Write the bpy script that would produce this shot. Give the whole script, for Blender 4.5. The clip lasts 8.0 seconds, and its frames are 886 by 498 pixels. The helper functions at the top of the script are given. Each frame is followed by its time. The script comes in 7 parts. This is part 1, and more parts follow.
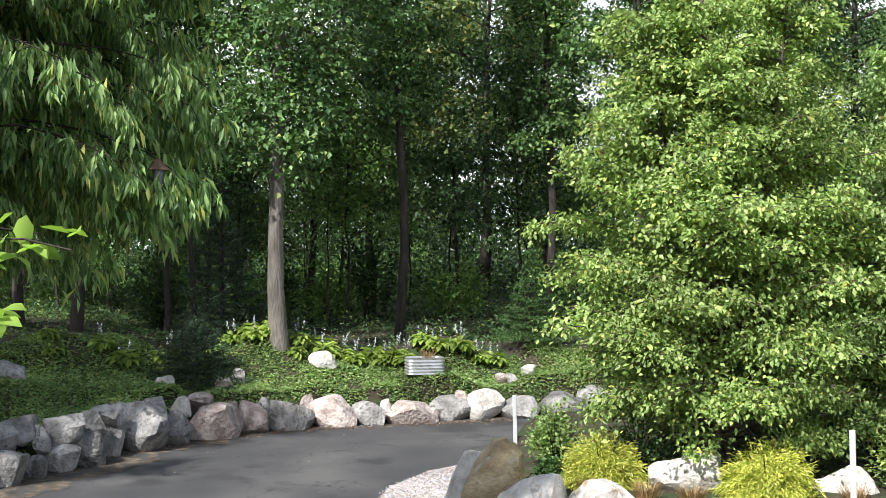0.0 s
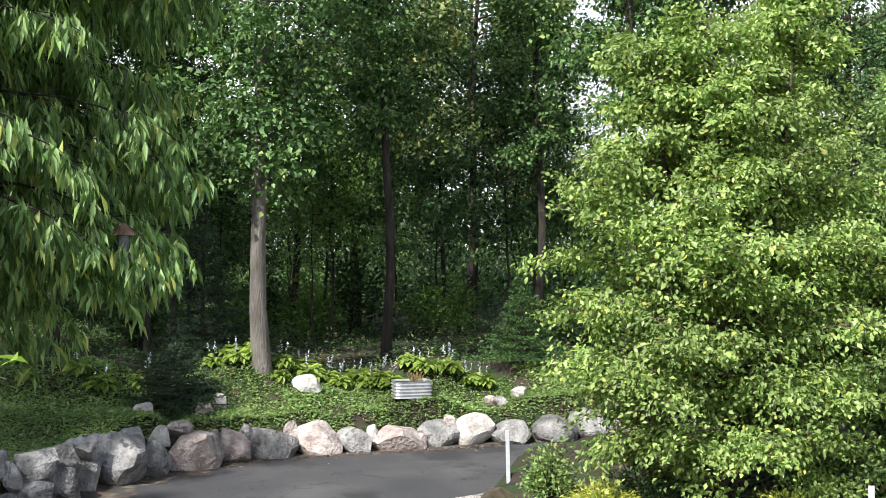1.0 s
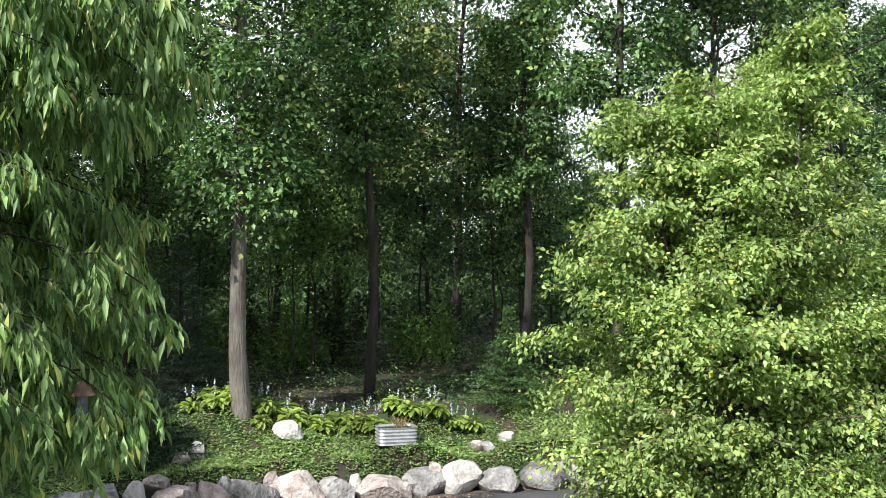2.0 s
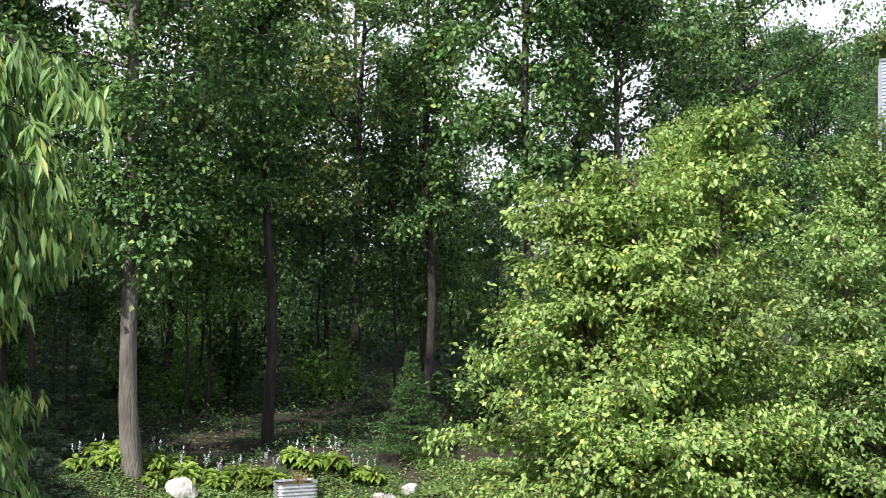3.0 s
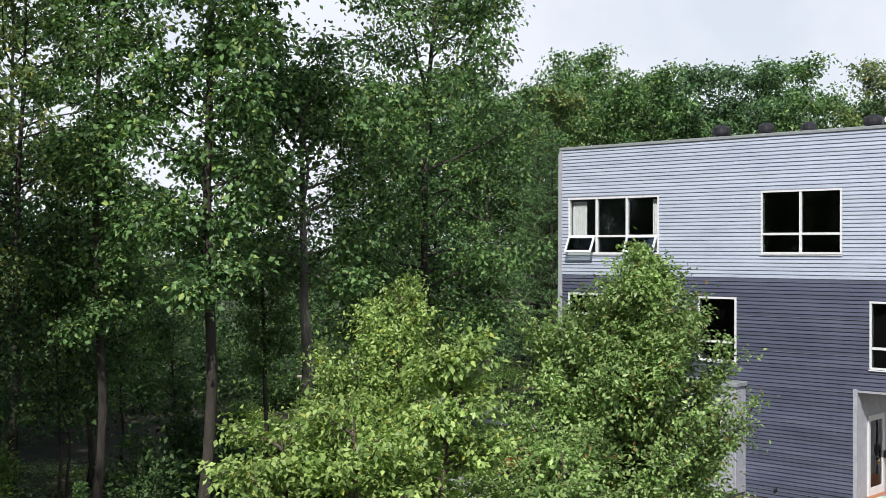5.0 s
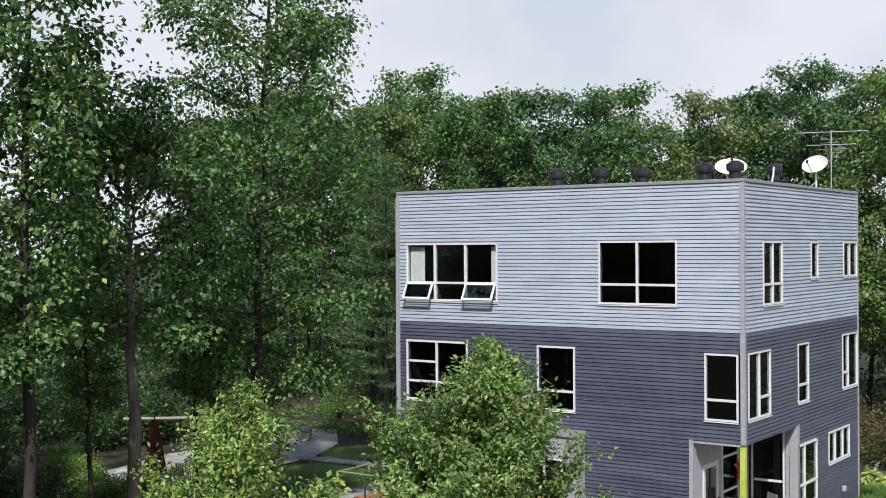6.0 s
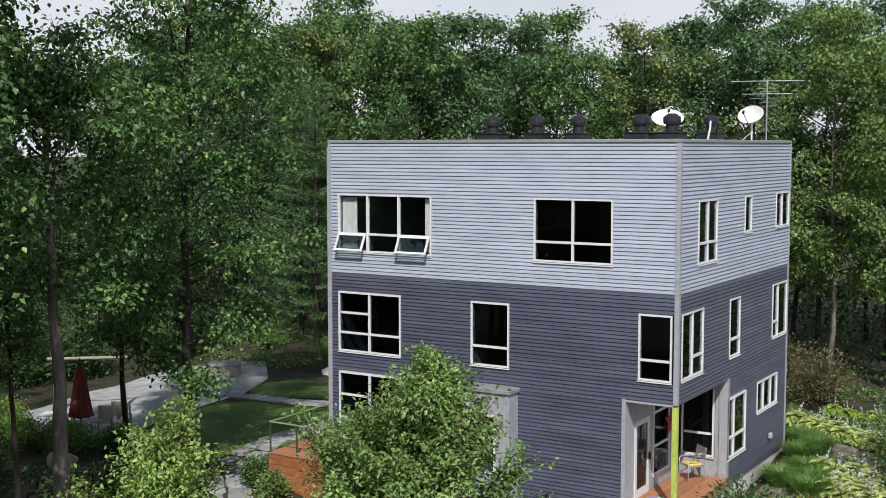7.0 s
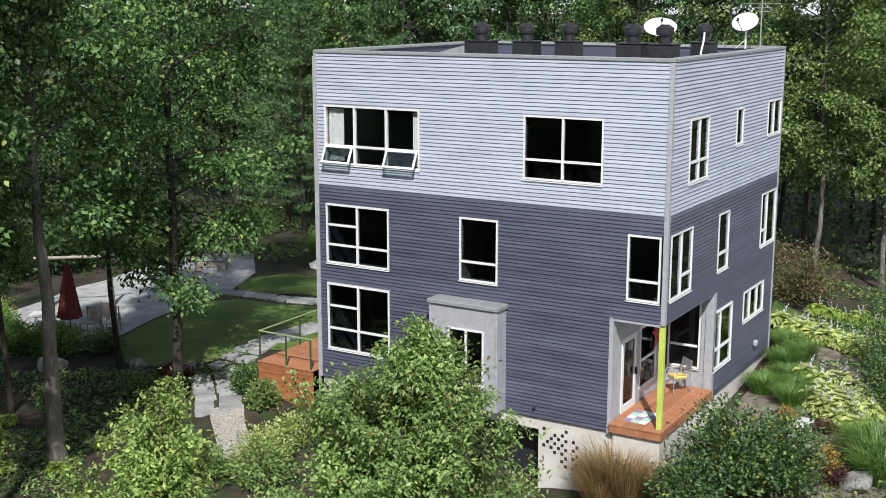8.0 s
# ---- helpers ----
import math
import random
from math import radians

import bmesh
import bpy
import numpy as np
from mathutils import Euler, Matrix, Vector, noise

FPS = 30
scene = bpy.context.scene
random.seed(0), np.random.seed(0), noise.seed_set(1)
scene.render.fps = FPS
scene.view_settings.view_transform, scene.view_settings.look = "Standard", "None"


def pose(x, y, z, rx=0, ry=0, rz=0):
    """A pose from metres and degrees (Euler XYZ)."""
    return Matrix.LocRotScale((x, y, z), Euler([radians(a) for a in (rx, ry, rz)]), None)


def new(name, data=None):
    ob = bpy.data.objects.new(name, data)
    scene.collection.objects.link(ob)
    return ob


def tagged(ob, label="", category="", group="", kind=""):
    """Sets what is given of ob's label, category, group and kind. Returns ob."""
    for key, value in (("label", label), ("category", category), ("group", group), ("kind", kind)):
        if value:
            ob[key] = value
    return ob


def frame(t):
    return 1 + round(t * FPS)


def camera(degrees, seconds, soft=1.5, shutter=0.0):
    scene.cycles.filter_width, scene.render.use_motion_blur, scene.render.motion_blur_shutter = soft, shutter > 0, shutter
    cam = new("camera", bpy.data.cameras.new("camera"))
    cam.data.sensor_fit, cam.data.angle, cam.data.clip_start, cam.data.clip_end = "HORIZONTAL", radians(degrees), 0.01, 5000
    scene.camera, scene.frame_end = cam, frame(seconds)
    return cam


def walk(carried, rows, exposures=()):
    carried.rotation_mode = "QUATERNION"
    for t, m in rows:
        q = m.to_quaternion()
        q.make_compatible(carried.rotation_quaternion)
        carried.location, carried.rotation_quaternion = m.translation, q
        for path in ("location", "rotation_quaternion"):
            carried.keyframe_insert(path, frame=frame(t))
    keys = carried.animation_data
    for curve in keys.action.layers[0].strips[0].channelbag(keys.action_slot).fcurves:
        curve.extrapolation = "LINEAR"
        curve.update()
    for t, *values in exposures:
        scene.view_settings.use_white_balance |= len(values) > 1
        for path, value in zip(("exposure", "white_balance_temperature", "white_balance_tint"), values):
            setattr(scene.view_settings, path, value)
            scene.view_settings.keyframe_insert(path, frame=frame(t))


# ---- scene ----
cam = camera(40.4, 8.0, soft=0.48)
METRES, EYE, TILT, LEAN, TURN = 12.0, 3.3, 0.0, 0.0, 65.5
ROWS = [
    (0.0, 0.0, 0.0, 0.0, 0.0, 0.0, -0.0),
    (0.5, -0.0042, 0.0378, 0.0151, -0.48, -0.02, 0.03),
    (1.0, -0.008, 0.0745, 0.0417, -0.77, -0.05, 0.1),
    (2.5, -0.019, 0.1802, 0.1675, -3.42, 0.0, -0.07),
    (3.0, -0.0238, 0.2147, 0.2139, -6.59, -0.01, -0.09),
    (3.5, -0.0281, 0.249, 0.2679, -9.99, -0.03, -0.14),
    (4.0, -0.0305, 0.288, 0.3246, -13.35, 0.01, -0.13),
    (4.5, -0.0293, 0.3276, 0.3806, -17.7, 0.03, -0.11),
    (5.0, -0.0265, 0.3652, 0.4356, -22.24, 0.04, -0.09),
    (6.5, -0.0028, 0.4679, 0.6206, -32.8, -1.22, 0.03),
    (7.0, 0.0058, 0.4927, 0.6844, -33.79, -4.85, 0.01),
    (7.5, 0.0138, 0.5127, 0.749, -34.27, -8.24, 0.02),
    (8.0, 0.0225, 0.5291, 0.8185, -34.48, -11.68, -0.01),
]
walk(cam, [(t, pose(0, 0, EYE, TILT, LEAN, TURN) @ pose(METRES * x, METRES * y, METRES * z, 90 + pitch, roll, yaw)) for t, x, y, z, yaw, pitch, roll in ROWS],
     exposures=[(0.0, 0.5), (2.5, 0.44), (4.0, 0.05), (5.0, -0.22), (6.5, -0.46), (7.0, -0.5), (7.5, -0.38), (8.0, -0.15)])

# ---- light: a hazy sun high behind the first view, thin bright cloud over blue ----
TO_SUN = Vector((0.5, -0.8, 0.95)).normalized()
sun_data = bpy.data.lights.new("sun", "SUN")
sun_data.energy, sun_data.angle, sun_data.color = 6.0, radians(0.9), (1.0, 0.97, 0.92)
sun = new("sun", sun_data)
sun.matrix_world = Matrix.Translation((0, -20, 60)) @ TO_SUN.to_track_quat("Z", "Y").to_matrix().to_4x4()

world = bpy.data.worlds.new("sky")
scene.world = world
world.use_nodes = True
wn, wl = world.node_tree.nodes, world.node_tree.links
wn.clear()
w_out, w_bg = wn.new("ShaderNodeOutputWorld"), wn.new("ShaderNodeBackground")
w_sky, w_mix = wn.new("ShaderNodeTexSky"), wn.new("ShaderNodeMix")
w_co, w_noise, w_ramp = wn.new("ShaderNodeTexCoord"), wn.new("ShaderNodeTexNoise"), wn.new("ShaderNodeValToRGB")
w_sky.sky_type, w_sky.sun_disc = "NISHITA", False
w_sky.sun_elevation, w_sky.sun_rotation = math.asin(TO_SUN.z), math.atan2(TO_SUN.x, TO_SUN.y)
w_noise.inputs["Scale"].default_value, w_noise.inputs["Detail"].default_value = 5.0, 6.0
w_ramp.color_ramp.elements[0].position, w_ramp.color_ramp.elements[0].color = 0.36, (0.72, 0.72, 0.72, 1)
w_ramp.color_ramp.elements[1].position, w_ramp.color_ramp.elements[1].color = 0.56, (1, 1, 1, 1)
w_mix.data_type = "RGBA"
w_mix.inputs[7].default_value = (9.6, 9.95, 10.9, 1)
wl.new(w_co.outputs["Generated"], w_noise.inputs["Vector"])
wl.new(w_noise.outputs["Fac"], w_ramp.inputs["Fac"])
w_sep, w_high, w_mul = wn.new("ShaderNodeSeparateXYZ"), wn.new("ShaderNodeMapRange"), wn.new("ShaderNodeMath")
w_high.interpolation_type = "SMOOTHSTEP"
w_high.inputs["From Min"].default_value, w_high.inputs["From Max"].default_value = 0.26, 0.7
w_high.inputs["To Min"].default_value, w_high.inputs["To Max"].default_value = 1.0, 0.1
w_mul.operation = "MULTIPLY"
wl.new(w_co.outputs["Generated"], w_sep.inputs["Vector"])
wl.new(w_sep.outputs["Z"], w_high.inputs["Value"])
wl.new(w_high.outputs["Result"], w_mul.inputs[0])
wl.new(w_ramp.outputs["Color"], w_mul.inputs[1])
wl.new(w_mul.outputs["Value"], w_mix.inputs[0])
wl.new(w_sky.outputs["Color"], w_mix.inputs[6])
wl.new(w_mix.outputs[2], w_bg.inputs["Color"])
w_bg.inputs["Strength"].default_value = 0.11
wl.new(w_bg.outputs["Background"], w_out.inputs["Surface"])

# ---- small tools ----
UP = Vector((0, 0, 1))
SITE = Matrix.Rotation(radians(TURN), 4, "Z")


def site(u, v, z=0.0):
    """A place u to the right and v ahead of the walk's first stand."""
    return SITE @ Vector((u, v, z))


def part(name, bm, material, parent=None, label=""):
    """Links a bmesh or a mesh as one object, under its thing or part."""
    if isinstance(bm, bmesh.types.BMesh):
        me = bpy.data.meshes.new(name)
        bm.to_mesh(me)
        bm.free()
    else:
        me = bm
    ob = new(name, me)
    if material is not None and not me.materials:
        me.materials.append(material)
    elif material is not None and me.materials[0] != material:
        ob.material_slots[0].link = "OBJECT"
        ob.material_slots[0].material = material
    ob.parent = parent
    if label:
        ob["label"] = label
    return ob


def base_empty(name, m, label="", category="", group="", kind=""):
    ob = new(name)
    ob.empty_display_size = 0.2
    ob.matrix_basis = m
    return tagged(ob, label, category, group, kind)


def add_box(bm, x0, x1, y0, y1, z0, z1, m=None):
    vs = [bm.verts.new((x, y, z)) for z in (z0, z1) for x, y in ((x0, y0), (x1, y0), (x1, y1), (x0, y1))]
    if m is not None:
        for v in vs:
            v.co = m @ v.co
    for a in ((3, 2, 1, 0), (4, 5, 6, 7), (0, 1, 5, 4), (1, 2, 6, 5), (2, 3, 7, 6), (3, 0, 4, 7)):
        bm.faces.new([vs[i] for i in a])
    return vs


def box_mesh(*spans, m=None, bevel=0.0):
    """A bmesh of boxes (x0, x1, y0, y1, z0, z1), with softened edges."""
    bm = bmesh.new()
    for s in spans:
        add_box(bm, *s, m=m)
    if bevel:
        bmesh.ops.bevel(bm, geom=bm.edges[:], offset=bevel, segments=1, affect="EDGES")
    return bm


def raw_mesh(name, co, faces, smooth=False):
    """A mesh from arrays: co (n, 3), faces (m, k)."""
    co, faces = np.asarray(co, dtype=np.float32), np.asarray(faces, dtype=np.int32)
    me = bpy.data.meshes.new(name)
    me.vertices.add(len(co))
    me.vertices.foreach_set("co", co.ravel())
    k = faces.shape[1]
    me.loops.add(faces.size)
    me.loops.foreach_set("vertex_index", faces.ravel())
    me.polygons.add(len(faces))
    me.polygons.foreach_set("loop_start", np.arange(0, faces.size, k, dtype=np.int32))
    if smooth:
        me.polygons.foreach_set("use_smooth", np.ones(len(faces), dtype=bool))
    me.update(calc_edges=True)
    return me


def unit(a):
    return a / np.maximum(np.linalg.norm(a, axis=-1, keepdims=True), 1e-9)


def leaf_mesh(name, at, along, normal, size, wide=0.55, fold=0.1, droop=0.1, fine=False, lean=False):
    """Many leaves: each a folded blade from at, along its midrib, with the given face."""
    at, along = np.asarray(at, float), unit(np.asarray(along, float))
    size = np.asarray(size, float)[:, None]
    side = unit(np.cross(along, np.asarray(normal, float)))
    face = np.cross(side, along)
    n = len(at)
    if fine:
        rows = [at,
                at + size * (0.28 * along + 0.5 * wide * side + fold * face), at + size * (0.66 * along + 0.42 * wide * side + fold * face),
                at + size * (along - droop * face),
                at + size * (0.66 * along - 0.42 * wide * side + fold * face), at + size * (0.28 * along - 0.5 * wide * side + fold * face)]
        co = np.stack(rows, 1).reshape(-1, 3)
        f = np.array([[0, 1, 2, 3], [0, 3, 4, 5]])
        return raw_mesh(name, co, (np.arange(n)[:, None, None] * 6 + f).reshape(-1, 4))
    if lean:
        rows = [at + size * 0.5 * wide * side, at + size * (along - droop * face), at - size * 0.5 * wide * side + size * fold * face]
        return raw_mesh(name, np.stack(rows, 1).reshape(-1, 3), np.arange(3 * n).reshape(-1, 3))
    rows = [at, at + size * (0.45 * along + 0.5 * wide * side + fold * face), at + size * (along - droop * face),
            at + size * (0.45 * along - 0.5 * wide * side + fold * face)]
    co = np.stack(rows, 1).reshape(-1, 3)
    f = np.array([[0, 1, 2], [0, 2, 3]])
    return raw_mesh(name, co, (np.arange(n)[:, None, None] * 4 + f).reshape(-1, 3))


class Tubes:
    """Gathers tapered tubes into one mesh."""

    def __init__(self):
        self.co, self.faces, self.n = [], [], 0

    def add(self, pts, radii, sides=6):
        pts, radii = np.asarray(pts, float), np.asarray(radii, float)
        t = unit(np.gradient(pts, axis=0))
        ref = np.where(np.abs(t[:, 2:3]) > 0.9, np.array([[1.0, 0, 0]]), np.array([[0, 0, 1.0]]))
        a = unit(np.cross(t, ref))
        b = np.cross(t, a)
        ang = np.arange(sides) * 2 * math.pi / sides
        ring = pts[:, None] + radii[:, None, None] * (np.cos(ang)[None, :, None] * a[:, None] + np.sin(ang)[None, :, None] * b[:, None])
        self.co.append(ring.reshape(-1, 3))
        k = len(pts)
        i, j = np.meshgrid(np.arange(k - 1), np.arange(sides), indexing="ij")
        q = np.stack([i * sides + j, i * sides + (j + 1) % sides, (i + 1) * sides + (j + 1) % sides, (i + 1) * sides + j], -1).reshape(-1, 4)
        self.faces.append(q + self.n)
        self.n += k * sides

    def mesh(self, name):
        return raw_mesh(name, np.concatenate(self.co), np.concatenate(self.faces), smooth=True)


# ---- materials ----
def material(name):
    m = bpy.data.materials.new(name)
    m.use_nodes = True
    m.node_tree.nodes.clear()
    return m, m.node_tree.nodes, m.node_tree.links


def ramp_node(n, stops):
    r = n.new("ShaderNodeValToRGB")
    while len(r.color_ramp.elements) < len(stops):
        r.color_ramp.elements.new(0.5)
    for e, (p, c) in zip(r.color_ramp.elements, stops):
        e.position, e.color = p, (*c, 1)
    return r


def surface(name, stops, scale=4.0, detail=8.0, rough=0.8, bump=0.3, bump_scale=None, metal=0.0, stretch=(1, 1, 1), spec=0.5, spots=None, per=None, depth=0.02, veins=None):
    """A rough or smooth solid surface: a coloured noise, a second finer one, and relief. per: 'object' or 'island' shifts its value piece by piece."""
    m, n, l = material(name)
    out, bsdf = n.new("ShaderNodeOutputMaterial"), n.new("ShaderNodeBsdfPrincipled")
    co, mp = n.new("ShaderNodeTexCoord"), n.new("ShaderNodeMapping")
    geo = n.new("ShaderNodeNewGeometry")
    mp.inputs["Scale"].default_value = stretch
    l.new(geo.outputs["Position"], mp.inputs["Vector"])
    big, small = n.new("ShaderNodeTexNoise"), n.new("ShaderNodeTexNoise")
    big.inputs["Scale"].default_value, big.inputs["Detail"].default_value = scale, detail
    small.inputs["Scale"].default_value, small.inputs["Detail"].default_value = bump_scale or scale * 8, 6.0
    for t in (big, small):
        l.new(mp.outputs["Vector"], t.inputs["Vector"])
    r = ramp_node(n, stops)
    l.new(big.outputs["Fac"], r.inputs["Fac"])
    grain = n.new("ShaderNodeMix")
    grain.data_type, grain.blend_type = "RGBA", "OVERLAY"
    grain.inputs[0].default_value = 0.45
    l.new(r.outputs["Color"], grain.inputs[6])
    l.new(small.outputs["Fac"], grain.inputs[7])
    last = grain.outputs[2]
    if spots:
        vor = n.new("ShaderNodeTexNoise")
        vor.inputs["Scale"].default_value, vor.inputs["Detail"].default_value = spots[0], 3.0
        l.new(mp.outputs["Vector"], vor.inputs["Vector"])
        sr = ramp_node(n, [(spots[1], (0, 0, 0)), (spots[1] + 0.08, (1, 1, 1))])
        l.new(vor.outputs["Fac"], sr.inputs["Fac"])
        mx = n.new("ShaderNodeMix")
        mx.data_type = "RGBA"
        mx.inputs[7].default_value = (*spots[2], 1)
        l.new(sr.outputs["Color"], mx.inputs[0])
        l.new(last, mx.inputs[6])
        last = mx.outputs[2]
    if veins:
        vn, va, vr, vm = n.new("ShaderNodeTexNoise"), n.new("ShaderNodeMath"), ramp_node(n, [(0.0, (1, 1, 1)), (veins[1], (0, 0, 0))]), n.new("ShaderNodeMix")
        vn.inputs["Scale"].default_value, vn.inputs["Detail"].default_value, vn.inputs["Distortion"].default_value = veins[0], 5.0, 0.6
        l.new(mp.outputs["Vector"], vn.inputs["Vector"])
        half = n.new("ShaderNodeMath")
        half.operation, va.operation = "SUBTRACT", "ABSOLUTE"
        half.inputs[1].default_value = 0.5
        l.new(vn.outputs["Fac"], half.inputs[0])
        l.new(half.outputs[0], va.inputs[0])
        l.new(va.outputs[0], vr.inputs["Fac"])
        vm.data_type = "RGBA"
        vm.inputs[7].default_value = (*veins[2], 1)
        l.new(vr.outputs["Color"], vm.inputs[0])
        l.new(last, vm.inputs[6])
        last = vm.outputs[2]
    if per:
        hsv, src, mr = n.new("ShaderNodeHueSaturation"), n.new("ShaderNodeObjectInfo"), n.new("ShaderNodeMapRange")
        mr.inputs["To Min"].default_value, mr.inputs["To Max"].default_value = per
        l.new(src.outputs["Random"], mr.inputs["Value"])
        l.new(mr.outputs["Result"], hsv.inputs["Value"])
        l.new(last, hsv.inputs["Color"])
        last = hsv.outputs["Color"]
    l.new(last, bsdf.inputs["Base Color"])
    bsdf.inputs["Roughness"].default_value, bsdf.inputs["Metallic"].default_value = rough, metal
    bsdf.inputs["Specular IOR Level"].default_value = spec
    if bump:
        bp = n.new("ShaderNodeBump")
        bp.inputs["Strength"].default_value, bp.inputs["Distance"].default_value = bump, depth
        l.new(small.outputs["Fac"], bp.inputs["Height"])
        l.new(bp.outputs["Normal"], bsdf.inputs["Normal"])
    l.new(bsdf.outputs["BSDF"], out.inputs["Surface"])
    return m


def foliage(name, dark, light, odd=None, odd_part=0.06, gloss=0.45, thin=0.35):
    """Leaves: colour from blade to blade, a satin face, and light that comes through."""
    m, n, l = material(name)
    out, bsdf, tr, mix = n.new("ShaderNodeOutputMaterial"), n.new("ShaderNodeBsdfPrincipled"), n.new("ShaderNodeBsdfTranslucent"), n.new("ShaderNodeMixShader")
    geo, noi = n.new("ShaderNodeNewGeometry"), n.new("ShaderNodeTexNoise")
    noi.inputs["Scale"].default_value, noi.inputs["Detail"].default_value = 0.9, 3.0
    l.new(geo.outputs["Position"], noi.inputs["Vector"])
    dark, light = tuple(k * a for k, a in zip((0.8, 0.8, 0.95), dark)), tuple(k * a for k, a in zip((1.12, 1.12, 1.35), light))
    mid = tuple((a + b) / 2.05 for a, b in zip(dark, light))
    stops = [(0.0, dark), (0.5, mid), (1.0 - odd_part - 0.02, light)] + ([(1.0 - odd_part, odd), (1.0, odd)] if odd else [])
    r = ramp_node(n, stops)
    l.new(geo.outputs["Random Per Island"], r.inputs["Fac"])
    hsv, mr = n.new("ShaderNodeHueSaturation"), n.new("ShaderNodeMapRange")
    mr.inputs["From Min"].default_value, mr.inputs["From Max"].default_value = 0.3, 0.7
    mr.inputs["To Min"].default_value, mr.inputs["To Max"].default_value = 0.7, 1.3
    l.new(noi.outputs["Fac"], mr.inputs["Value"])
    l.new(mr.outputs["Result"], hsv.inputs["Value"])
    l.new(r.outputs["Color"], hsv.inputs["Color"])
    l.new(hsv.outputs["Color"], bsdf.inputs["Base Color"])
    warm = n.new("ShaderNodeMix")
    warm.data_type, warm.blend_type = "RGBA", "MULTIPLY"
    warm.inputs[0].default_value, warm.inputs[7].default_value = 1.0, (1.2, 1.3, 0.75, 1)
    l.new(hsv.outputs["Color"], warm.inputs[6])
    l.new(warm.outputs[2], tr.inputs["Color"])
    bsdf.inputs["Roughness"].default_value, bsdf.inputs["Specular IOR Level"].default_value = gloss, 0.34
    mix.inputs["Fac"].default_value = thin
    l.new(bsdf.outputs["BSDF"], mix.inputs[1])
    l.new(tr.outputs["BSDF"], mix.inputs[2])
    l.new(mix.outputs["Shader"], out.inputs["Surface"])
    return m


def paint(name, colour, rough=0.5, metal=0.0, vary=0.12, bump=0.05, scale=6.0, per=None):
    lo, hi = tuple(c * (1 - vary) for c in colour), tuple(min(1, c * (1 + vary)) for c in colour)
    return surface(name, [(0.3, lo), (0.7, hi)], scale=scale, rough=rough, metal=metal, bump=bump, bump_scale=scale * 10, per=per, depth=0.004)


def glass_material(name, tint=(0.25, 0.28, 0.3), gloss=0.12):
    """A dark window pane: clear glass over a screen, with a sharp reflection."""
    m, n, l = material(name)
    out, mix, tp, gl, fr = (n.new("ShaderNode" + k) for k in ("OutputMaterial", "MixShader", "BsdfTransparent", "BsdfGlossy", "Fresnel"))
    tp.inputs["Color"].default_value = (*tint, 1)
    gl.inputs["Roughness"].default_value = 0.02
    gl.inputs["Color"].default_value = (0.9, 0.92, 0.95, 1)
    fr.inputs["IOR"].default_value = 1.5
    l.new(fr.outputs["Fac"], mix.inputs["Fac"])
    l.new(tp.outputs["BSDF"], mix.inputs[1])
    l.new(gl.outputs["BSDF"], mix.inputs[2])
    l.new(mix.outputs["Shader"], out.inputs["Surface"])
    return m


M_SOIL = surface("forest_floor", [(0.3, (0.018, 0.014, 0.01)), (0.5, (0.038, 0.028, 0.019)), (0.72, (0.07, 0.052, 0.036))], scale=1.3, rough=0.95, bump=0.8, bump_scale=14, spots=(1.6, 0.5, (0.026, 0.045, 0.012)), depth=0.05)
M_ASPHALT = surface("worn_asphalt", [(0.28, (0.036, 0.037, 0.041)), (0.5, (0.058, 0.058, 0.062)), (0.72, (0.098, 0.096, 0.096))], scale=0.45, detail=10, rough=0.88, bump=0.5, bump_scale=90, spots=(0.55, 0.55, (0.033, 0.033, 0.035)), veins=(0.55, 0.0035, (0.022, 0.022, 0.024)), depth=0.01)
M_GRAVEL = surface("gravel", [(0.36, (0.10, 0.092, 0.082)), (0.5, (0.40, 0.375, 0.335)), (0.64, (0.68, 0.64, 0.58))], scale=26, detail=2, rough=0.9, bump=0.9, bump_scale=60, depth=0.03)
M_DEBRIS = surface("edge_debris", [(0.3, (0.055, 0.042, 0.032)), (0.5, (0.105, 0.082, 0.06)), (0.7, (0.18, 0.145, 0.11))], scale=5.0, rough=0.95, bump=0.8, bump_scale=50, spots=(2.3, 0.5, (0.055, 0.052, 0.05)), depth=0.02)
M_LAWN = surface("mown_lawn", [(0.3, (0.06, 0.115, 0.022)), (0.55, (0.10, 0.165, 0.034)), (0.8, (0.15, 0.19, 0.05))], scale=0.6, rough=0.9, bump=0.8, bump_scale=40, depth=0.04)
M_PAVER = surface("bluestone", [(0.3, (0.24, 0.25, 0.26)), (0.7, (0.42, 0.42, 0.41))], scale=2.0, rough=0.85, bump=0.3, bump_scale=40, per=(0.75, 1.2))
M_ROCK_GREY = surface("grey_granite", [(0.3, (0.13, 0.127, 0.125)), (0.5, (0.27, 0.265, 0.26)), (0.72, (0.44, 0.425, 0.41))], scale=3.2, rough=0.9, bump=1.0, bump_scale=14, spots=(5, 0.6, (0.11, 0.11, 0.10)), veins=(2.6, 0.009, (0.10, 0.096, 0.09)), per=(0.7, 1.2), depth=0.06)
M_ROCK_PINK = surface("pink_granite", [(0.3, (0.21, 0.165, 0.15)), (0.5, (0.38, 0.32, 0.295)), (0.72, (0.54, 0.485, 0.45))], scale=3.4, rough=0.9, bump=1.0, bump_scale=14, spots=(5, 0.6, (0.20, 0.165, 0.15)), veins=(2.4, 0.009, (0.14, 0.118, 0.105)), per=(0.75, 1.15), depth=0.06)
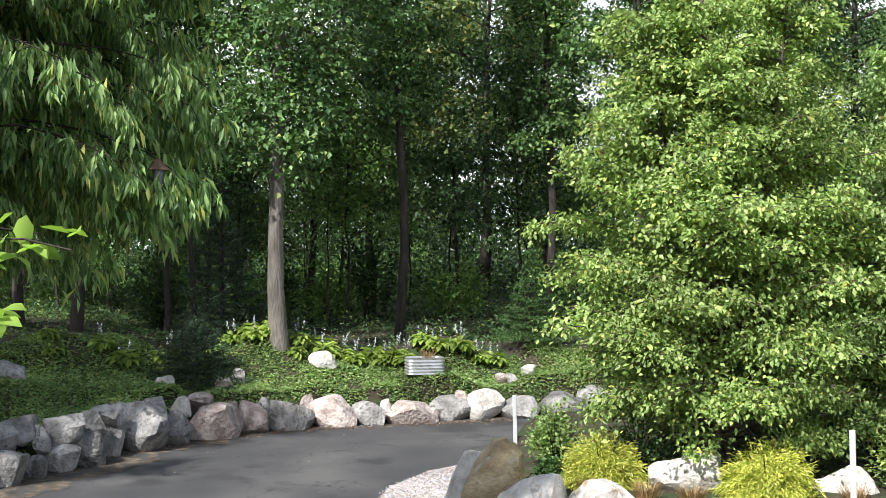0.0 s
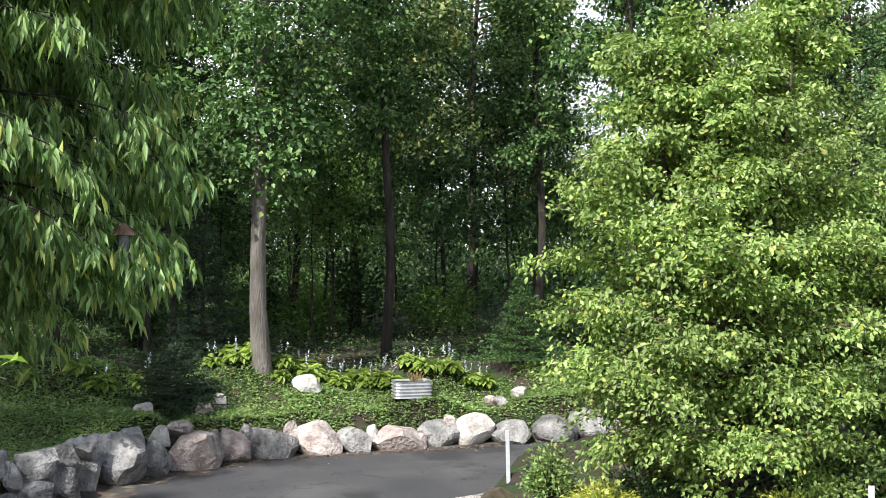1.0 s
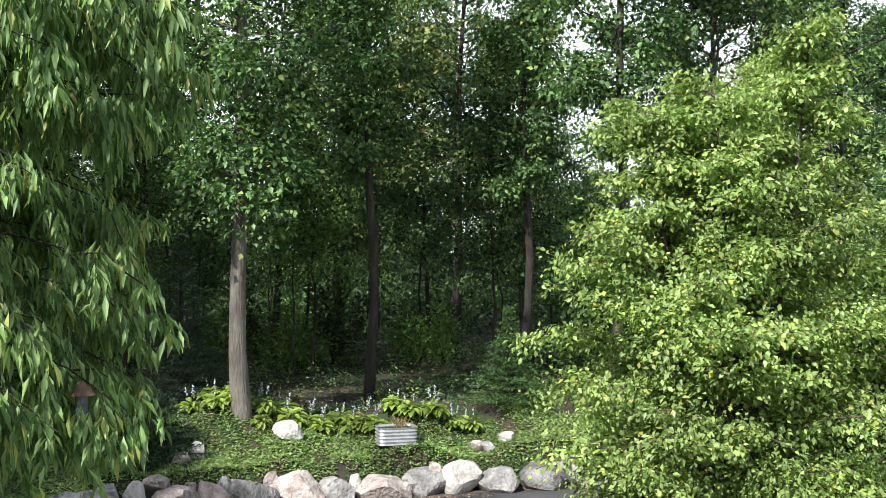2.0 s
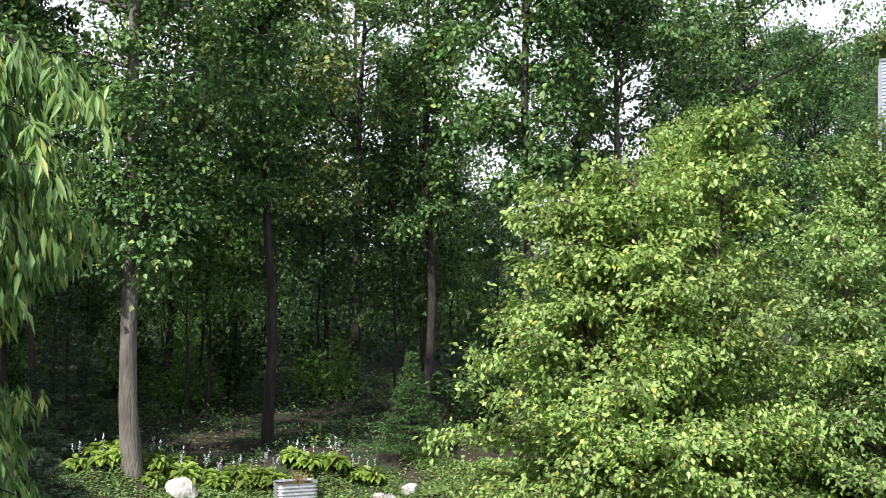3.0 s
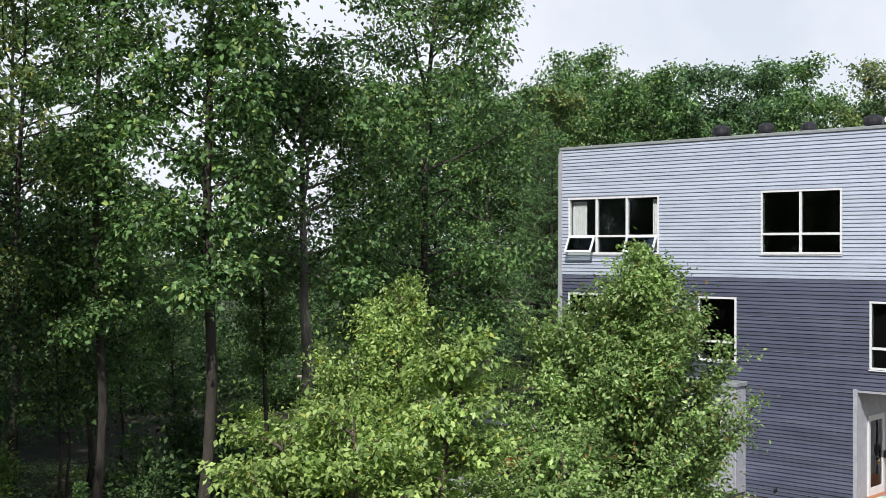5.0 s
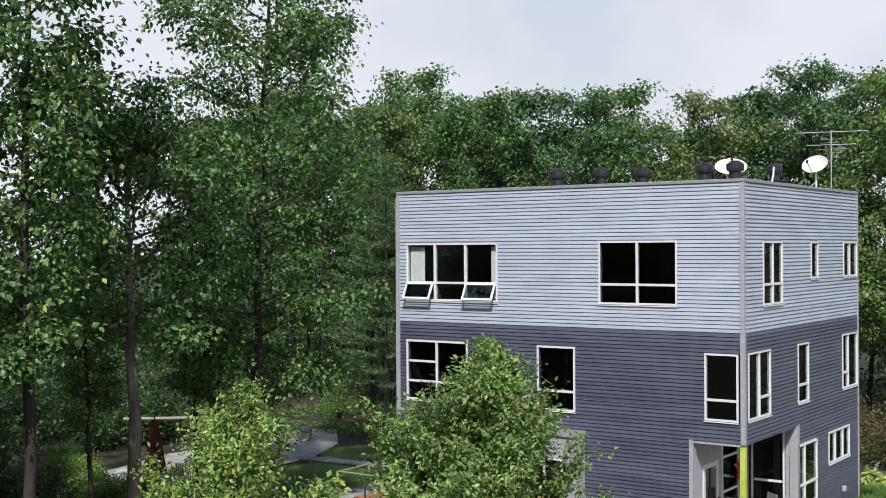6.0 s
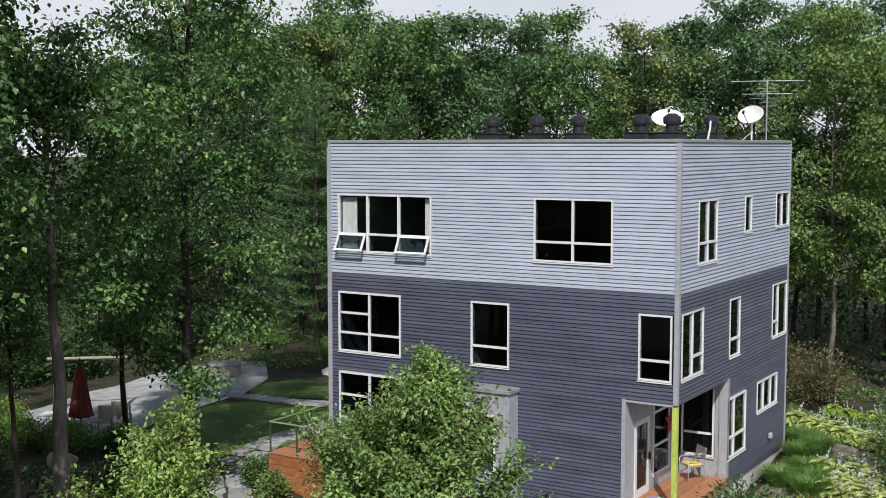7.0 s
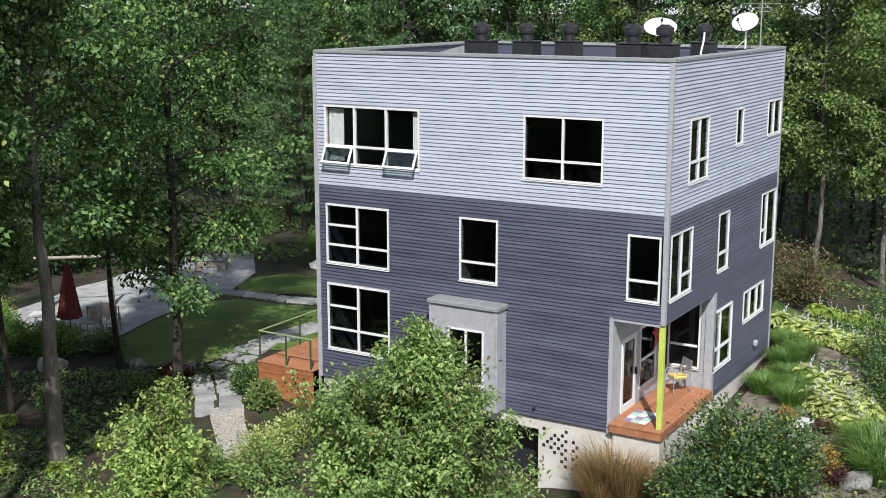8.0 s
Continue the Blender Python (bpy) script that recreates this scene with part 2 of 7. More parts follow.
M_ROCK_WHITE = surface("white_quartzite", [(0.3, (0.32, 0.29, 0.26)), (0.5, (0.52, 0.50, 0.47)), (0.74, (0.70, 0.68, 0.65))], scale=3, rough=0.88, bump=0.9, bump_scale=13, spots=(4, 0.63, (0.33, 0.25, 0.17)), veins=(2.2, 0.007, (0.26, 0.23, 0.20)), depth=0.05)
M_ROCK_TAN = surface("tan_sandstone", [(0.3, (0.27, 0.20, 0.115)), (0.5, (0.43, 0.335, 0.205)), (0.74, (0.58, 0.49, 0.34))], scale=2.4, rough=0.92, bump=0.9, bump_scale=14, stretch=(1, 1, 1.6), spots=(3, 0.6, (0.52, 0.48, 0.40)), veins=(1.8, 0.007, (0.2, 0.145, 0.085)), depth=0.05)
M_BARK = surface("oak_bark", [(0.3, (0.075, 0.066, 0.056)), (0.6, (0.17, 0.155, 0.135)), (0.85, (0.29, 0.27, 0.24))], scale=5, rough=0.95, bump=1.0, bump_scale=22, stretch=(1, 1, 0.22), depth=0.05)
M_BARK_DARK = surface("dark_bark", [(0.3, (0.02, 0.0165, 0.0135)), (0.8, (0.062, 0.052, 0.043))], scale=6, rough=0.95, bump=0.9, bump_scale=25, stretch=(1, 1, 0.22), depth=0.04)
M_BARK_BIRCH = surface("birch_bark", [(0.3, (0.05, 0.036, 0.026)), (0.7, (0.13, 0.10, 0.078))], scale=8, rough=0.85, bump=0.5, bump_scale=30, stretch=(1, 1, 2))
M_OAK = foliage("oak_leaves", (0.036, 0.09, 0.025), (0.15, 0.265, 0.074), (0.28, 0.36, 0.10), 0.05, gloss=0.46, thin=0.25)
M_OAK_COOL = foliage("maple_leaves", (0.036, 0.086, 0.032), (0.145, 0.25, 0.092), None, 0.0, gloss=0.46, thin=0.25)
M_OAK_WARM = foliage("hickory_leaves", (0.054, 0.10, 0.028), (0.21, 0.285, 0.08), (0.38, 0.32, 0.09), 0.05, gloss=0.48, thin=0.25)
M_BIRCH = foliage("birch_leaves", (0.135, 0.235, 0.05), (0.385, 0.50, 0.14), (0.48, 0.47, 0.12), 0.03, gloss=0.4, thin=0.36)
M_PEAR = foliage("glossy_tree_leaves", (0.12, 0.215, 0.05), (0.33, 0.455, 0.14), (0.24, 0.17, 0.06), 0.02, gloss=0.36)
M_WEEP = foliage("weeping_leaves", (0.08, 0.175, 0.045), (0.28, 0.415, 0.125), (0.42, 0.45, 0.14), 0.06, gloss=0.45, thin=0.35)
M_SUNMAPLE = foliage("sunny_maple_leaves", (0.08, 0.145, 0.035), (0.235, 0.33, 0.09), None, 0, gloss=0.5, thin=0.3)
M_MAPLE = foliage("young_maple_leaves", (0.22, 0.38, 0.05), (0.34, 0.5, 0.09), None, 0, thin=0.45)
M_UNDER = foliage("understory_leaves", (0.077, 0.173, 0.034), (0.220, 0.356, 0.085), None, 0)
M_COVER = foliage("groundcover_leaves", (0.125, 0.225, 0.055), (0.33, 0.45, 0.15), (0.32, 0.30, 0.13), 0.05)
M_HOSTA = foliage("hosta_leaves", (0.14, 0.235, 0.035), (0.36, 0.46, 0.10), None, 0, gloss=0.38)
M_HOSTA_PALE = foliage("variegated_hosta_leaves", (0.20, 0.30, 0.06), (0.58, 0.62, 0.23), None, 0, gloss=0.38)
M_FLOWER = foliage("white_flowers", (0.62, 0.6, 0.66), (0.8, 0.8, 0.82), None, 0, thin=0.2)
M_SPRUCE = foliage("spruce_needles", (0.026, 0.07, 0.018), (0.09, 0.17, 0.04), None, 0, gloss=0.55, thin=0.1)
# spruce needles again, darkened in colour for trees in the wood's shade
M_SPRUCE_SHADED = foliage("shaded_spruce_needles", (0.018, 0.042, 0.018), (0.055, 0.095, 0.04), None, 0, gloss=0.6, thin=0.08)
M_PINE = foliage("pine_needles", (0.055, 0.119, 0.034), (0.143, 0.248, 0.085), None, 0, gloss=0.5, thin=0.15)
M_GOLD = foliage("golden_threads", (0.36, 0.40, 0.04), (0.74, 0.74, 0.14), (0.22, 0.32, 0.05), 0.14, thin=0.25)
M_GRASS = foliage("ornamental_grass", (0.085, 0.18, 0.03), (0.21, 0.34, 0.075), None, 0, thin=0.3)
M_TANGRASS = foliage("dry_grass", (0.25, 0.15, 0.06), (0.45, 0.29, 0.13), (0.18, 0.2, 0.07), 0.2, thin=0.25)
M_DKSHRUB = foliage("dark_shrub_leaves", (0.042, 0.100, 0.034), (0.150, 0.245, 0.085), (0.30, 0.36, 0.09), 0.10, gloss=0.45)
M_BED = foliage("bed_leaves", (0.06, 0.125, 0.04), (0.21, 0.31, 0.10), (0.34, 0.36, 0.12), 0.10, gloss=0.5)
M_MULCH = surface("garden_mulch", [(0.3, (0.09, 0.074, 0.058)), (0.5, (0.17, 0.145, 0.118)), (0.7, (0.27, 0.235, 0.195))], scale=3.0, rough=0.95, bump=0.8, bump_scale=40, depth=0.03)
M_ORANGE = foliage("orange_shrub_leaves", (0.28, 0.17, 0.02), (0.55, 0.34, 0.05), None, 0)
M_MAROON = foliage("maroon_shrub_leaves", (0.06, 0.018, 0.018), (0.14, 0.045, 0.035), None, 0)
M_PINKMAPLE = foliage("bronze_maple_leaves", (0.13, 0.095, 0.045), (0.30, 0.215, 0.12), (0.13, 0.17, 0.06), 0.3)
M_MOUND = foliage("fine_mound_grass", (0.085, 0.165, 0.03), (0.19, 0.33, 0.07), None, 0, thin=0.3)
# a darker copy of the understory leaves: the wood's shade put into colour
M_WOOD_SHADED = foliage("shaded_wood_leaves", (0.022, 0.055, 0.018), (0.085, 0.15, 0.045), (0.20, 0.30, 0.07), 0.05, gloss=0.5)

# ---- the ground ----
DRIVE_Z = -0.85
OUTER = [(-16, 8), (-11, 16.4), (-8.7, 20.2), (-7.6, 22.4), (-6.6, 24.9), (-5.2, 26.8), (-3.6, 27.95), (-0.7, 28.95), (1.6, 29.75), (5, 30.7), (10, 31.0), (15, 31.2)]
INNER = [(-2.2, 8), (-1.5, 15), (-1.15, 19.2), (-0.92, 20.9), (-0.25, 22.4), (0.6, 23.3), (3, 25), (8, 26.2), (15, 26.6)]
GRAVEL = [(0.2, 14.0), (0.25, 17.3), (0.45, 19.5), (0.75, 21.3), (1.15, 23.0), (1.5, 23.9)]
DRIVE = np.array(OUTER + (INNER[:1] + GRAVEL + INNER[6:])[::-1], float)
# u, v, z of the land round the drive
LAND = np.array([
    (-12, 22, 0.3), (-9.5, 25.5, 0.5), (-6.3, 26.8, 0.35), (-4.3, 28.6, 0.0), (-3.0, 29.8, 0.45), (-0.4, 30.2, 0.2), (2.4, 31.0, 0.1),
    (-8.2, 22.8, -0.2), (-7.3, 25.3, -0.18), (-5.75, 27.4, -0.18), (-3.95, 28.65, -0.2), (-2.2, 29.1, -0.2), (-0.95, 29.6, -0.2), (1.4, 30.4, -0.25),
    (-0.5, 30.0, 0.3), (-2.95, 30.1, 0.5), (-9, 30, 1.2), (-4.3, 30.6, 1.35), (0, 32, 1.0), (2.4, 32.8, 0.75), (-1.3, 39, 0.7), (-14, 36, 1.2), (5, 35, 0.6), (9.3, 38, 0.7), (1.4, 45, 0.9),
], float)
ISLAND = np.array([
    (3, 16, 0.15), (6, 16, 0.2), (1.2, 17.5, -0.1), (5, 22, 0.1), (10, 21, 0.0), (3, 12, -0.2), (12, 14, 0.0), (0, 0, -0.9), (-6, 3, -0.9), (-9, 11, -0.7),
    (16, 27, -0.5), (19.5, 29.8, -0.25), (12.5, 36, 0.5), (16, 37.5, 0.5),
], float)
LAND = np.concatenate([LAND, ISLAND])
# the same beside the house, in the world's own x and y
YARD = np.array([
    (-29, 31, 0.9), (-33, 35, 1.2), (-38, 38, 1.2), (-33, 42, 1.25), (-42, 44, 1.3), (-46, 36, 1.0), (-37, 30, 0.7), (-32, 28.5, 0.4), (-40, 54, 1.6), (-22, 50, 2.0),
    (-15, 41.5, 1.65), (-14, 38, 1.35), (-15.4, 35.5, 1.1), (-14.5, 32.5, 0.6), (-16, 29.8, 0.0), (-18.5, 30.8, -0.15), (-11, 34, 0.7), (-10, 42, 1.6), (-21, 30.5, -0.5),
], float)
_c, _s = math.cos(radians(TURN)), math.sin(radians(TURN))
LAND_XY = np.concatenate([np.stack([LAND[:, 0] * _c - LAND[:, 1] * _s, LAND[:, 0] * _s + LAND[:, 1] * _c, LAND[:, 2]], 1), YARD])
DRIVE_XY = np.stack([DRIVE[:, 0] * _c - DRIVE[:, 1] * _s, DRIVE[:, 0] * _s + DRIVE[:, 1] * _c], 1)


def inside(p, poly):
    a, b = poly, np.roll(poly, -1, 0)
    x, y = p[:, 0:1], p[:, 1:2]
    cross = (a[:, 1] > y) != (b[:, 1] > y)
    at = a[:, 0] + (y - a[:, 1]) * (b[:, 0] - a[:, 0]) / np.where(np.abs(b[:, 1] - a[:, 1]) < 1e-9, 1e-9, b[:, 1] - a[:, 1])
    return (np.sum(cross & (x < at), 1) % 2) == 1


def edge_distance(p, poly):
    a, b = poly, np.roll(poly, -1, 0)
    d = b - a
    k = np.clip(np.sum((p[:, None] - a) * d, -1) / np.sum(d * d, -1), 0, 1)
    return np.min(np.linalg.norm(p[:, None] - (a + k[..., None] * d), axis=-1), 1)


def heights(p):
    p = np.asarray(p, float)
    w = 1.0 / (np.sum((p[:, None] - LAND_XY[:, :2]) ** 2, -1) + 0.35) ** 1.7
    z = np.sum(w * LAND_XY[:, 2], 1) / np.sum(w, 1)
    far = np.clip((np.linalg.norm(p - np.array([-25, 20]), axis=1) - 45) / 60, 0, 1)
    z = z * (1 - far) + 1.2 * far
    z += 0.05 * np.sin(p[:, 0] * 1.3 + 0.7 * p[:, 1]) * np.cos(p[:, 1] * 0.9)
    d = np.where(inside(p, DRIVE_XY), 0.0, edge_distance(p, DRIVE_XY))
    k = np.clip(d / 0.55, 0, 1)
    k = k * k * (3 - 2 * k)
    return DRIVE_Z + (z - DRIVE_Z) * k


def ground_z(x, y):
    return float(heights([(x, y)])[0])


def on_site(u, v, dz=0.0):
    p = site(u, v)
    return Vector((p.x, p.y, ground_z(p.x, p.y) + dz))


def on_ground(x, y, dz=0.0):
    return Vector((x, y, ground_z(x, y) + dz))


def stretch_axis(lo, hi, step, reach, centre):
    mid = np.arange(lo, hi + step / 2, step)
    g, a, s = [], 0.0, step
    while a < reach:
        s *= 1.35
        a += s
        g.append(a)
    g = np.array(g)
    return np.concatenate([lo - g[::-1], mid, hi + g])


gx, gy = stretch_axis(-52, -2, 0.45, 900, 0), stretch_axis(-4, 56, 0.45, 900, 0)
GX, GY = np.meshgrid(gx, gy, indexing="ij")
flat = np.stack([GX.ravel(), GY.ravel()], 1)
gz = np.concatenate([heights(c) for c in np.array_split(flat, 12)])
ni, nj = len(gx), len(gy)
ii, jj = np.meshgrid(np.arange(ni - 1), np.arange(nj - 1), indexing="ij")
quads = np.stack([ii * nj + jj, (ii + 1) * nj + jj, (ii + 1) * nj + jj + 1, ii * nj + jj + 1], -1).reshape(-1, 4)
ground = part("ground", raw_mesh("ground", np.column_stack([flat, gz]), quads, smooth=True), M_SOIL)
tagged(ground, "brown leaf-littered soil under the trees and beds", "ground", kind="structure")


def ribbon(name, left, right, lift, mat, label, category, n=60):
    """A sheet between two lines on the land."""
    def along(line):
        line = np.array(line, float)
        s = np.concatenate([[0], np.cumsum(np.linalg.norm(np.diff(line, axis=0), axis=1))])
        t = np.linspace(0, s[-1], n)
        return np.stack([np.interp(t, s, line[:, 0]), np.interp(t, s, line[:, 1])], 1)
    a, b = along(left), along(right)
    k = 9
    rows = np.stack([a + (b - a) * i / (k - 1) for i in range(k)], 1)
    p = rows.reshape(-1, 2)
    z = heights(p) + lift
    i, j = np.meshgrid(np.arange(n - 1), np.arange(k - 1), indexing="ij")
    q = np.stack([i * k + j, i * k + j + 1, (i + 1) * k + j + 1, (i + 1) * k + j], -1).reshape(-1, 4)
    me = raw_mesh(name, np.column_stack([p, z]), q, smooth=True)
    return tagged(part(name, me, mat), label, category, kind="structure")


def site_line(line):
    return [tuple(site(u, v).xy) for u, v in line]


ribbon("driveway", site_line(OUTER), site_line(INNER), 0.02, M_ASPHALT, "worn grey asphalt drive with a dusting of debris", "driveway")
ribbon("gravel_edge", site_line([(-1.6, 14), (-1.15, 19.2), (-0.92, 20.9), (-0.25, 22.4), (0.6, 23.3), (1.5, 23.98)]), site_line(GRAVEL[:-1] + [(1.55, 23.9)]), 0.028, M_GRAVEL, "pale gravel strip beside the asphalt drive", "gravel")

_e = np.array(OUTER[2:10], float)
_d = np.gradient(_e, axis=0)
_n = np.stack([_d[:, 1], -_d[:, 0]], 1) / np.linalg.norm(_d, axis=1)[:, None]
_k = np.linspace(0, len(_e) - 1, 70)
_edge = np.stack([np.interp(_k, np.arange(len(_e)), _e[:, j]) for j in (0, 1)], 1)
_side = np.stack([np.interp(_k, np.arange(len(_e)), _n[:, j]) for j in (0, 1)], 1)
_wide = 0.5 + 0.16 * np.sin(_k * 5.1) + 0.12 * np.sin(_k * 11.7 + 1) + 0.09 * np.sin(_k * 23) + 0.07 * np.sin(_k * 37 + 2) + 1.1 * np.clip(1.3 - _k * 0.3, 0, 1)
ribbon("debris_edge", site_line(_edge), site_line(_edge + _side * _wide[:, None]), 0.026, M_DEBRIS, "brown soil and leaf debris along the boulder wall", "debris", n=140)

# ---- the house ----
HX0, HX1, HY0, HY1 = -27.18, -16.2, 31.4, 41.2
SID_B, BAND, TOP = 1.8, 7.72, 11.62
FRONT = Matrix.Translation((HX0, HY0, 0))
SIDE = Matrix.Translation((HX1, HY0, 0)) @ Matrix.Rotation(radians(90), 4, "Z")
FW, SW = HX1 - HX0, HY1 - HY0
M_SID_UP = surface("pale_metal_siding", [(0.3, (0.34, 0.38, 0.47)), (0.7, (0.43, 0.472, 0.565))], scale=0.7, rough=0.42, bump=0.04, bump_scale=30, spec=0.5, stretch=(1, 1, 4), per=(0.95, 1.05), depth=0.004)
M_SID_LOW = surface("slate_blue_siding", [(0.3, (0.062, 0.068, 0.106)), (0.7, (0.088, 0.096, 0.14))], scale=0.8, rough=0.4, bump=0.05, bump_scale=30, stretch=(1, 1, 4), per=(0.86, 1.14), depth=0.004)
M_TRIM = paint("grey_metal_trim", (0.36, 0.37, 0.41), 0.4)
M_WHITE = paint("white_frame_paint", (0.70, 0.71, 0.72), 0.4, vary=0.05)
M_GLASS = glass_material("dark_window_glass", (0.34, 0.37, 0.39))
M_W1 = glass_material("bedroom_glass", (0.8, 0.82, 0.82))
M_CLEAR = glass_material("clear_glass", (0.75, 0.8, 0.8))
M_CONC = surface("pale_concrete", [(0.3, (0.48, 0.46, 0.43)), (0.7, (0.62, 0.60, 0.57))], scale=1.5, rough=0.85, bump=0.2, bump_scale=40)
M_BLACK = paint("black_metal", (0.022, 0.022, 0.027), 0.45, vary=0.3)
M_INNER = paint("dim_interior_paint", (0.34, 0.33, 0.32), 0.9)
M_SEAM = paint("dull_seam_metal", (0.17, 0.18, 0.225), 0.45)
M_CURTAIN = paint("white_curtain_cloth", (0.75, 0.76, 0.76), 0.9)
M_ROOF = surface("grey_membrane_roof", [(0.3, (0.16, 0.17, 0.17)), (0.7, (0.26, 0.27, 0.27))], scale=1.0, rough=0.8, bump=0.1)
M_CAP = paint("grey_green_coping", (0.26, 0.28, 0.29), 0.45)
M_LIME = surface("lime_green_paint", [(0.3, (0.42, 0.52, 0.09)), (0.7, (0.55, 0.63, 0.15))], scale=3, rough=0.55, bump=0.1)
M_DECK = surface("red_brown_deck_wood", [(0.3, (0.31, 0.125, 0.06)), (0.7, (0.46, 0.21, 0.11))], scale=3, rough=0.6, bump=0.3, bump_scale=30, stretch=(1, 6, 1), per=(0.8, 1.2))
M_CEDAR = surface("orange_cedar_boards", [(0.3, (0.25, 0.085, 0.035)), (0.7, (0.42, 0.175, 0.075))], scale=3, rough=0.55, bump=0.3, bump_scale=30, stretch=(1, 1, 6), per=(0.8, 1.2))

house = base_empty("house", Matrix.Identity(4), "three-storey flat-roofed house in pale grey over slate blue metal siding", "house")


def punched(width, z0, z1, holes, thick, m, y0=0.0):
    """A wall slab with openings (x0, x1, z0, z1) right through it."""
    holes = [(max(h[0], 0.0), min(h[1], width), h[2], h[3]) for h in holes]
    xs = sorted({0.0, width, *(h[0] for h in holes), *(h[1] for h in holes)})
    zs = sorted({z0, z1, *(min(max(h[2], z0), z1) for h in holes), *(min(max(h[3], z0), z1) for h in holes)})
    bm = bmesh.new()
    for a, b in zip(xs, xs[1:]):
        run = None
        for c, d in zip(zs, zs[1:]):
            x, z = (a + b) / 2, (c + d) / 2
            solid = not any(h[0] < x < h[1] and h[2] < z < h[3] for h in holes)
            if solid:
                run = (run[0], d) if run else (c, d)
            if run and (not solid or d == zs[-1]):
                add_box(bm, a, b, y0, y0 + thick, *run, m=m)
                run = None
    bmesh.ops.remove_doubles(bm, verts=bm.verts[:], dist=0.0005)
    return bm


FRONT_WINDOWS = {  # x0, x1, z0, z1 along the front
    "w1": (0.32, 3.60, 8.42, 10.12), "w2": (6.88, 9.18, 8.44, 10.14), "w3": (0.32, 2.54, 5.42, 7.2), "w4": (4.92, 6.12, 5.43, 7.21),
    "w5": (9.94, 10.84, 5.5, 7.22), "w6": (0.32, 2.54, 2.75, 4.78)}
SIDE_WINDOWS = {
    "s1": (1.36, 2.83, 8.43, 10.11), "s2": (5.22, 5.85, 9.05, 10.1), "s3": (8.3, 9.7, 9.03, 10.1),
    "s4": (0.26, 1.86, 5.51, 7.24), "s5": (4.05, 4.96, 5.55, 7.22), "s6": (8.15, 9.7, 5.56, 7.24),
    "s7": (4.02, 5.66, 2.61, 4.35), "s8": (6.75, 8.82, 3.44, 4.38)}
PORCH_X, PORCH_Y, PORCH_T = 9.6, 3.97, 4.93   # the open corner: from x, as deep as y, up to here
BAY = (4.25, 6.42, 1.9, 4.92)
front_holes = [*FRONT_WINDOWS.values(), (PORCH_X, FW + 1, 0, PORCH_T), (BAY[0] + 0.1, BAY[1] - 0.1, 2.6, 4.2)]
side_holes = [*SIDE_WINDOWS.values(), (-1, PORCH_Y, 0, PORCH_T)]

wall_front = part("wall", punched(FW, SID_B, TOP, front_holes, 0.2, FRONT), M_TRIM, house, "front wall in pale and slate blue siding")
wall_side = part("wall", punched(SW, SID_B, TOP, side_holes, 0.2, SIDE), M_TRIM, house, "side wall in pale and slate blue siding")
bm = box_mesh((HX0 + 0.2, HX1 - 0.2, HY1 - 0.2, HY1, SID_B, TOP), (HX0, HX0 + 0.2, HY0 + 0.2, HY1, SID_B, TOP))
part("wall", bm, M_SID_LOW, house, "plain slate blue back wall")
part("roof", box_mesh((HX0 + 0.2, HX1 - 0.2, HY0 + 0.2, HY1 - 0.2, 11.0, 11.2)), M_ROOF, house, "flat grey membrane roof")
for z in (2.0, 4.95, 7.95):
    spans = [(HX0 + 0.2, HX1 - 0.2, HY0 + PORCH_Y, HY1 - 0.2, z - 0.12, z), (HX0 + 0.2, HX0 + PORCH_X, HY0 + 0.2, HY0 + PORCH_Y, z - 0.12, z)] if z < 4 else [(HX0 + 0.2, HX1 - 0.2, HY0 + 0.2, HY1 - 0.2, z - 0.02, z + 0.1)]
    part("floor_slab", box_mesh(*spans), M_INNER, house)
part("partition", box_mesh((HX0 + 0.2, HX1 - 0.2, HY0 + 5.2, HY0 + 5.3, SID_B, 11.0), (HX0 + 4.2, HX0 + 4.3, HY0 + 0.2, HY0 + 5.2, SID_B, 11.0)), M_INNER, house)
cap = [(HX0 - 0.04, HX1 + 0.04, HY0 - 0.05, HY0 + 0.26, TOP, TOP + 0.09), (HX0 - 0.04, HX1 + 0.04, HY1 - 0.26, HY1 + 0.05, TOP, TOP + 0.09),
       (HX0 - 0.05, HX0 + 0.26, HY0 + 0.261, HY1 - 0.261, TOP, TOP + 0.088), (HX1 - 0.26, HX1 + 0.05, HY0 + 0.261, HY1 - 0.261, TOP, TOP + 0.088)]
for c in cap:
    part("coping", box_mesh(c, bevel=0.012), M_CAP, house)
# corner boards
part("corner_board", box_mesh((HX1 - 0.075, HX1 + 0.045, HY0 - 0.045, HY0 + 0.075, PORCH_T, TOP - 0.005)), M_TRIM, house)
part("corner_board", box_mesh((HX0 - 0.03, HX0 + 0.07, HY0 - 0.045, HY0 + 0.06, SID_B, TOP - 0.005)), M_TRIM, house)
part("corner_board", box_mesh((HX1 - 0.06, HX1 + 0.04, HY1 - 0.07, HY1 + 0.03, SID_B, TOP - 0.005)), M_TRIM, house)
part("downpipe", box_mesh((HX0 - 0.10, HX0 - 0.035, HY0 - 0.02, HY0 + 0.06, 1.2, TOP - 0.1), bevel=0.012), M_TRIM, house)
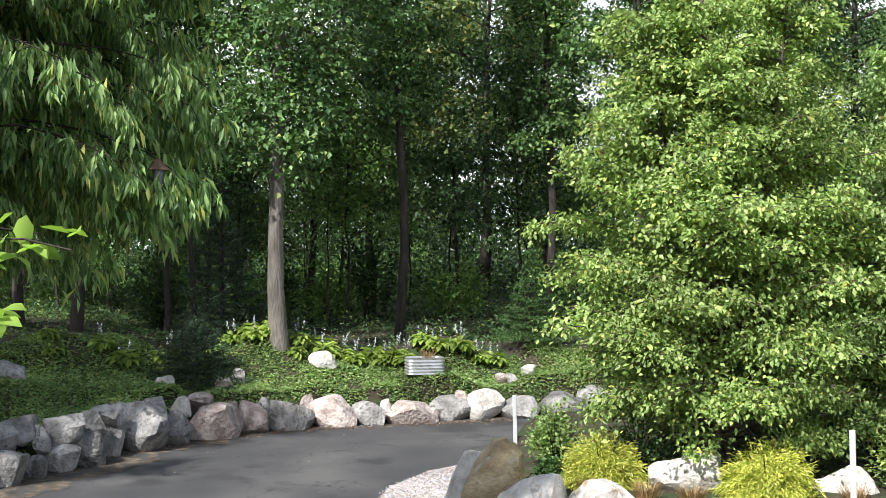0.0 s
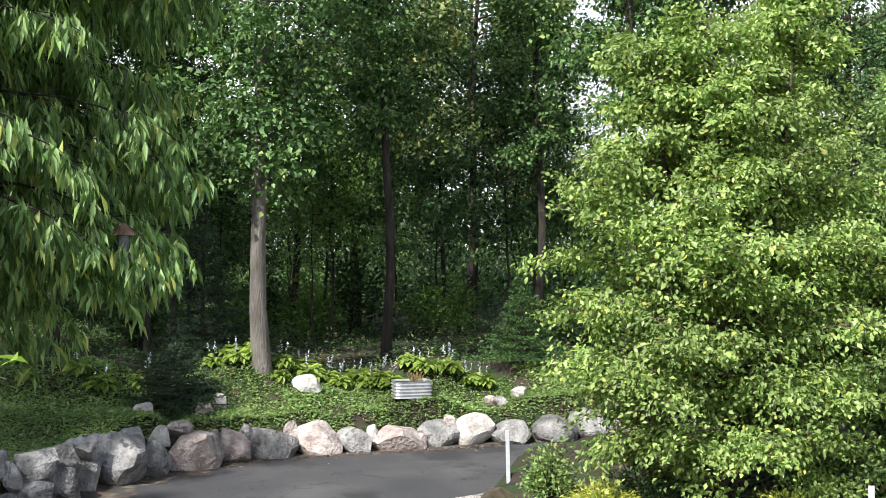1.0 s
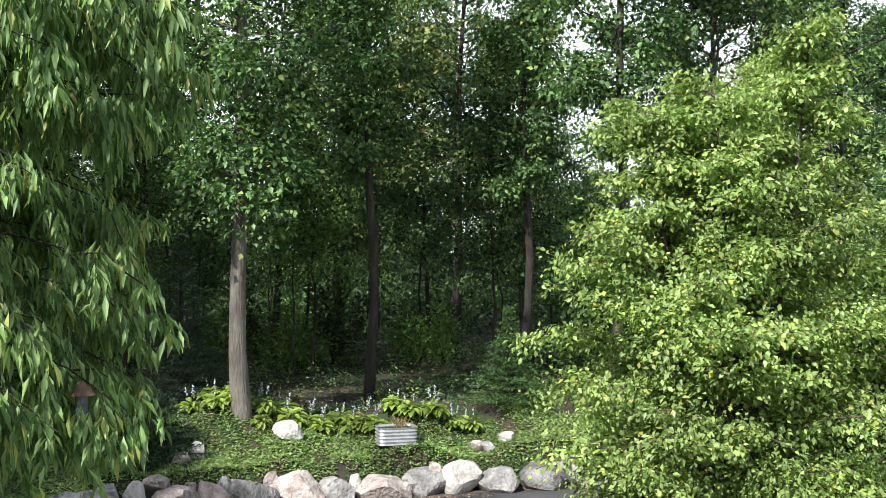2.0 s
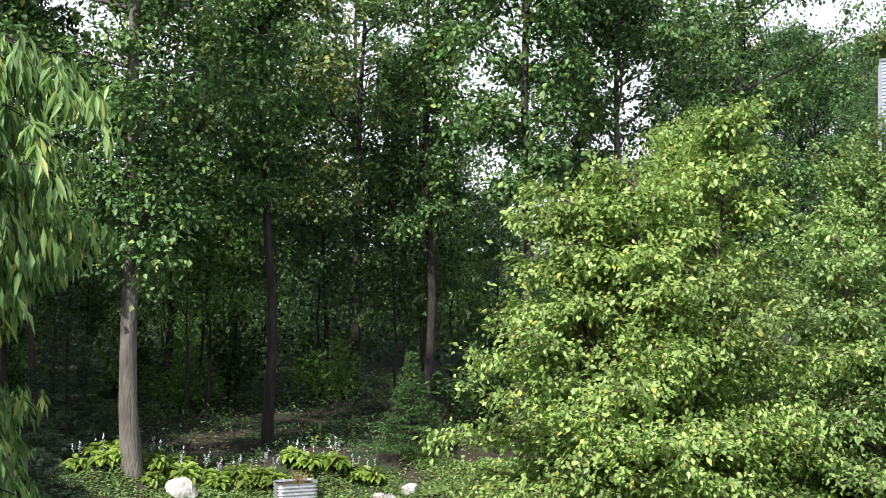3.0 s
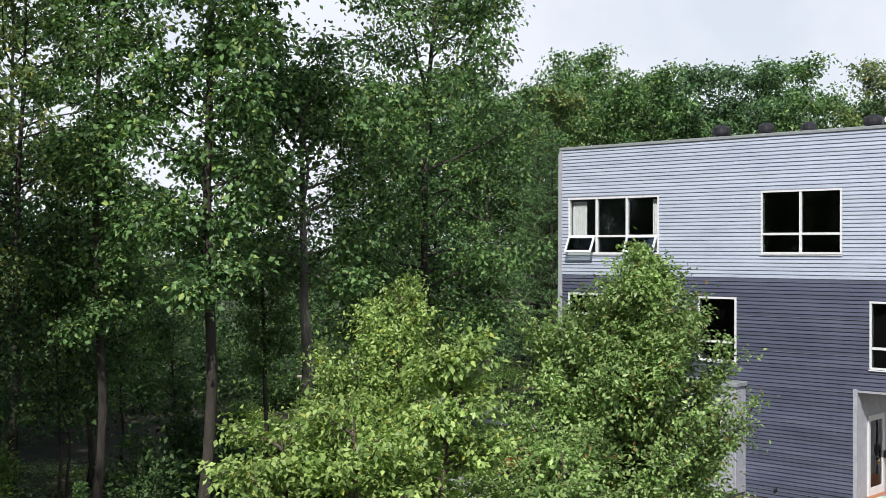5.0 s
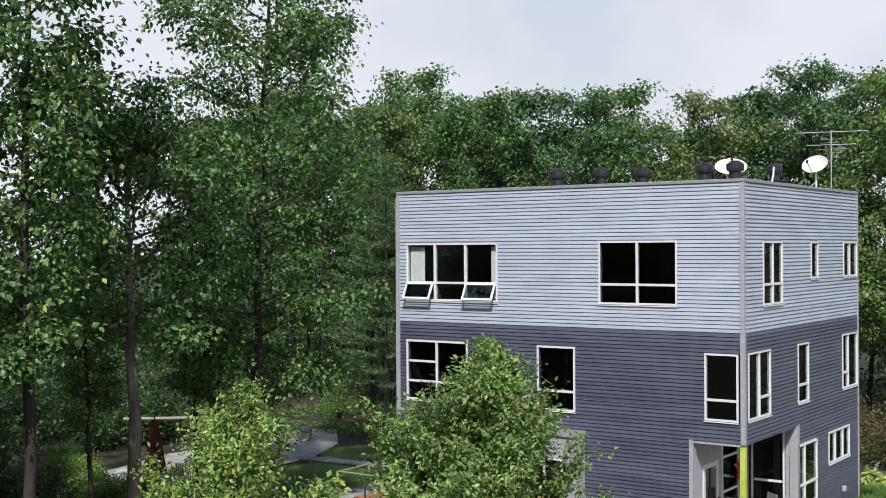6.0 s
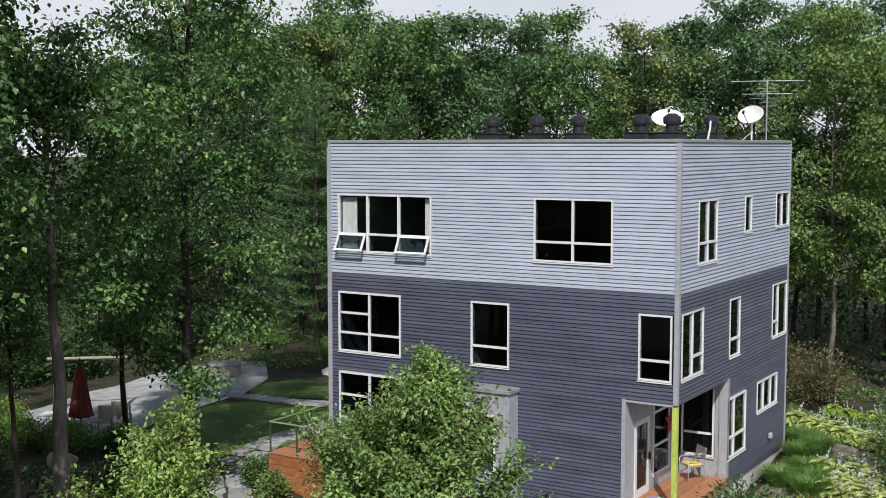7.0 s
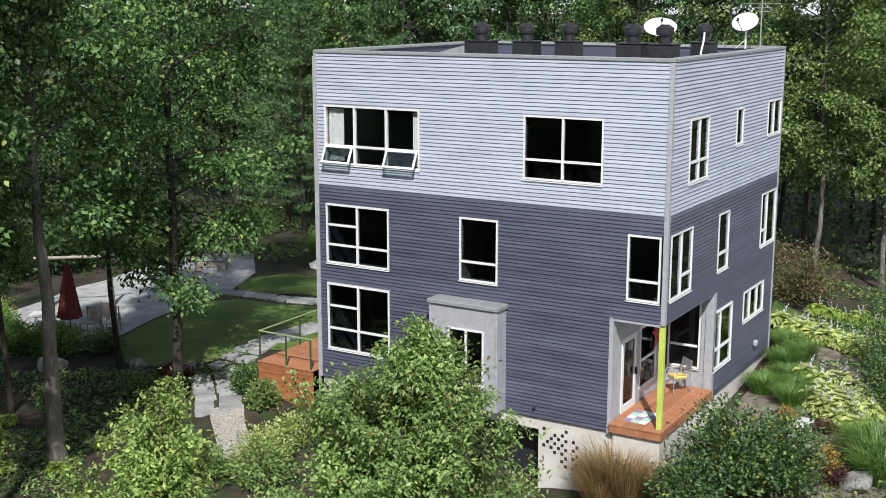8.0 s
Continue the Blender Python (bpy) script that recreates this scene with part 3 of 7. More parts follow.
# trims of the porch's opening
part("porch_trim", box_mesh((HX0 + PORCH_X - 0.1, HX0 + PORCH_X + 0.012, HY0 - 0.05, HY0 + 0.2, SID_B - 0.05, PORCH_T + 0.03)), M_TRIM, house)
part("porch_trim", box_mesh((HX0 + PORCH_X + 0.013, HX1 - 0.08, HY0 - 0.045, HY0 + 0.2, PORCH_T - 0.05, PORCH_T)), M_TRIM, house)
part("porch_trim", box_mesh((HX1 - 0.2, HX1 + 0.04, HY0 + PORCH_Y - 0.03, HY0 + PORCH_Y + 0.16, SID_B - 0.05, PORCH_T + 0.03)), M_TRIM, house)
part("porch_soffit", box_mesh((HX0 + PORCH_X + 0.002, HX1 - 0.02, HY0 + 0.205, HY0 + PORCH_Y, PORCH_T - 0.04, PORCH_T - 0.002)), M_TRIM, house)


def siding(wall, width, holes, m, thick_rows=0.1045):
    """Metal laps in rows, each piece a wedge that overlaps the one below."""
    z = SID_B
    rows = int(round((TOP - SID_B) / thick_rows))
    step = (TOP - SID_B) / rows
    for i in range(rows):
        z = SID_B + i * step
        top_zone = z + step / 2 > BAND
        blocked = sorted((max(h[0], 0.0), min(h[1], width)) for h in holes if h[2] < z + step * 0.5 < h[3])
        spans, a = [], 0.07
        for h0, h1 in blocked:
            if h0 - a > 0.05:
                spans.append((a, h0 - 0.0))
            a = max(a, h1)
        if width - 0.075 - a > 0.05:
            spans.append((a, width - 0.075))
        for a, b in spans:
            bm = bmesh.new()
            prof = [(-0.006, step - 0.001), (-0.026, 0.03), (-0.026, 0.02), (-0.006, 0.012), (-0.001, 0.0), (-0.001, step - 0.001)]
            ends = [[bm.verts.new(m @ Vector((x, y, z + dz))) for y, dz in prof] for x in (a, b)]
            k = len(prof)
            for j in range(k):
                bm.faces.new([ends[0][j], ends[0][(j + 1) % k], ends[1][(j + 1) % k], ends[1][j]])
            bm.faces.new(ends[0][::-1])
            bm.faces.new(ends[1])
            part("siding_board", bm, M_SID_UP if top_zone else M_SID_LOW, wall)
            if not top_zone and i % 9 in (2,) and b - a > 0.8:
                part("seam_strip", box_mesh((a, b, -0.029, -0.022, z + 0.02, z + 0.03), m=m), M_SEAM, wall)


def window(m, span, columns, rails, name="window", proud=0.04, glass=None, label="white-framed dark window"):
    """A window: columns are the mullions, rails the crossbars (x0, x1, z) inside it."""
    x0, x1, z0, z1 = span
    w, o = 0.042, 0.008
    ob = part(name, box_mesh((x0 - o, x1 + o, -proud, 0.08, z0 - o, z0 + w), (x0 - o, x1 + o, -proud, 0.08, z1 - w, z1 + o),
                             (x0 - o, x0 + w, -proud, 0.08, z0 + w, z1 - w), (x1 - w, x1 + o, -proud, 0.08, z0 + w, z1 - w), m=m), M_WHITE, house, label)
    part("window_sill", box_mesh((x0 - 0.03, x1 + 0.03, -proud - 0.02, -0.036, z0 - 0.045, z0 - 0.021), m=m), M_WHITE, ob)
    xs = [x0 + w, *columns, x1 - w]
    for c in columns:
        part("mullion", box_mesh((c - 0.032, c + 0.032, -proud + 0.004, 0.07, z0 + w, z1 - w), m=m), M_WHITE, ob)
    for a, b, z in rails:
        part("crossbar", box_mesh((a, b, -proud + 0.008, 0.066, z - 0.032, z + 0.032), m=m), M_WHITE, ob)
    for a, b in zip(xs, xs[1:]):
        cuts = sorted({z0 + w, z1 - w, *(r[2] for r in rails if r[0] - 0.01 <= (a + b) / 2 <= r[1] + 0.01)})
        for c, d in zip(cuts, cuts[1:]):
            p = part("pane", box_mesh((a, b, 0.0, 0.012, c, d), m=m), glass or M_GLASS, ob)
            p.visible_shadow = False
    return ob


def rails_all(span, z):
    return [(span[0] + 0.05, span[1] - 0.05, z)]


W, S = FRONT_WINDOWS, SIDE_WINDOWS
for key, cols, rails in (
        ("w2", [8.03], rails_all(W["w2"], 8.97)), ("w3", [1.43], [*rails_all(W["w3"], 5.98), (0.395, 1.385, 6.58)]),
        ("w4", [], rails_all(W["w4"], 5.97)), ("w5", [], rails_all(W["w5"], 6.03)), ("w6", [1.43], [*rails_all(W["w6"], 3.4), (0.395, 1.385, 4.1)])):
    window(FRONT, W[key], cols, rails)
for key, cols, rails in (
        ("s1", [2.1], rails_all(S["s1"], 8.97)), ("s2", [], []), ("s3", [8.95], []), ("s4", [1.05], [(1.1, 1.79, 6.03)]),
        ("s5", [], rails_all(S["s5"], 6.05)), ("s6", [8.75], [(8.22, 8.7, 6.05)]), ("s7", [4.6], rails_all(S["s7"], 3.2)), ("s8", [7.4, 8.15], [])):
    window(SIDE, S[key], cols, rails)

# the bedroom window: three columns, two awning sashes ajar, curtains inside
sx = W["w1"]
c1, c2 = 1.38, 2.48
w1 = window(FRONT, sx, [c1, c2], rails_all(sx, 8.95), glass=M_W1, label="white-framed window with two awning sashes ajar and curtains")
for a, b in ((sx[0] + 0.03, c1 - 0.03), (c2 + 0.03, sx[1] - 0.03)):
    hinge = FRONT @ Matrix.Translation((0, -0.06, 8.95)) @ Matrix.Rotation(radians(-26), 4, "X")
    sash = part("awning_sash", box_mesh((a, a + 0.06, -0.02, 0.02, -0.54, 0), (b - 0.06, b, -0.02, 0.02, -0.54, 0), (a + 0.06, b - 0.06, -0.02, 0.02, -0.54, -0.48), (a + 0.06, b - 0.06, -0.02, 0.02, -0.06, 0), m=hinge), M_WHITE, w1)
    part("sash_pane", box_mesh((a + 0.06, b - 0.06, -0.004, 0.004, -0.48, -0.06), m=hinge), M_CLEAR, w1)
for a, b in ((0.38, 0.92), (3.3, 3.53)):
    n = 24
    xs = np.linspace(a, b, n)
    co = np.array([(x, 0.13 + 0.03 * math.sin(i * 1.9), z) for z in (8.5, 10.02) for i, x in enumerate(xs)])
    me = raw_mesh("curtain", [tuple(FRONT @ Vector(c)) for c in co], [(i, i + 1, n + i + 1, n + i) for i in range(n - 1)], smooth=True)
    part("curtain", me, M_CURTAIN, w1, "pale gathered curtain")

siding(wall_front, FW, front_holes + [(W[k][0] - 0.02, W[k][1] + 0.02, W[k][2] - 0.02, W[k][3] + 0.02) for k in W] + [(BAY[0], BAY[1], 0, BAY[3])], FRONT)
siding(wall_side, SW, side_holes + [(S[k][0] - 0.02, S[k][1] + 0.02, S[k][2] - 0.02, S[k][3] + 0.02) for k in S] + [(PORCH_Y, PORCH_Y + 0.165, 0, PORCH_T)], SIDE)

# the metal-clad bay on the front
bay = part("bay", box_mesh((BAY[0], BAY[0] + 0.62, -0.55, -0.04, BAY[2], BAY[3] - 0.12), (BAY[1] - 0.42, BAY[1], -0.55, -0.04, BAY[2], BAY[3] - 0.12),
                           (BAY[0] + 0.62, BAY[1] - 0.42, -0.55, -0.04, 4.18, BAY[3] - 0.12), (BAY[0] + 0.62, BAY[1] - 0.42, -0.55, -0.04, BAY[2], 2.6), m=FRONT), M_TRIM, house, "grey metal-clad bay with a flat top")
part("bay_top", box_mesh((BAY[0] - 0.05, BAY[1] + 0.05, -0.62, -0.002, BAY[3] - 0.12, BAY[3]), m=FRONT, bevel=0.015), M_CAP, bay)
for i in range(7):
    x = BAY[0] + 0.02 + i * (BAY[1] - BAY[0] - 0.06) / 6
    if i in (0, 6):
        part("standing_seam", box_mesh((x - 0.012, x + 0.012, -0.585, -0.551, BAY[2], BAY[3] - 0.13), m=FRONT), M_TRIM, bay)
window(FRONT @ Matrix.Translation((0, -0.55, 0)), (BAY[0] + 0.62, BAY[1] - 0.42, 2.6, 4.18), [5.44], [], proud=0.03)

# foundation, with an opening beside the pierced concrete
found = part("foundation", box_mesh((HX0 + 0.05, HX0 + 4.6, HY0 + 0.06, HY0 + 0.3, -1.2, SID_B), (HX0 + 7.43, HX1 - 0.02, HY0 + 0.06, HY0 + 0.3, -1.2, SID_B), (HX0 + 4.6, HX0 + 7.43, HY0 + 0.06, HY0 + 0.3, 1.45, SID_B),
                                    (HX1 - 0.3, HX1 - 0.02, HY0 + 0.3, HY1 - 0.02, -1.2, SID_B), (HX0 + 0.05, HX0 + 0.3, HY0 + 0.3, HY1 - 0.02, -1.2, SID_B), (HX0 + 0.3, HX1 - 0.3, HY1 - 0.3, HY1 - 0.02, -1.2, SID_B)), M_CONC, house, "pale concrete foundation wall")
# a black sheet set back here stands for the darkness inside the opening
part("garage_dark_sheet", box_mesh((HX0 + 4.6, HX0 + 7.43, HY0 + 0.9, HY0 + 0.98, -1.2, 1.45)), M_BLACK, house, "black sheet for the dark garage opening under the house")
tile = box_mesh((-0.045, 0.045, -0.006, 0.008, -0.045, 0.045))
tile_mesh = bpy.data.meshes.new("mosaic_tile")
tile.to_mesh(tile_mesh)
tile.free()
tile_mesh.materials.append(M_BLACK)
rnd = random.Random(5)
for j in range(9):
    for i in range(10):
        if (i + j) % 2 or rnd.random() < 0.16 or (j < 3 and i < 5 - j) or (j > 6 and i > 6):
            continue
        t = part("mosaic_tile", tile_mesh, None, found)
        t.matrix_basis = Matrix.Translation((HX0 + 7.6 + i * 0.112, HY0 + 0.058, 0.5 + j * 0.125 + rnd.uniform(-0.02, 0.02)))

# the porch in the open corner
PX0, PX1, PY0, PY1 = HX0 + PORCH_X, HX1, HY0, HY0 + PORCH_Y
# inner walls: the glazed door wall faces the corner, the second carries a window
INL = Matrix.Translation((PX0 - 0.02 + 0.0, PY0 + 0.2, 0)) @ Matrix.Rotation(radians(90), 4, "Z")
part("porch_wall", punched(PY1 - PY0 - 0.2, 2.0, 4.89, [(0.45, 1.45, 2.1, 4.2), (1.75, 2.95, 2.45, 4.7)], 0.14, INL), M_TRIM, house, "grey porch wall with a glazed door")
INB = Matrix.Translation((PX0 + 0.001, PY1 + 0.02, 0))
part("porch_wall", punched(PX1 - PX0 - 0.2, 2.0, 4.89, [(-0.0, 1.05, 2.62, 4.8)], 0.14, INB), M_TRIM, house, "grey porch wall with a tall window")
window(INL, (1.75, 2.95, 2.45, 4.7), [], [(1.82, 2.88, 3.25), (1.82, 2.88, 4.2)], proud=0.03)
window(INB, (0.06, 1.02, 2.66, 4.78), [], [(0.13, 0.95, 3.32)], proud=0.04)
door = part("door", box_mesh((0.45, 0.57, -0.03, 0.05, 2.1, 4.2), (1.33, 1.45, -0.03, 0.05, 2.1, 4.2), (0.57, 1.33, -0.03, 0.05, 2.1, 2.3), (0.57, 1.33, -0.03, 0.05, 4.06, 4.2), m=INL), M_WHITE, house, "white glazed porch door")
part("door_pane", box_mesh((0.57, 1.33, 0.0, 0.012, 2.3, 4.06), m=INL), M_GLASS, door)
part("door_handle", box_mesh((1.37, 1.41, -0.1, -0.03, 3.0, 3.2), m=INL, bevel=0.012), M_BLACK, door, "black lever handle")
porch_deck = part("porch_deck", box_mesh((PX0 + 0.02, PX1 + 0.09, PY0 - 0.18, PY0 - 0.14, 1.86, 2.06), (PX1 + 0.05, PX1 + 0.09, PY0 - 0.14, PY1 - 0.04, 1.86, 2.06), (PX0 + 0.02, PX1 + 0.04, PY0 - 0.13, PY1 - 0.04, 1.9, 2.05)), M_DECK, house, "red-brown wooden porch deck")
n = 11
for i in range(n):
    a = PX0 + 0.01 + i * (PX1 + 0.09 - PX0) / n
    part("deck_board", box_mesh((a, a + (PX1 + 0.09 - PX0) / n - 0.008, PY0 - 0.2, PY1 - 0.035, 2.065, 2.1)), M_DECK, porch_deck)
part("porch_post", box_mesh((PX1 - 0.12, PX1 + 0.02, PY0 - 0.0, PY0 + 0.14, 2.1, PORCH_T - 0.05), bevel=0.008), M_LIME, house, "lime green square porch post")
part("footing", box_mesh((PX0 + 0.1, PX1 + 0.03, PY0 - 0.08, PY0 + 0.04, -1.2, 1.85), (PX1 - 0.0, PX1 + 0.03, PY0 + 0.041, PY1 - 0.05, -1.2, 1.85)), M_CONC, house)
part("vent_hood", box_mesh((7.9, 8.1, -0.16, -0.03, 2.42, 2.6), m=SIDE, bevel=0.03), M_TRIM, house)
part("spigot", box_mesh((7.3, 7.38, -0.12, -0.03, 2.05, 2.13), m=FRONT, bevel=0.02), M_BLACK, house)

# ---- boulders ----
def boulder_mesh(name, rng, w, d, h, cuts=13, mat=None):
    """A glacial boulder: a ball cut flat by chance planes, then roughened."""
    bm = bmesh.new()
    bmesh.ops.create_icosphere(bm, subdivisions=3, radius=1.0)
    planes = []
    for _ in range(cuts):
        n = Vector((rng.gauss(0, 1), rng.gauss(0, 1), rng.gauss(0, 0.8))).normalized()
        planes.append((n, rng.uniform(0.5, 0.78)))
    off = Vector((rng.uniform(0, 90), rng.uniform(0, 90), rng.uniform(0, 90)))
    for v in bm.verts:
        p = v.co.copy()
        p = Vector([math.copysign(abs(c) ** 0.72, c) for c in p]) * 0.88
        for n, k in planes:
            e = p.dot(n) - k
            if e > 0:
                p -= n * e * 0.96
        p *= 1 + 0.07 * noise.noise(p * 1.4 + off) + 0.04 * noise.noise(p * 3.4 + off) + 0.022 * noise.noise(p * 9 + off)
        v.co = p
    lo = [min(v.co[i] for v in bm.verts) for i in range(3)]
    hi = [max(v.co[i] for v in bm.verts) for i in range(3)]
    for v in bm.verts:
        q = [(v.co[i] - lo[i]) / (hi[i] - lo[i]) for i in range(3)]
        v.co = Vector(((q[0] - 0.5) * w, (q[1] - 0.5) * d, (q[2] - 0.12) / 0.88 * h))
    for f in bm.faces:
        f.smooth = True
    me = bpy.data.meshes.new(name)
    bm.to_mesh(me)
    bm.free()
    me.set_sharp_from_angle(angle=radians(26))
    me.materials.append(mat)
    return me


rock_rng = random.Random(11)


def boulder(u, v, w, h, mat, label, group="", dz=-0.08, d=None, turn=None, base=None):
    w = max(w * 1.16, 0.36)
    me = boulder_mesh("boulder", rock_rng, w, d or w * rock_rng.uniform(0.7, 0.95), h, mat=mat)
    p = on_site(u, v)
    if base is not None:
        p.z = base
    ob = part("boulder", me, mat)
    ob.matrix_basis = Matrix.Translation(p + Vector((0, 0, dz))) @ Matrix.Rotation(radians(TURN + (turn if turn is not None else rock_rng.uniform(-25, 25))), 4, "Z") @ Matrix.Rotation(radians(rock_rng.uniform(-8, 8)), 4, "Y")
    return tagged(ob, label, "boulder", group)


GREY, PINK, WHITE_R = (M_ROCK_GREY, "rough grey granite boulder"), (M_ROCK_PINK, "pinkish granite boulder"), (M_ROCK_WHITE, "pale whitish boulder")
WALL_GROUP = "boulders of the low retaining wall"
# u, v, width, height, kind, base
WALL_LEFT = [(-7.75, 21.1, 0.75, 0.75, GREY, -0.97), (-7.45, 21.82, 0.48, 0.58, GREY, -0.97), (-7.18, 22.46, 0.63, 0.68, GREY, -0.97), (-7.41, 22.19, 0.28, 0.52, GREY, -0.45), (-7.18, 22.7, 0.69, 0.69, GREY, -0.48), (-6.85, 23.03, 0.7, 0.8, GREY, -0.96)]
WALL_BEND = [(-6.85, 23.43, 0.5, 0.54, GREY, -0.38), (-6.63, 24.14, 0.46, 0.8, GREY, -0.96), (-6.73, 24.03, 0.55, 0.44, GREY, -0.22), (-6.24, 24.8, 1.07, 1.15, GREY, -0.96), (-6.09, 25.28, 0.49, 0.52, GREY, -0.31), (-5.75, 25.64, 0.62, 0.85, GREY, -0.96)]
WALL_MIDDLE = [(-5.65, 25.95, 0.39, 0.43, WHITE_R, -0.3), (-5.33, 26.31, 0.53, 0.32, PINK, -0.14), (-5.1, 26.39, 1.14, 0.9, PINK, -0.96), (-4.71, 27.18, 0.28, 0.84, PINK, -0.96), (-4.34, 27.18, 0.72, 0.87, PINK, -0.96), (-4.1, 27.53, 0.32, 0.49, GREY, -0.56)]
WALL_RIGHT = [(-3.57, 27.76, 0.98, 0.79, GREY, -0.96), (-3.18, 28.13, 0.33, 0.5, PINK, -0.58), (-2.58, 28.28, 1.06, 0.82, PINK, -0.95), (-1.74, 28.46, 0.82, 0.67, GREY, -0.95), (-1.32, 28.73, 0.17, 0.44, WHITE_R, -0.72), (-0.73, 28.73, 1.11, 0.64, PINK, -0.95)]
WALL_ENDS = [(-0.28, 28.92, 0.34, 0.44, PINK, -0.95), (0.22, 29.39, 1.04, 0.68, GREY, -0.95), (0.43, 29.54, 0.36, 0.43, PINK, -0.6), (1.09, 29.54, 0.91, 0.79, WHITE_R, -0.9), (1.92, 29.54, 0.82, 0.59, GREY, -0.9)]
WALL_FAR = [(-8.2, 20.6, 0.9, 0.9, GREY, -0.97), (-8.1, 21.6, 0.7, 0.6, GREY, -0.4), (-7.9, 22.2, 0.8, 0.5, GREY, -0.3), (2.95, 29.95, 1.0, 0.7, GREY, -0.92), (4.0, 30.3, 1.0, 0.8, GREY, -0.92), (5.1, 30.5, 1.1, 0.8, PINK, -0.92), (6.3, 30.7, 1.0, 0.8, GREY, -0.92)]
for u, v, w, h, (mt, lb), b in WALL_LEFT + WALL_BEND + WALL_MIDDLE + WALL_RIGHT + WALL_ENDS + WALL_FAR:
    boulder(u, v, w, h, mt, lb + " in the low wall beside the drive", WALL_GROUP, 0.0, base=b)
for u, v, w, h, (mt, lb) in ((-2.95, 29.75, 0.62, 0.4, WHITE_R), (-9.3, 25.9, 0.75, 0.4, GREY), (-6.35, 27.4, 0.4, 0.35, WHITE_R), (-5.15, 28.35, 0.4, 0.3, PINK), (-4.9, 28.9, 0.3, 0.42, WHITE_R), (1.75, 30.7, 0.3, 0.24, GREY), (2.2, 30.8, 0.34, 0.28, WHITE_R), (1.5, 30.9, 0.3, 0.25, PINK)):
    boulder(u, v, w, h, mt, lb + " half sunk in the green groundcover", "rocks on the bank", 0.0)
# round the planted island
for u, v, w, h, mt, lb, b in ((0.68, 15.9, 0.9, 1.55, M_ROCK_TAN, "tall tan sandstone boulder beside the gravel", -0.75), (0.38, 16.7, 0.8, 1.25, M_ROCK_WHITE, "pale boulder leaning on the sandstone one", -0.75), (0.95, 14.3, 0.85, 1.3, M_ROCK_WHITE, "white sunlit boulder edging the bed", -0.6),
                              (1.65, 13.9, 0.95, 1.26, M_ROCK_WHITE, "pale grey sunlit boulder edging the bed", -0.6), (2.2, 13.2, 1.0, 1.12, M_ROCK_WHITE, "white sunlit boulder edging the bed", -0.55),
                              (3.25, 16.0, 0.85, 0.55, M_ROCK_WHITE, "pinkish white boulder between golden shrubs", 0.05), (5.15, 15.4, 0.75, 0.5, M_ROCK_WHITE, "pale boulder beside a golden shrub", 0.05), (1.45, 23.0, 0.5, 0.6, M_ROCK_WHITE, "pale boulder beyond the marker post", -0.9)):
    boulder(u, v, w, h, mt, lb, "boulders round the island bed", 0.0, base=b)

# ---- trees ----
def bend(p0, way, length, n, lift, rng, wob=0.06):
    """A limb's line from p0: it sets off along way and turns up (lift) or down."""
    pts, p, d = [np.array(p0, float)], np.array(p0, float), np.array(way, float)
    d = d / np.linalg.norm(d)
    for _ in range(n):
        d = d + np.array([0, 0, lift / n]) + rng.normal(0, wob, 3)
        d = d / np.linalg.norm(d)
        p = p + d * length / n
        pts.append(p.copy())
    return np.array(pts)


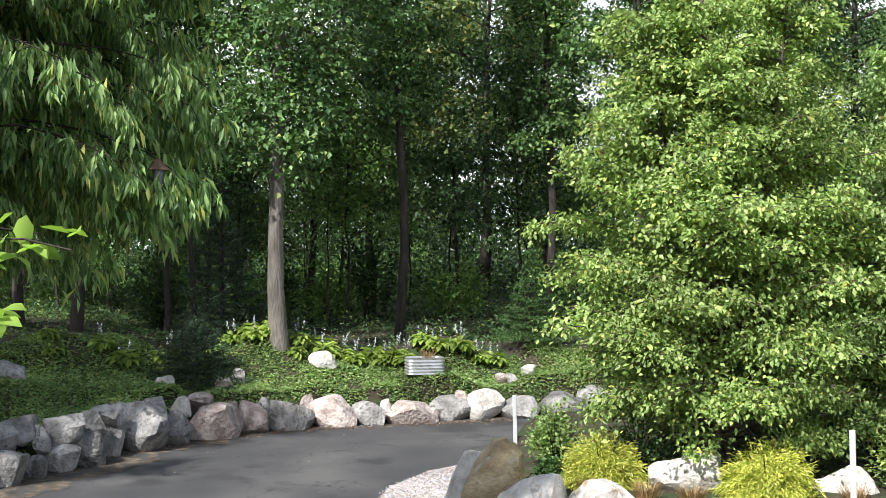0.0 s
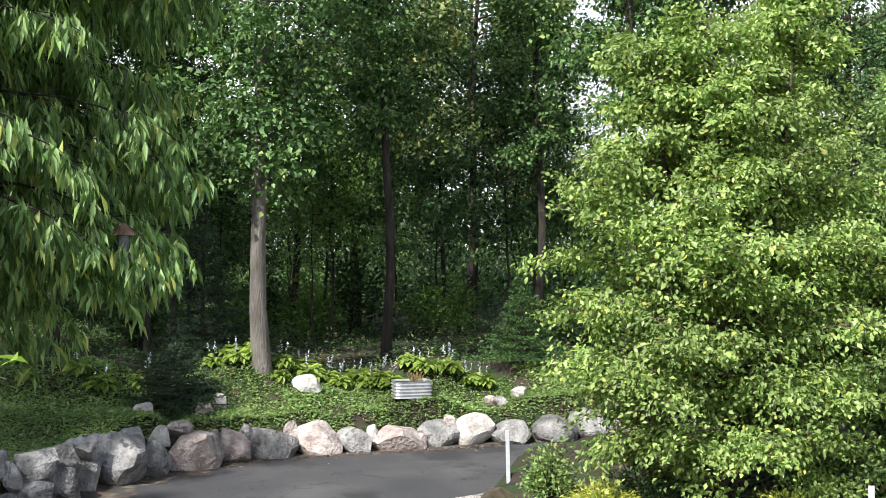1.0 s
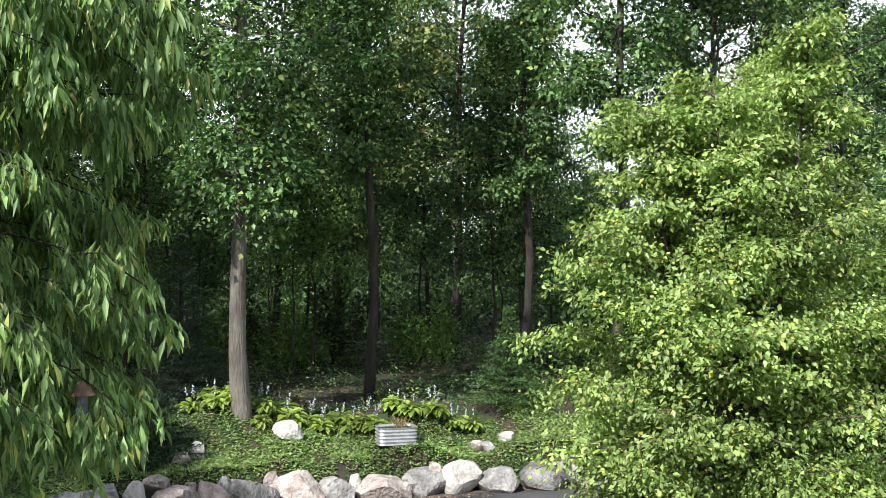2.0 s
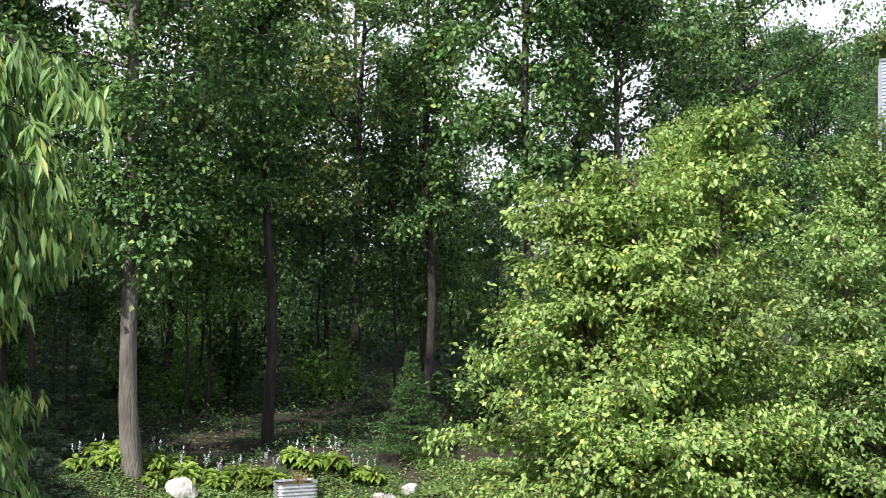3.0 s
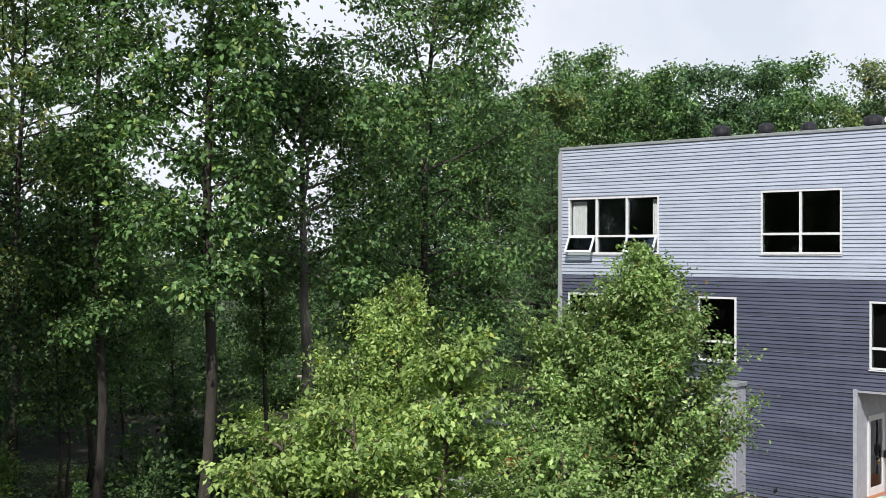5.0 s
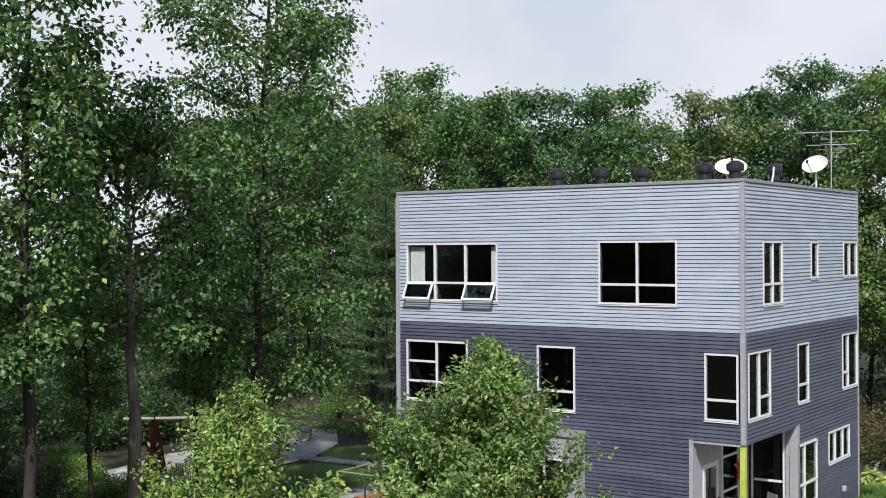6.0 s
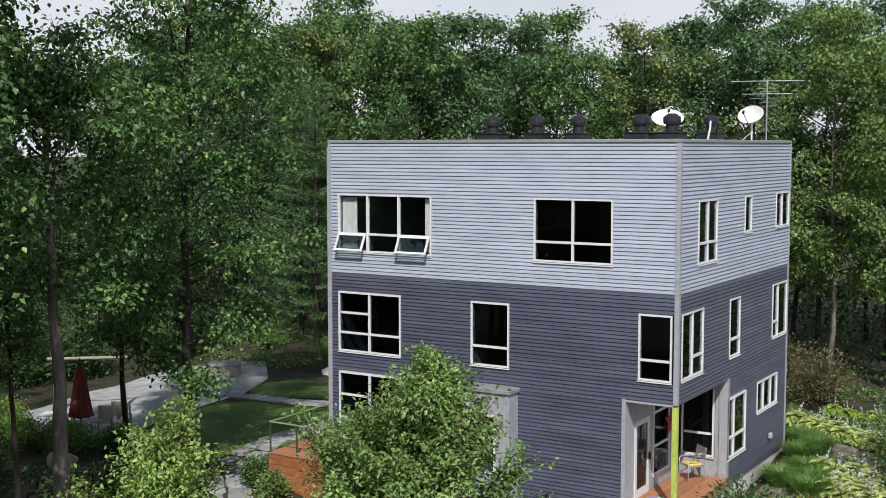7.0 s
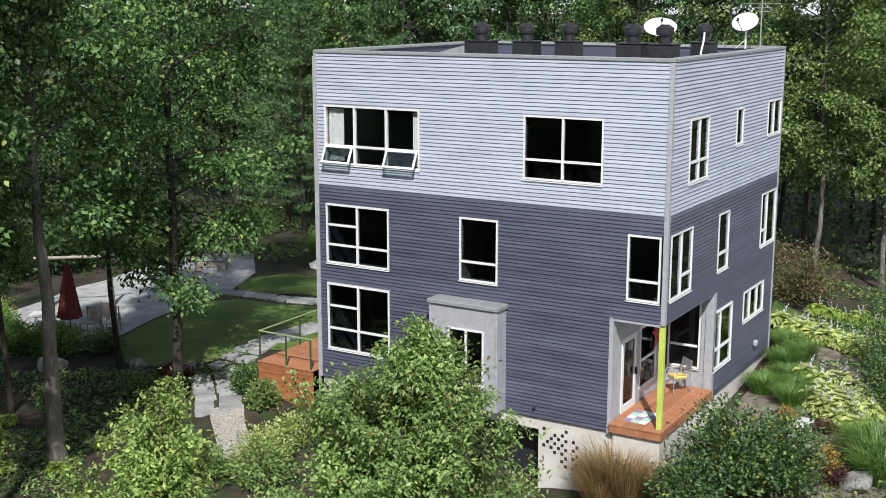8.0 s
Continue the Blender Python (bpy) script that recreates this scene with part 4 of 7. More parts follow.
def tree_meshes(seed, H, crown0, radius, r0, limbs=30, per=80, leaf=0.19, spread=(0.42, 0.22), wide=0.72, rise=0.5, tufts=0, shape=1.0, twigs=4, far=False, snags=0, lean=True):
    """A broad-leaved tree: trunk with limbs and twigs, and a crown of leaf clusters round the twigs."""
    rng = np.random.default_rng(seed)
    tb = Tubes()
    n = 14
    trunk = np.zeros((n, 3))
    trunk[:, 2] = np.linspace(-0.3, H * 0.96, n)
    sway = np.cumsum(rng.normal(0, 0.07, (n, 2)), 0)
    trunk[:, :2] = sway - sway[1]
    radii = r0 * (1 - 0.9 * np.linspace(0, 1, n) ** 1.15)
    radii[0], radii[1] = r0 * 1.25, r0 * 1.02
    tb.add(trunk, radii, 10)
    where = []
    for i in range(limbs):
        k = (i + rng.random()) / limbs
        h = crown0 + (H * 0.97 - crown0) * k
        a = i * 2.399 + rng.normal(0, 0.35)
        q = (h - crown0) / (H - crown0)
        env = (math.sin(math.pi * min(1, (q * 0.82 + 0.16))) ** 0.7) * shape + (1 - shape) * (1 - q)
        L = radius * max(0.18, env) * rng.uniform(0.65, 1.12)
        base = np.array([np.interp(h, trunk[:, 2], trunk[:, 0]), np.interp(h, trunk[:, 2], trunk[:, 1]), h])
        way = (math.cos(a), math.sin(a), rise * (0.35 + q * 1.3) + rng.normal(0, 0.12))
        line = bend(base, way, L, 6, 0.25 * rise, rng, 0.15)
        rb = max(0.016, 0.24 * np.interp(h, trunk[:, 2], radii) + 0.008 * L)
        tb.add(line[::2] if far else line, np.linspace(rb, 0.01, 4 if far else 7), 3 if far else 5)
        for t in range(twigs):
            f = 0.16 + 0.84 * (t + rng.random()) / twigs
            c = np.array([np.interp(f * 6, np.arange(7), line[:, j]) for j in range(3)])
            w = unit(line[-1] - line[0]) + rng.normal(0, 0.75, 3) + np.array([0, 0, 0.15])
            e = bend(c, w, L * rng.uniform(0.16, 0.38), 3, 0.1, rng, 0.2)
            if not far:
                tb.add(e[::3], np.array([0.016, 0.005]), 3)
            where += [e[-1], e[2] + rng.normal(0, 0.12, 3)]
        where.append(line[-1])
    for i in range(snags):
        h = rng.uniform(0.55, 0.97) * H
        a = i * 2.1 + rng.random()
        dead = bend((np.interp(h, trunk[:, 2], trunk[:, 0]), np.interp(h, trunk[:, 2], trunk[:, 1]), h), (math.cos(a) * 0.6, math.sin(a) * 0.6, 0.9), rng.uniform(2.0, 4.2), 6, 0.5, rng, 0.16)
        tb.add(dead, np.linspace(0.06, 0.008, 7), 5)
        tb.add([dead[3], dead[3] + rng.normal(0, 0.6, 3) + [0, 0, 0.7]], [0.025, 0.006], 4)
        tb.add([dead[5], dead[5] + rng.normal(0, 0.5, 3) + [0, 0, 0.5]], [0.02, 0.005], 4)
    for i in range(tufts):
        h = 4.2 + (crown0 - 1.2) * rng.random() ** 1.7
        a = rng.random() * 6.28
        far_out = rng.uniform(0.4, 1.3)
        e = np.array([math.cos(a) * far_out, math.sin(a) * far_out, h + 0.2])
        tb.add([(0, 0, h - 0.1), e * [0.5, 0.5, 1] + [0, 0, -0.1], e], [0.03, 0.02, 0.01], 4)
        where += [e, e + rng.normal(0, 0.22, 3), e + rng.normal(0, 0.22, 3)]
    where = np.array(where)
    cnt = rng.poisson(per, len(where))
    c = np.repeat(where, cnt, 0)
    size = np.repeat(rng.uniform(0.6, 1.4, len(where)), cnt)
    off = rng.normal(0, 1, (len(c), 3)) * np.array([spread[0], spread[0], spread[1]]) * size[:, None]
    at = c + off
    out = unit(off) * 0.8 + rng.normal(0, 0.55, (len(c), 3)) + np.array([0, 0, -0.35])
    nrm = rng.normal(0, 0.55, (len(c), 3)) + np.array([0, 0, 1.0]) + 0.4 * unit(off)
    crown = leaf_mesh("crown", at, out, nrm, leaf * rng.uniform(0.6, 1.25, len(c)), wide, 0.12, 0.15, lean=lean)
    return tb.mesh("trunk"), crown


def spray_tree_meshes(seed, H, crown0, radius, r0, limbs, twigs, per, leaf, wide=0.5, rise=0.9, droop=-0.5, hang=0.0, stems=1, shape=None, twig_len=0.7, fine=True, lean=0.25, lowest=-9.0, loose=0.0):
    """A tree of slender limbs with leaves set along its twigs in sprays."""
    rng = np.random.default_rng(seed)
    tb = Tubes()
    at, out, nrm = [], [], []
    stem_lines = []
    for s in range(stems):
        a = s * 2.4 + 0.6
        tilt = lean * (0 if stems == 1 else rng.uniform(0.5, 1.0))
        line = bend((0.12 * math.cos(a) * (stems > 1), 0.12 * math.sin(a) * (stems > 1), -0.3), (math.cos(a) * tilt, math.sin(a) * tilt, 1), H * (1.0 if s == 0 else rng.uniform(0.72, 0.95)) + 0.3, 12, 0.25, rng, 0.03)
        tb.add(line, np.linspace(r0, 0.012, 13), 8)
        stem_lines.append(line)
    for i in range(limbs):
        line = stem_lines[i % stems]
        k = (i + rng.random()) / limbs
        top = line[-1, 2]
        h = crown0 + (top * 0.985 - crown0) * k
        base = np.array([np.interp(h, line[:, 2], line[:, j]) for j in range(3)])
        q = (h - crown0) / (H - crown0)
        L = radius * (shape(q) if shape else (1 - q) ** 0.75 + 0.1) * rng.uniform(0.7, 1.1)
        a = i * 2.399 + rng.normal(0, 0.4)
        limb = bend(base, (math.cos(a), math.sin(a), rise * (0.5 + q)), L, 8, droop * (1 - 0.6 * q), rng, 0.05)
        high = np.nonzero(limb[:, 2] > lowest)[0]
        cut = 9 if len(high) == 9 else max(3, len(high))
        tb.add(limb[:cut], np.linspace(max(0.012, 0.018 + 0.006 * L), 0.004, cut), 5)
        tw = max(3, int(twigs * (0.35 + 0.65 * L / radius)))
        for t in range(tw):
            f = 0.18 + 0.82 * (t + rng.random()) / tw
            c = np.array([np.interp(f * 8, np.arange(9), limb[:, j]) for j in range(3)])
            d = unit(limb[min(8, int(f * 8) + 1)] - limb[max(0, int(f * 8) - 1)])
            sidew = np.array([-d[1], d[0], 0]) * (1 if t % 2 else -1)
            w = d * 0.7 + sidew * rng.uniform(0.4, 1.1) + np.array([0, 0, rng.normal(0.05, 0.25 + 2 * loose) - 0.7 * hang])
            tl = twig_len * rng.uniform(0.5, 1.15) * (1 - 0.52 * q)
            tw_line = bend(c, w, tl, 5, -0.35 - hang, rng, 0.06)
            if tw_line[-1, 2] > lowest:
                tb.add(tw_line[::2] if len(tw_line) > 4 else tw_line, np.linspace(0.008, 0.003, len(tw_line[::2])), 3)
            m = rng.poisson(per)
            g = rng.random(m) * 5
            p = np.stack([np.interp(g, np.arange(6), tw_line[:, j]) for j in range(3)], 1)
            p += rng.normal(0, 0.05 + 0.02 * twig_len + loose, (m, 3)) * np.array([1, 1, 0.75])
            td = unit(tw_line[-1] - tw_line[0])
            o = td * 0.6 + rng.normal(0, 0.55, (m, 3)) + np.array([0, 0, -0.35 - 1.2 * hang])
            at.append(p)
            out.append(o)
            nrm.append(rng.normal(0, 0.45 + 0.4 * hang, (m, 3)) + np.array([0, 0, 1.0 - 0.8 * min(1, hang)]) + 0.35 * np.array([math.cos(a), math.sin(a), 0]))
    at, out, nrm = (np.concatenate(v) for v in (at, out, nrm))
    ok = at[:, 2] > lowest + 0.3 * np.sin(at[:, 0] * 3.1) * np.cos(at[:, 1] * 2.7)
    at, out, nrm = at[ok], out[ok], nrm[ok]
    return tb.mesh("trunk"), leaf_mesh("crown", at, out, nrm, leaf * rng.uniform(0.6, 1.25, len(at)), wide, 0.08, 0.12, fine=fine)


def reach_at(z):
    """How far the drooping crown reaches out at each height: three loose storeys."""
    return np.interp(z, [3.95, 4.25, 4.6, 5.05, 5.45, 6.15, 6.4, 6.65, 7.25, 7.75, 8.15], [2.3, 2.7, 3.1, 3.05, 2.95, 2.8, 2.85, 3.25, 3.35, 3.2, 3.1])


def drape_meshes(seed, H, crown0, radius, r0, limbs, boughs, leaf, lowest):
    """A tree with arching limbs whose narrow leaves hang in loose fans along drooping twigs."""
    rng = np.random.default_rng(seed)
    tb = Tubes()
    trunk = bend((0, 0, -0.3), (0, 0, 1), H + 0.3, 12, 0, rng, 0.03)
    tb.add(trunk, np.linspace(r0, 0.015, 13), 8)
    at, out, nrm = [], [], []
    for i in range(limbs):
        q = (i + rng.random()) / limbs
        h = crown0 + (H * 0.98 - crown0) * q
        base = np.array([np.interp(h, trunk[:, 2], trunk[:, j]) for j in range(3)])
        a = i * 2.399 + rng.normal(0, 0.3)
        L = radius * (math.sqrt(max(0.0, 1 - q ** 3.4)) * 0.95 + 0.12) * rng.uniform(0.75, 1.15)
        L *= np.interp(q, [0, 0.12, 0.3, 0.5, 0.75, 1], [0.8, 0.95, 1.22, 1.42, 1.42, 1.1])
        limb = bend(base, (math.cos(a), math.sin(a), 0.75), L * 1.12, 8, -1.25, rng, 0.05)
        inside = (limb[:, 2] > lowest + 0.3) & (np.hypot(limb[:, 0], limb[:, 1]) < reach_at(limb[:, 2]) - 0.1)
        kept = max(2, int(np.argmin(np.append(inside[1:], False))) + 1)
        tb.add(limb[:kept], np.linspace(0.011 + 0.003 * L, 0.003, kept), 4)
        twigs = [limb[5:]]
        d = unit((limb[-1] - limb[0]) * [1, 1, 0])
        for b in range(boughs):
            f = 2.2 + 5.8 * (b + rng.random()) / boughs
            c = np.array([np.interp(f, np.arange(9), limb[:, j]) for j in range(3)])
            w = d * rng.uniform(0.3, 1.0) + np.array([-d[1], d[0], 0]) * (1 if b % 2 else -1) * rng.uniform(0.2, 1.1) + np.array([0, 0, rng.normal(0.1, 0.2)])
            tw = bend(c, w, rng.uniform(0.3, 0.7), 5, -1.5, rng, 0.08)
            if tw[-1, 2] > lowest + 0.2 and np.hypot(tw[-1, 0], tw[-1, 1]) < reach_at(tw[-1, 2]):
                tb.add(tw[::2], [0.007, 0.005, 0.003], 3)
            twigs.append(tw)
        for tw in twigs:
            way = unit(tw[-1] - tw[0])
            for g in np.arange(1.0 + rng.random() * 0.4, len(tw) - 0.99, 0.55):
                p = np.array([np.interp(g, np.arange(len(tw)), tw[:, j]) for j in range(3)])
                if np.hypot(p[0], p[1]) > reach_at(p[2]) + rng.normal(0, 0.14):
                    continue
                if p[2] < lowest + 0.35 * math.sin(p[0] * 2.3) * math.cos(p[1] * 1.9) + rng.normal(0, 0.15):
                    continue
                k = int(rng.integers(4, 8))
                az = math.atan2(way[1], way[0]) + rng.normal(0, 0.5) + np.linspace(-1.9, 1.9, k) + rng.normal(0, 0.15, k)
                reach = rng.uniform(0.35, 0.75)
                at.append(np.repeat(p[None], k, 0) + rng.normal(0, 0.03, (k, 3)))
                out.append(np.stack([np.cos(az) * reach, np.sin(az) * reach, rng.normal(-0.95, 0.25, k)], 1))
                nrm.append(np.stack([np.cos(az) * 0.9, np.sin(az) * 0.9, np.full(k, 0.6)], 1) + rng.normal(0, 0.3, (k, 3)))
    at, out, nrm = (np.concatenate(v) for v in (at, out, nrm))
    return tb.mesh("trunk"), leaf_mesh("crown", at, out, nrm, leaf * rng.uniform(0.65, 1.25, len(at)), 0.24, 0.02, 0.2)


def conifer_meshes(seed, H, radius, r0, whorls, arms, needle=0.07, sprays=26, tilt=-0.1, skirt=0.05, power=0.9, open_top=0.1, wide=0.22, per=16):
    """A conifer: whorled arms, each with side shoots set with needles."""
    rng = np.random.default_rng(seed)
    tb = Tubes()
    tb.add([(0, 0, -0.2), (0, 0, H * 0.5), (0, 0, H)], [r0, r0 * 0.6, 0.01], 8)
    at, out, nrm = [], [], []
    for i in range(whorls):
        q = (i + rng.random() * 0.6) / whorls
        z = H * (skirt + (0.985 - skirt) * q)
        for j in range(arms):
            a = j * 6.283 / arms + i * 0.77 + rng.normal(0, 0.15)
            L = radius * ((1 - q) ** power + open_top * 0.4) * rng.uniform(0.75, 1.12)
            arm = bend((0, 0, z), (math.cos(a), math.sin(a), tilt + 0.5 * q), L, 5, 0.12, rng, 0.05)
            tb.add(arm, np.linspace(0.01 + 0.006 * L, 0.003, 6), 4)
            m = max(3, int(sprays * L / radius))
            for k in range(m):
                f = 0.15 + 0.85 * (k + rng.random()) / m
                c = np.array([np.interp(f * 5, np.arange(6), arm[:, x]) for x in range(3)])
                d = unit(arm[-1] - arm[0])
                w = d * 0.75 + np.array([-d[1], d[0], 0]) * (1 if k % 2 else -1) * rng.uniform(0.5, 1.0) + np.array([0, 0, rng.normal(-0.05, 0.12)])
                sl = min(0.5, 0.3 * L * (1.15 - f) + 0.09)
                g = rng.random(per)
                at.append(c + unit(w) * (g * sl)[:, None])
                out.append(unit(w) * 0.8 + rng.normal(0, 0.55, (per, 3)))
                nrm.append(rng.normal(0, 0.6, (per, 3)) + np.array([0, 0, 1]))
    at, out, nrm = (np.concatenate(v) for v in (at, out, nrm))
    return tb.mesh("trunk"), leaf_mesh("needles", at, out, nrm, needle * rng.uniform(0.7, 1.3, len(at)), wide, 0.03, 0.05)


def plant(name, meshes, mats, m, label, category, group="", names=("trunk", "crown"), small=""):
    ob = base_empty(name, m, label, category, group)
    for me, mt, nm in zip(meshes, mats, names):
        p = part(nm, me, mt, ob)
        if nm == small:
            p["kind"] = "stuff"
    return ob


def standing(p, turn=0.0, scale=1.0, lean=0.0):
    return Matrix.Translation(p) @ Matrix.Rotation(radians(lean), 4, "X") @ Matrix.Rotation(radians(turn), 4, "Z") @ Matrix.Diagonal((scale, scale, scale, 1))


FOREST = "trees of the wood"
oaks, far_oaks = [], []
for i, (seed, H, c0, R, r0, mat, bark, kw) in enumerate((
        (1, 21, 8.0, 4.4, 0.21, M_OAK, M_BARK, dict(tufts=44, limbs=30)),
        (2, 20, 5.6, 4.8, 0.15, M_OAK_COOL, M_BARK_DARK, dict(limbs=32)),
        (3, 21, 6.6, 5.2, 0.19, M_OAK_WARM, M_BARK_DARK, dict(limbs=28)),
        (4, 19, 4.2, 5.0, 0.16, M_OAK, M_BARK_DARK, dict(limbs=32, tufts=6)),
        (5, 17, 6.0, 3.8, 0.13, M_OAK_COOL, M_BARK_DARK, dict(limbs=28)),
        (8, 21, 6.4, 1.8, 0.15, M_OAK, M_BARK_DARK, dict(limbs=36)))):
    close = seed in (1, 8)
    oaks.append((tree_meshes(seed, H, c0, R, r0, leaf=0.165, per={1: 52, 8: 44}.get(seed, 66), spread=(0.31, 0.16), twigs=6, wide=0.72 if close else 0.95, lean=not close, **kw), (mat, bark), H))
    far_oaks.append((tree_meshes(seed + 10, H, c0 * 0.9, R, r0, leaf=0.205, per=42, spread=(0.38, 0.19), twigs=5, far=True, wide=0.85, **kw), (mat, bark), H))


LABELS = ("tall oak with a grey furrowed trunk and leafy tufts low down", "slender maple with a dark trunk in the wood", "tall hickory with yellowish green leaves", "full-crowned oak with branches low down", "thin young maple among taller trees", "slim tall oak with short leafy limbs")


def oak(kind, p, turn, scale=1.0, name="oak_tree", far=False):
    meshes, (mat, bark), H = (far_oaks if far else oaks)[kind]
    return plant(name, meshes, (bark, mat), standing(p, turn, scale), LABELS[kind], "tree", FOREST)


NAMES = ("oak_tree", "maple_tree", "hickory_tree", "oak_tree", "maple_tree", "oak_tree")
# the last four trees are added at the left to shade the wood's inside
stand = [(-4.2, 30.2, 0, 1.0), (-1.2, 34.6, 5, 0.95), (1.45, 44.0, 2, 0.85), (3.15, 36.6, 5, 0.9), (5.3, 33.5, 5, 1.05), (-4.7, 42.5, 2, 0.72), (3.9, 44.5, 3, 0.62), (0.6, 47, 4, 0.72), (-2.6, 45.5, 4, 0.72), (-3.2, 53.0, 3, 1.12), (2.0, 55.0, 1, 1.12), (-8.2, 36.0, 3, 0.62), (-9.8, 32.4, 3, 1.0), (-7.0, 33.9, 5, 0.62), (-13.2, 29.6, 3, 0.95), (-12.2, 34.5, 1, 1.0)]
for u, v, k, s in stand:
    oak(k, on_site(u, v), 40 * k + 9 * u, s, NAMES[k], far=v > 41)
for x, y, k, t, s in ((-35.6, 31.1, 5, 75, 0.66), (-35.4, 26.4, 5, 120, 0.6)):
    oak(k, on_ground(x, y), t, s, NAMES[k])
YARD_OAK = tree_meshes(7, 22.5, 3.4, 4.0, 0.16, limbs=52, per=50, leaf=0.165, spread=(0.33, 0.17), twigs=7, wide=0.72, lean=False)
for x, y, t, s in ((-31.7, 29.9, 200, 1.0),):
    plant("oak_tree", YARD_OAK, (M_BARK_DARK, M_OAK), standing(on_ground(x, y), t, s), "oak with layered low branches at the lawn's edge", "tree", FOREST)
placed = [tuple(site(u, v).xy) for u, v, _, _ in stand] + [(-31.0, 24.2), (-32.2, 29.6), (-36.8, 30.2), (-36, 27)]
wood = random.Random(21)
inv = SITE.inverted()
tries = 0
while len(placed) < 46 and tries < 9000:
    tries += 1
    pick = wood.random()
    if len(placed) < 34:
        p = site(wood.uniform(-30, 15), wood.uniform(33, 56)).xy
    else:
        p = site(wood.uniform(-34, 24), wood.uniform(84, 100)).xy
    x, y = p
    us, vs = (inv @ Vector((x, y, 0))).xy
    if x > -47 and 29 < y < 51 or (x > -33 and 20 < y < 52) or (us > -2 and vs < 36) or (x > -26 and y < 52):
        continue
    if -10 < us < 4 and vs < 40 or (vs < 80 and y < 50 and vs > 57):
        continue
    if min((x - a) ** 2 + (y - b) ** 2 for a, b in placed) < 3.4 ** 2:
        continue
    k = wood.choice((1, 2, 3, 3, 2, 4, 1))
    gap = min(abs(math.degrees(math.atan2(us, vs)) + 10.2), abs(math.degrees(math.atan2(us + 0.3, vs - 4.4)) - 13.8))
    oak(k, on_ground(x, y), wood.uniform(0, 360), (0.6 if gap < 4.5 else 1.0) * wood.uniform(0.82, 1.1) * (0.8 if y > 50 else 0.5 if vs > 80 else 0.66 if us > -12 and vs > 40 else 0.9), NAMES[k], far=vs > 38 or y > 46)
    placed.append((x, y))

for row, (y0, step, x0) in enumerate(((56.5, 3.8, -58), (61, 4.2, -60), (67, 4.6, -66))):
    x = x0
    while x < -7:
        k = wood.choice((1, 2, 3, 3, 2, 1, 4))
        k = (1, 3, 1, 4, 3, 2)[wood.randrange(6)]
        oak(k, on_ground(x + wood.uniform(-0.9, 0.9), y0 + wood.uniform(-1.5, 1.5) + max(0, (-38 - x) * -0.1)), wood.uniform(0, 360), wood.uniform(13.8, 16.8) * (1, 1.04, 1.09)[row] / far_oaks[k][2] * (1.12 if x < -46 else 1.0), NAMES[k], far=True)
        x += step

for x, y, t, s in ((-17.9, 54.0, 40, 0.76), (-14.9, 52.6, 160, 0.7)):
    plant("maple_tree", far_oaks[1][0], (M_BARK, M_SUNMAPLE), standing(on_ground(x, y), t, s), "sunlit yellow-green maple behind the garden", "tree", FOREST)
SNAG = tree_meshes(6, 12.8, 6.6, 3.7, 0.24, limbs=26, per=54, leaf=0.165, spread=(0.31, 0.16), twigs=6, snags=7, wide=0.72, lean=False)
plant("oak_tree", SNAG, (M_BARK, M_OAK), standing(on_ground(-30.6, 23.95), 75), "stout oak with dead bare branches above its crown", "tree", FOREST)

# ---- planted trees in front ----
def birch_shape(q):
    """Tiers of long low boughs under a slim pointed top."""
    return np.interp(q, [0, 0.1, 0.2, 0.28, 0.33, 0.38, 0.45, 0.52, 0.6, 0.75, 0.88, 0.97, 1.0], [0.62, 0.85, 0.98, 1.02, 0.82, 0.96, 0.6, 0.84, 0.46, 0.33, 0.2, 0.09, 0.04])


def pear_shape(q):
    return np.interp(q, [0, 0.15, 0.45, 0.65, 0.8, 0.92, 1.0], [1.0, 1.16, 1.06, 0.74, 0.42, 0.18, 0.05])


PLANTED = "planted trees by the drive"
B1 = spray_tree_meshes(31, 7.55, 0.5, 2.3, 0.05, 230, 18, 36, 0.084, fine=False, lowest=0.75, stems=3, shape=birch_shape, rise=0.42, droop=-0.35, lean=0.03, twig_len=0.68, wide=0.62, loose=0.02)
plant("birch_tree", B1, (M_BARK_BIRCH, M_BIRCH), standing(on_site(3.8, 16.75), 20), "young river birch with bright yellow-green leaves to the ground", "tree", PLANTED)
B3 = spray_tree_meshes(34, 6.0, 0.4, 2.3, 0.05, 170, 15, 30, 0.086, fine=False, lowest=0.3, stems=3, shape=birch_shape, rise=0.42, droop=-0.35, lean=0.03, twig_len=0.62, wide=0.62, loose=0.02)
plant("birch_tree", B3, (M_BARK_BIRCH, M_PEAR), standing(on_site(7.2, 17.3), 155), "low young river birch with spreading leafy boughs", "tree", PLANTED)
B2 = spray_tree_meshes(32, 7.75, 0.8, 2.5, 0.07, 150, 17, 38, 0.08, fine=False, stems=3, shape=lambda q: (1 - q) ** 0.62 + 0.05, rise=1.4, droop=0.1, twig_len=0.58, lean=0.07, wide=0.55, loose=0.02)
plant("birch_tree", B2, (M_BARK_BIRCH, M_BIRCH), standing(on_site(5.4, 21.0), 120), "young river birch with slender rising branches", "tree", PLANTED)
G1 = spray_tree_meshes(33, 8.5, 0.6, 2.75, 0.07, 230, 20, 34, 0.086, fine=False, stems=3, shape=pear_shape, rise=1.25, droop=0.0, twig_len=0.56, lean=0.01, wide=0.55, loose=0.02)
plant("pear_tree", G1, (M_BARK_DARK, M_PEAR), standing(on_site(9.25, 21.0), 200), "bushy ornamental tree with glossy mid-green leaves", "tree", PLANTED)
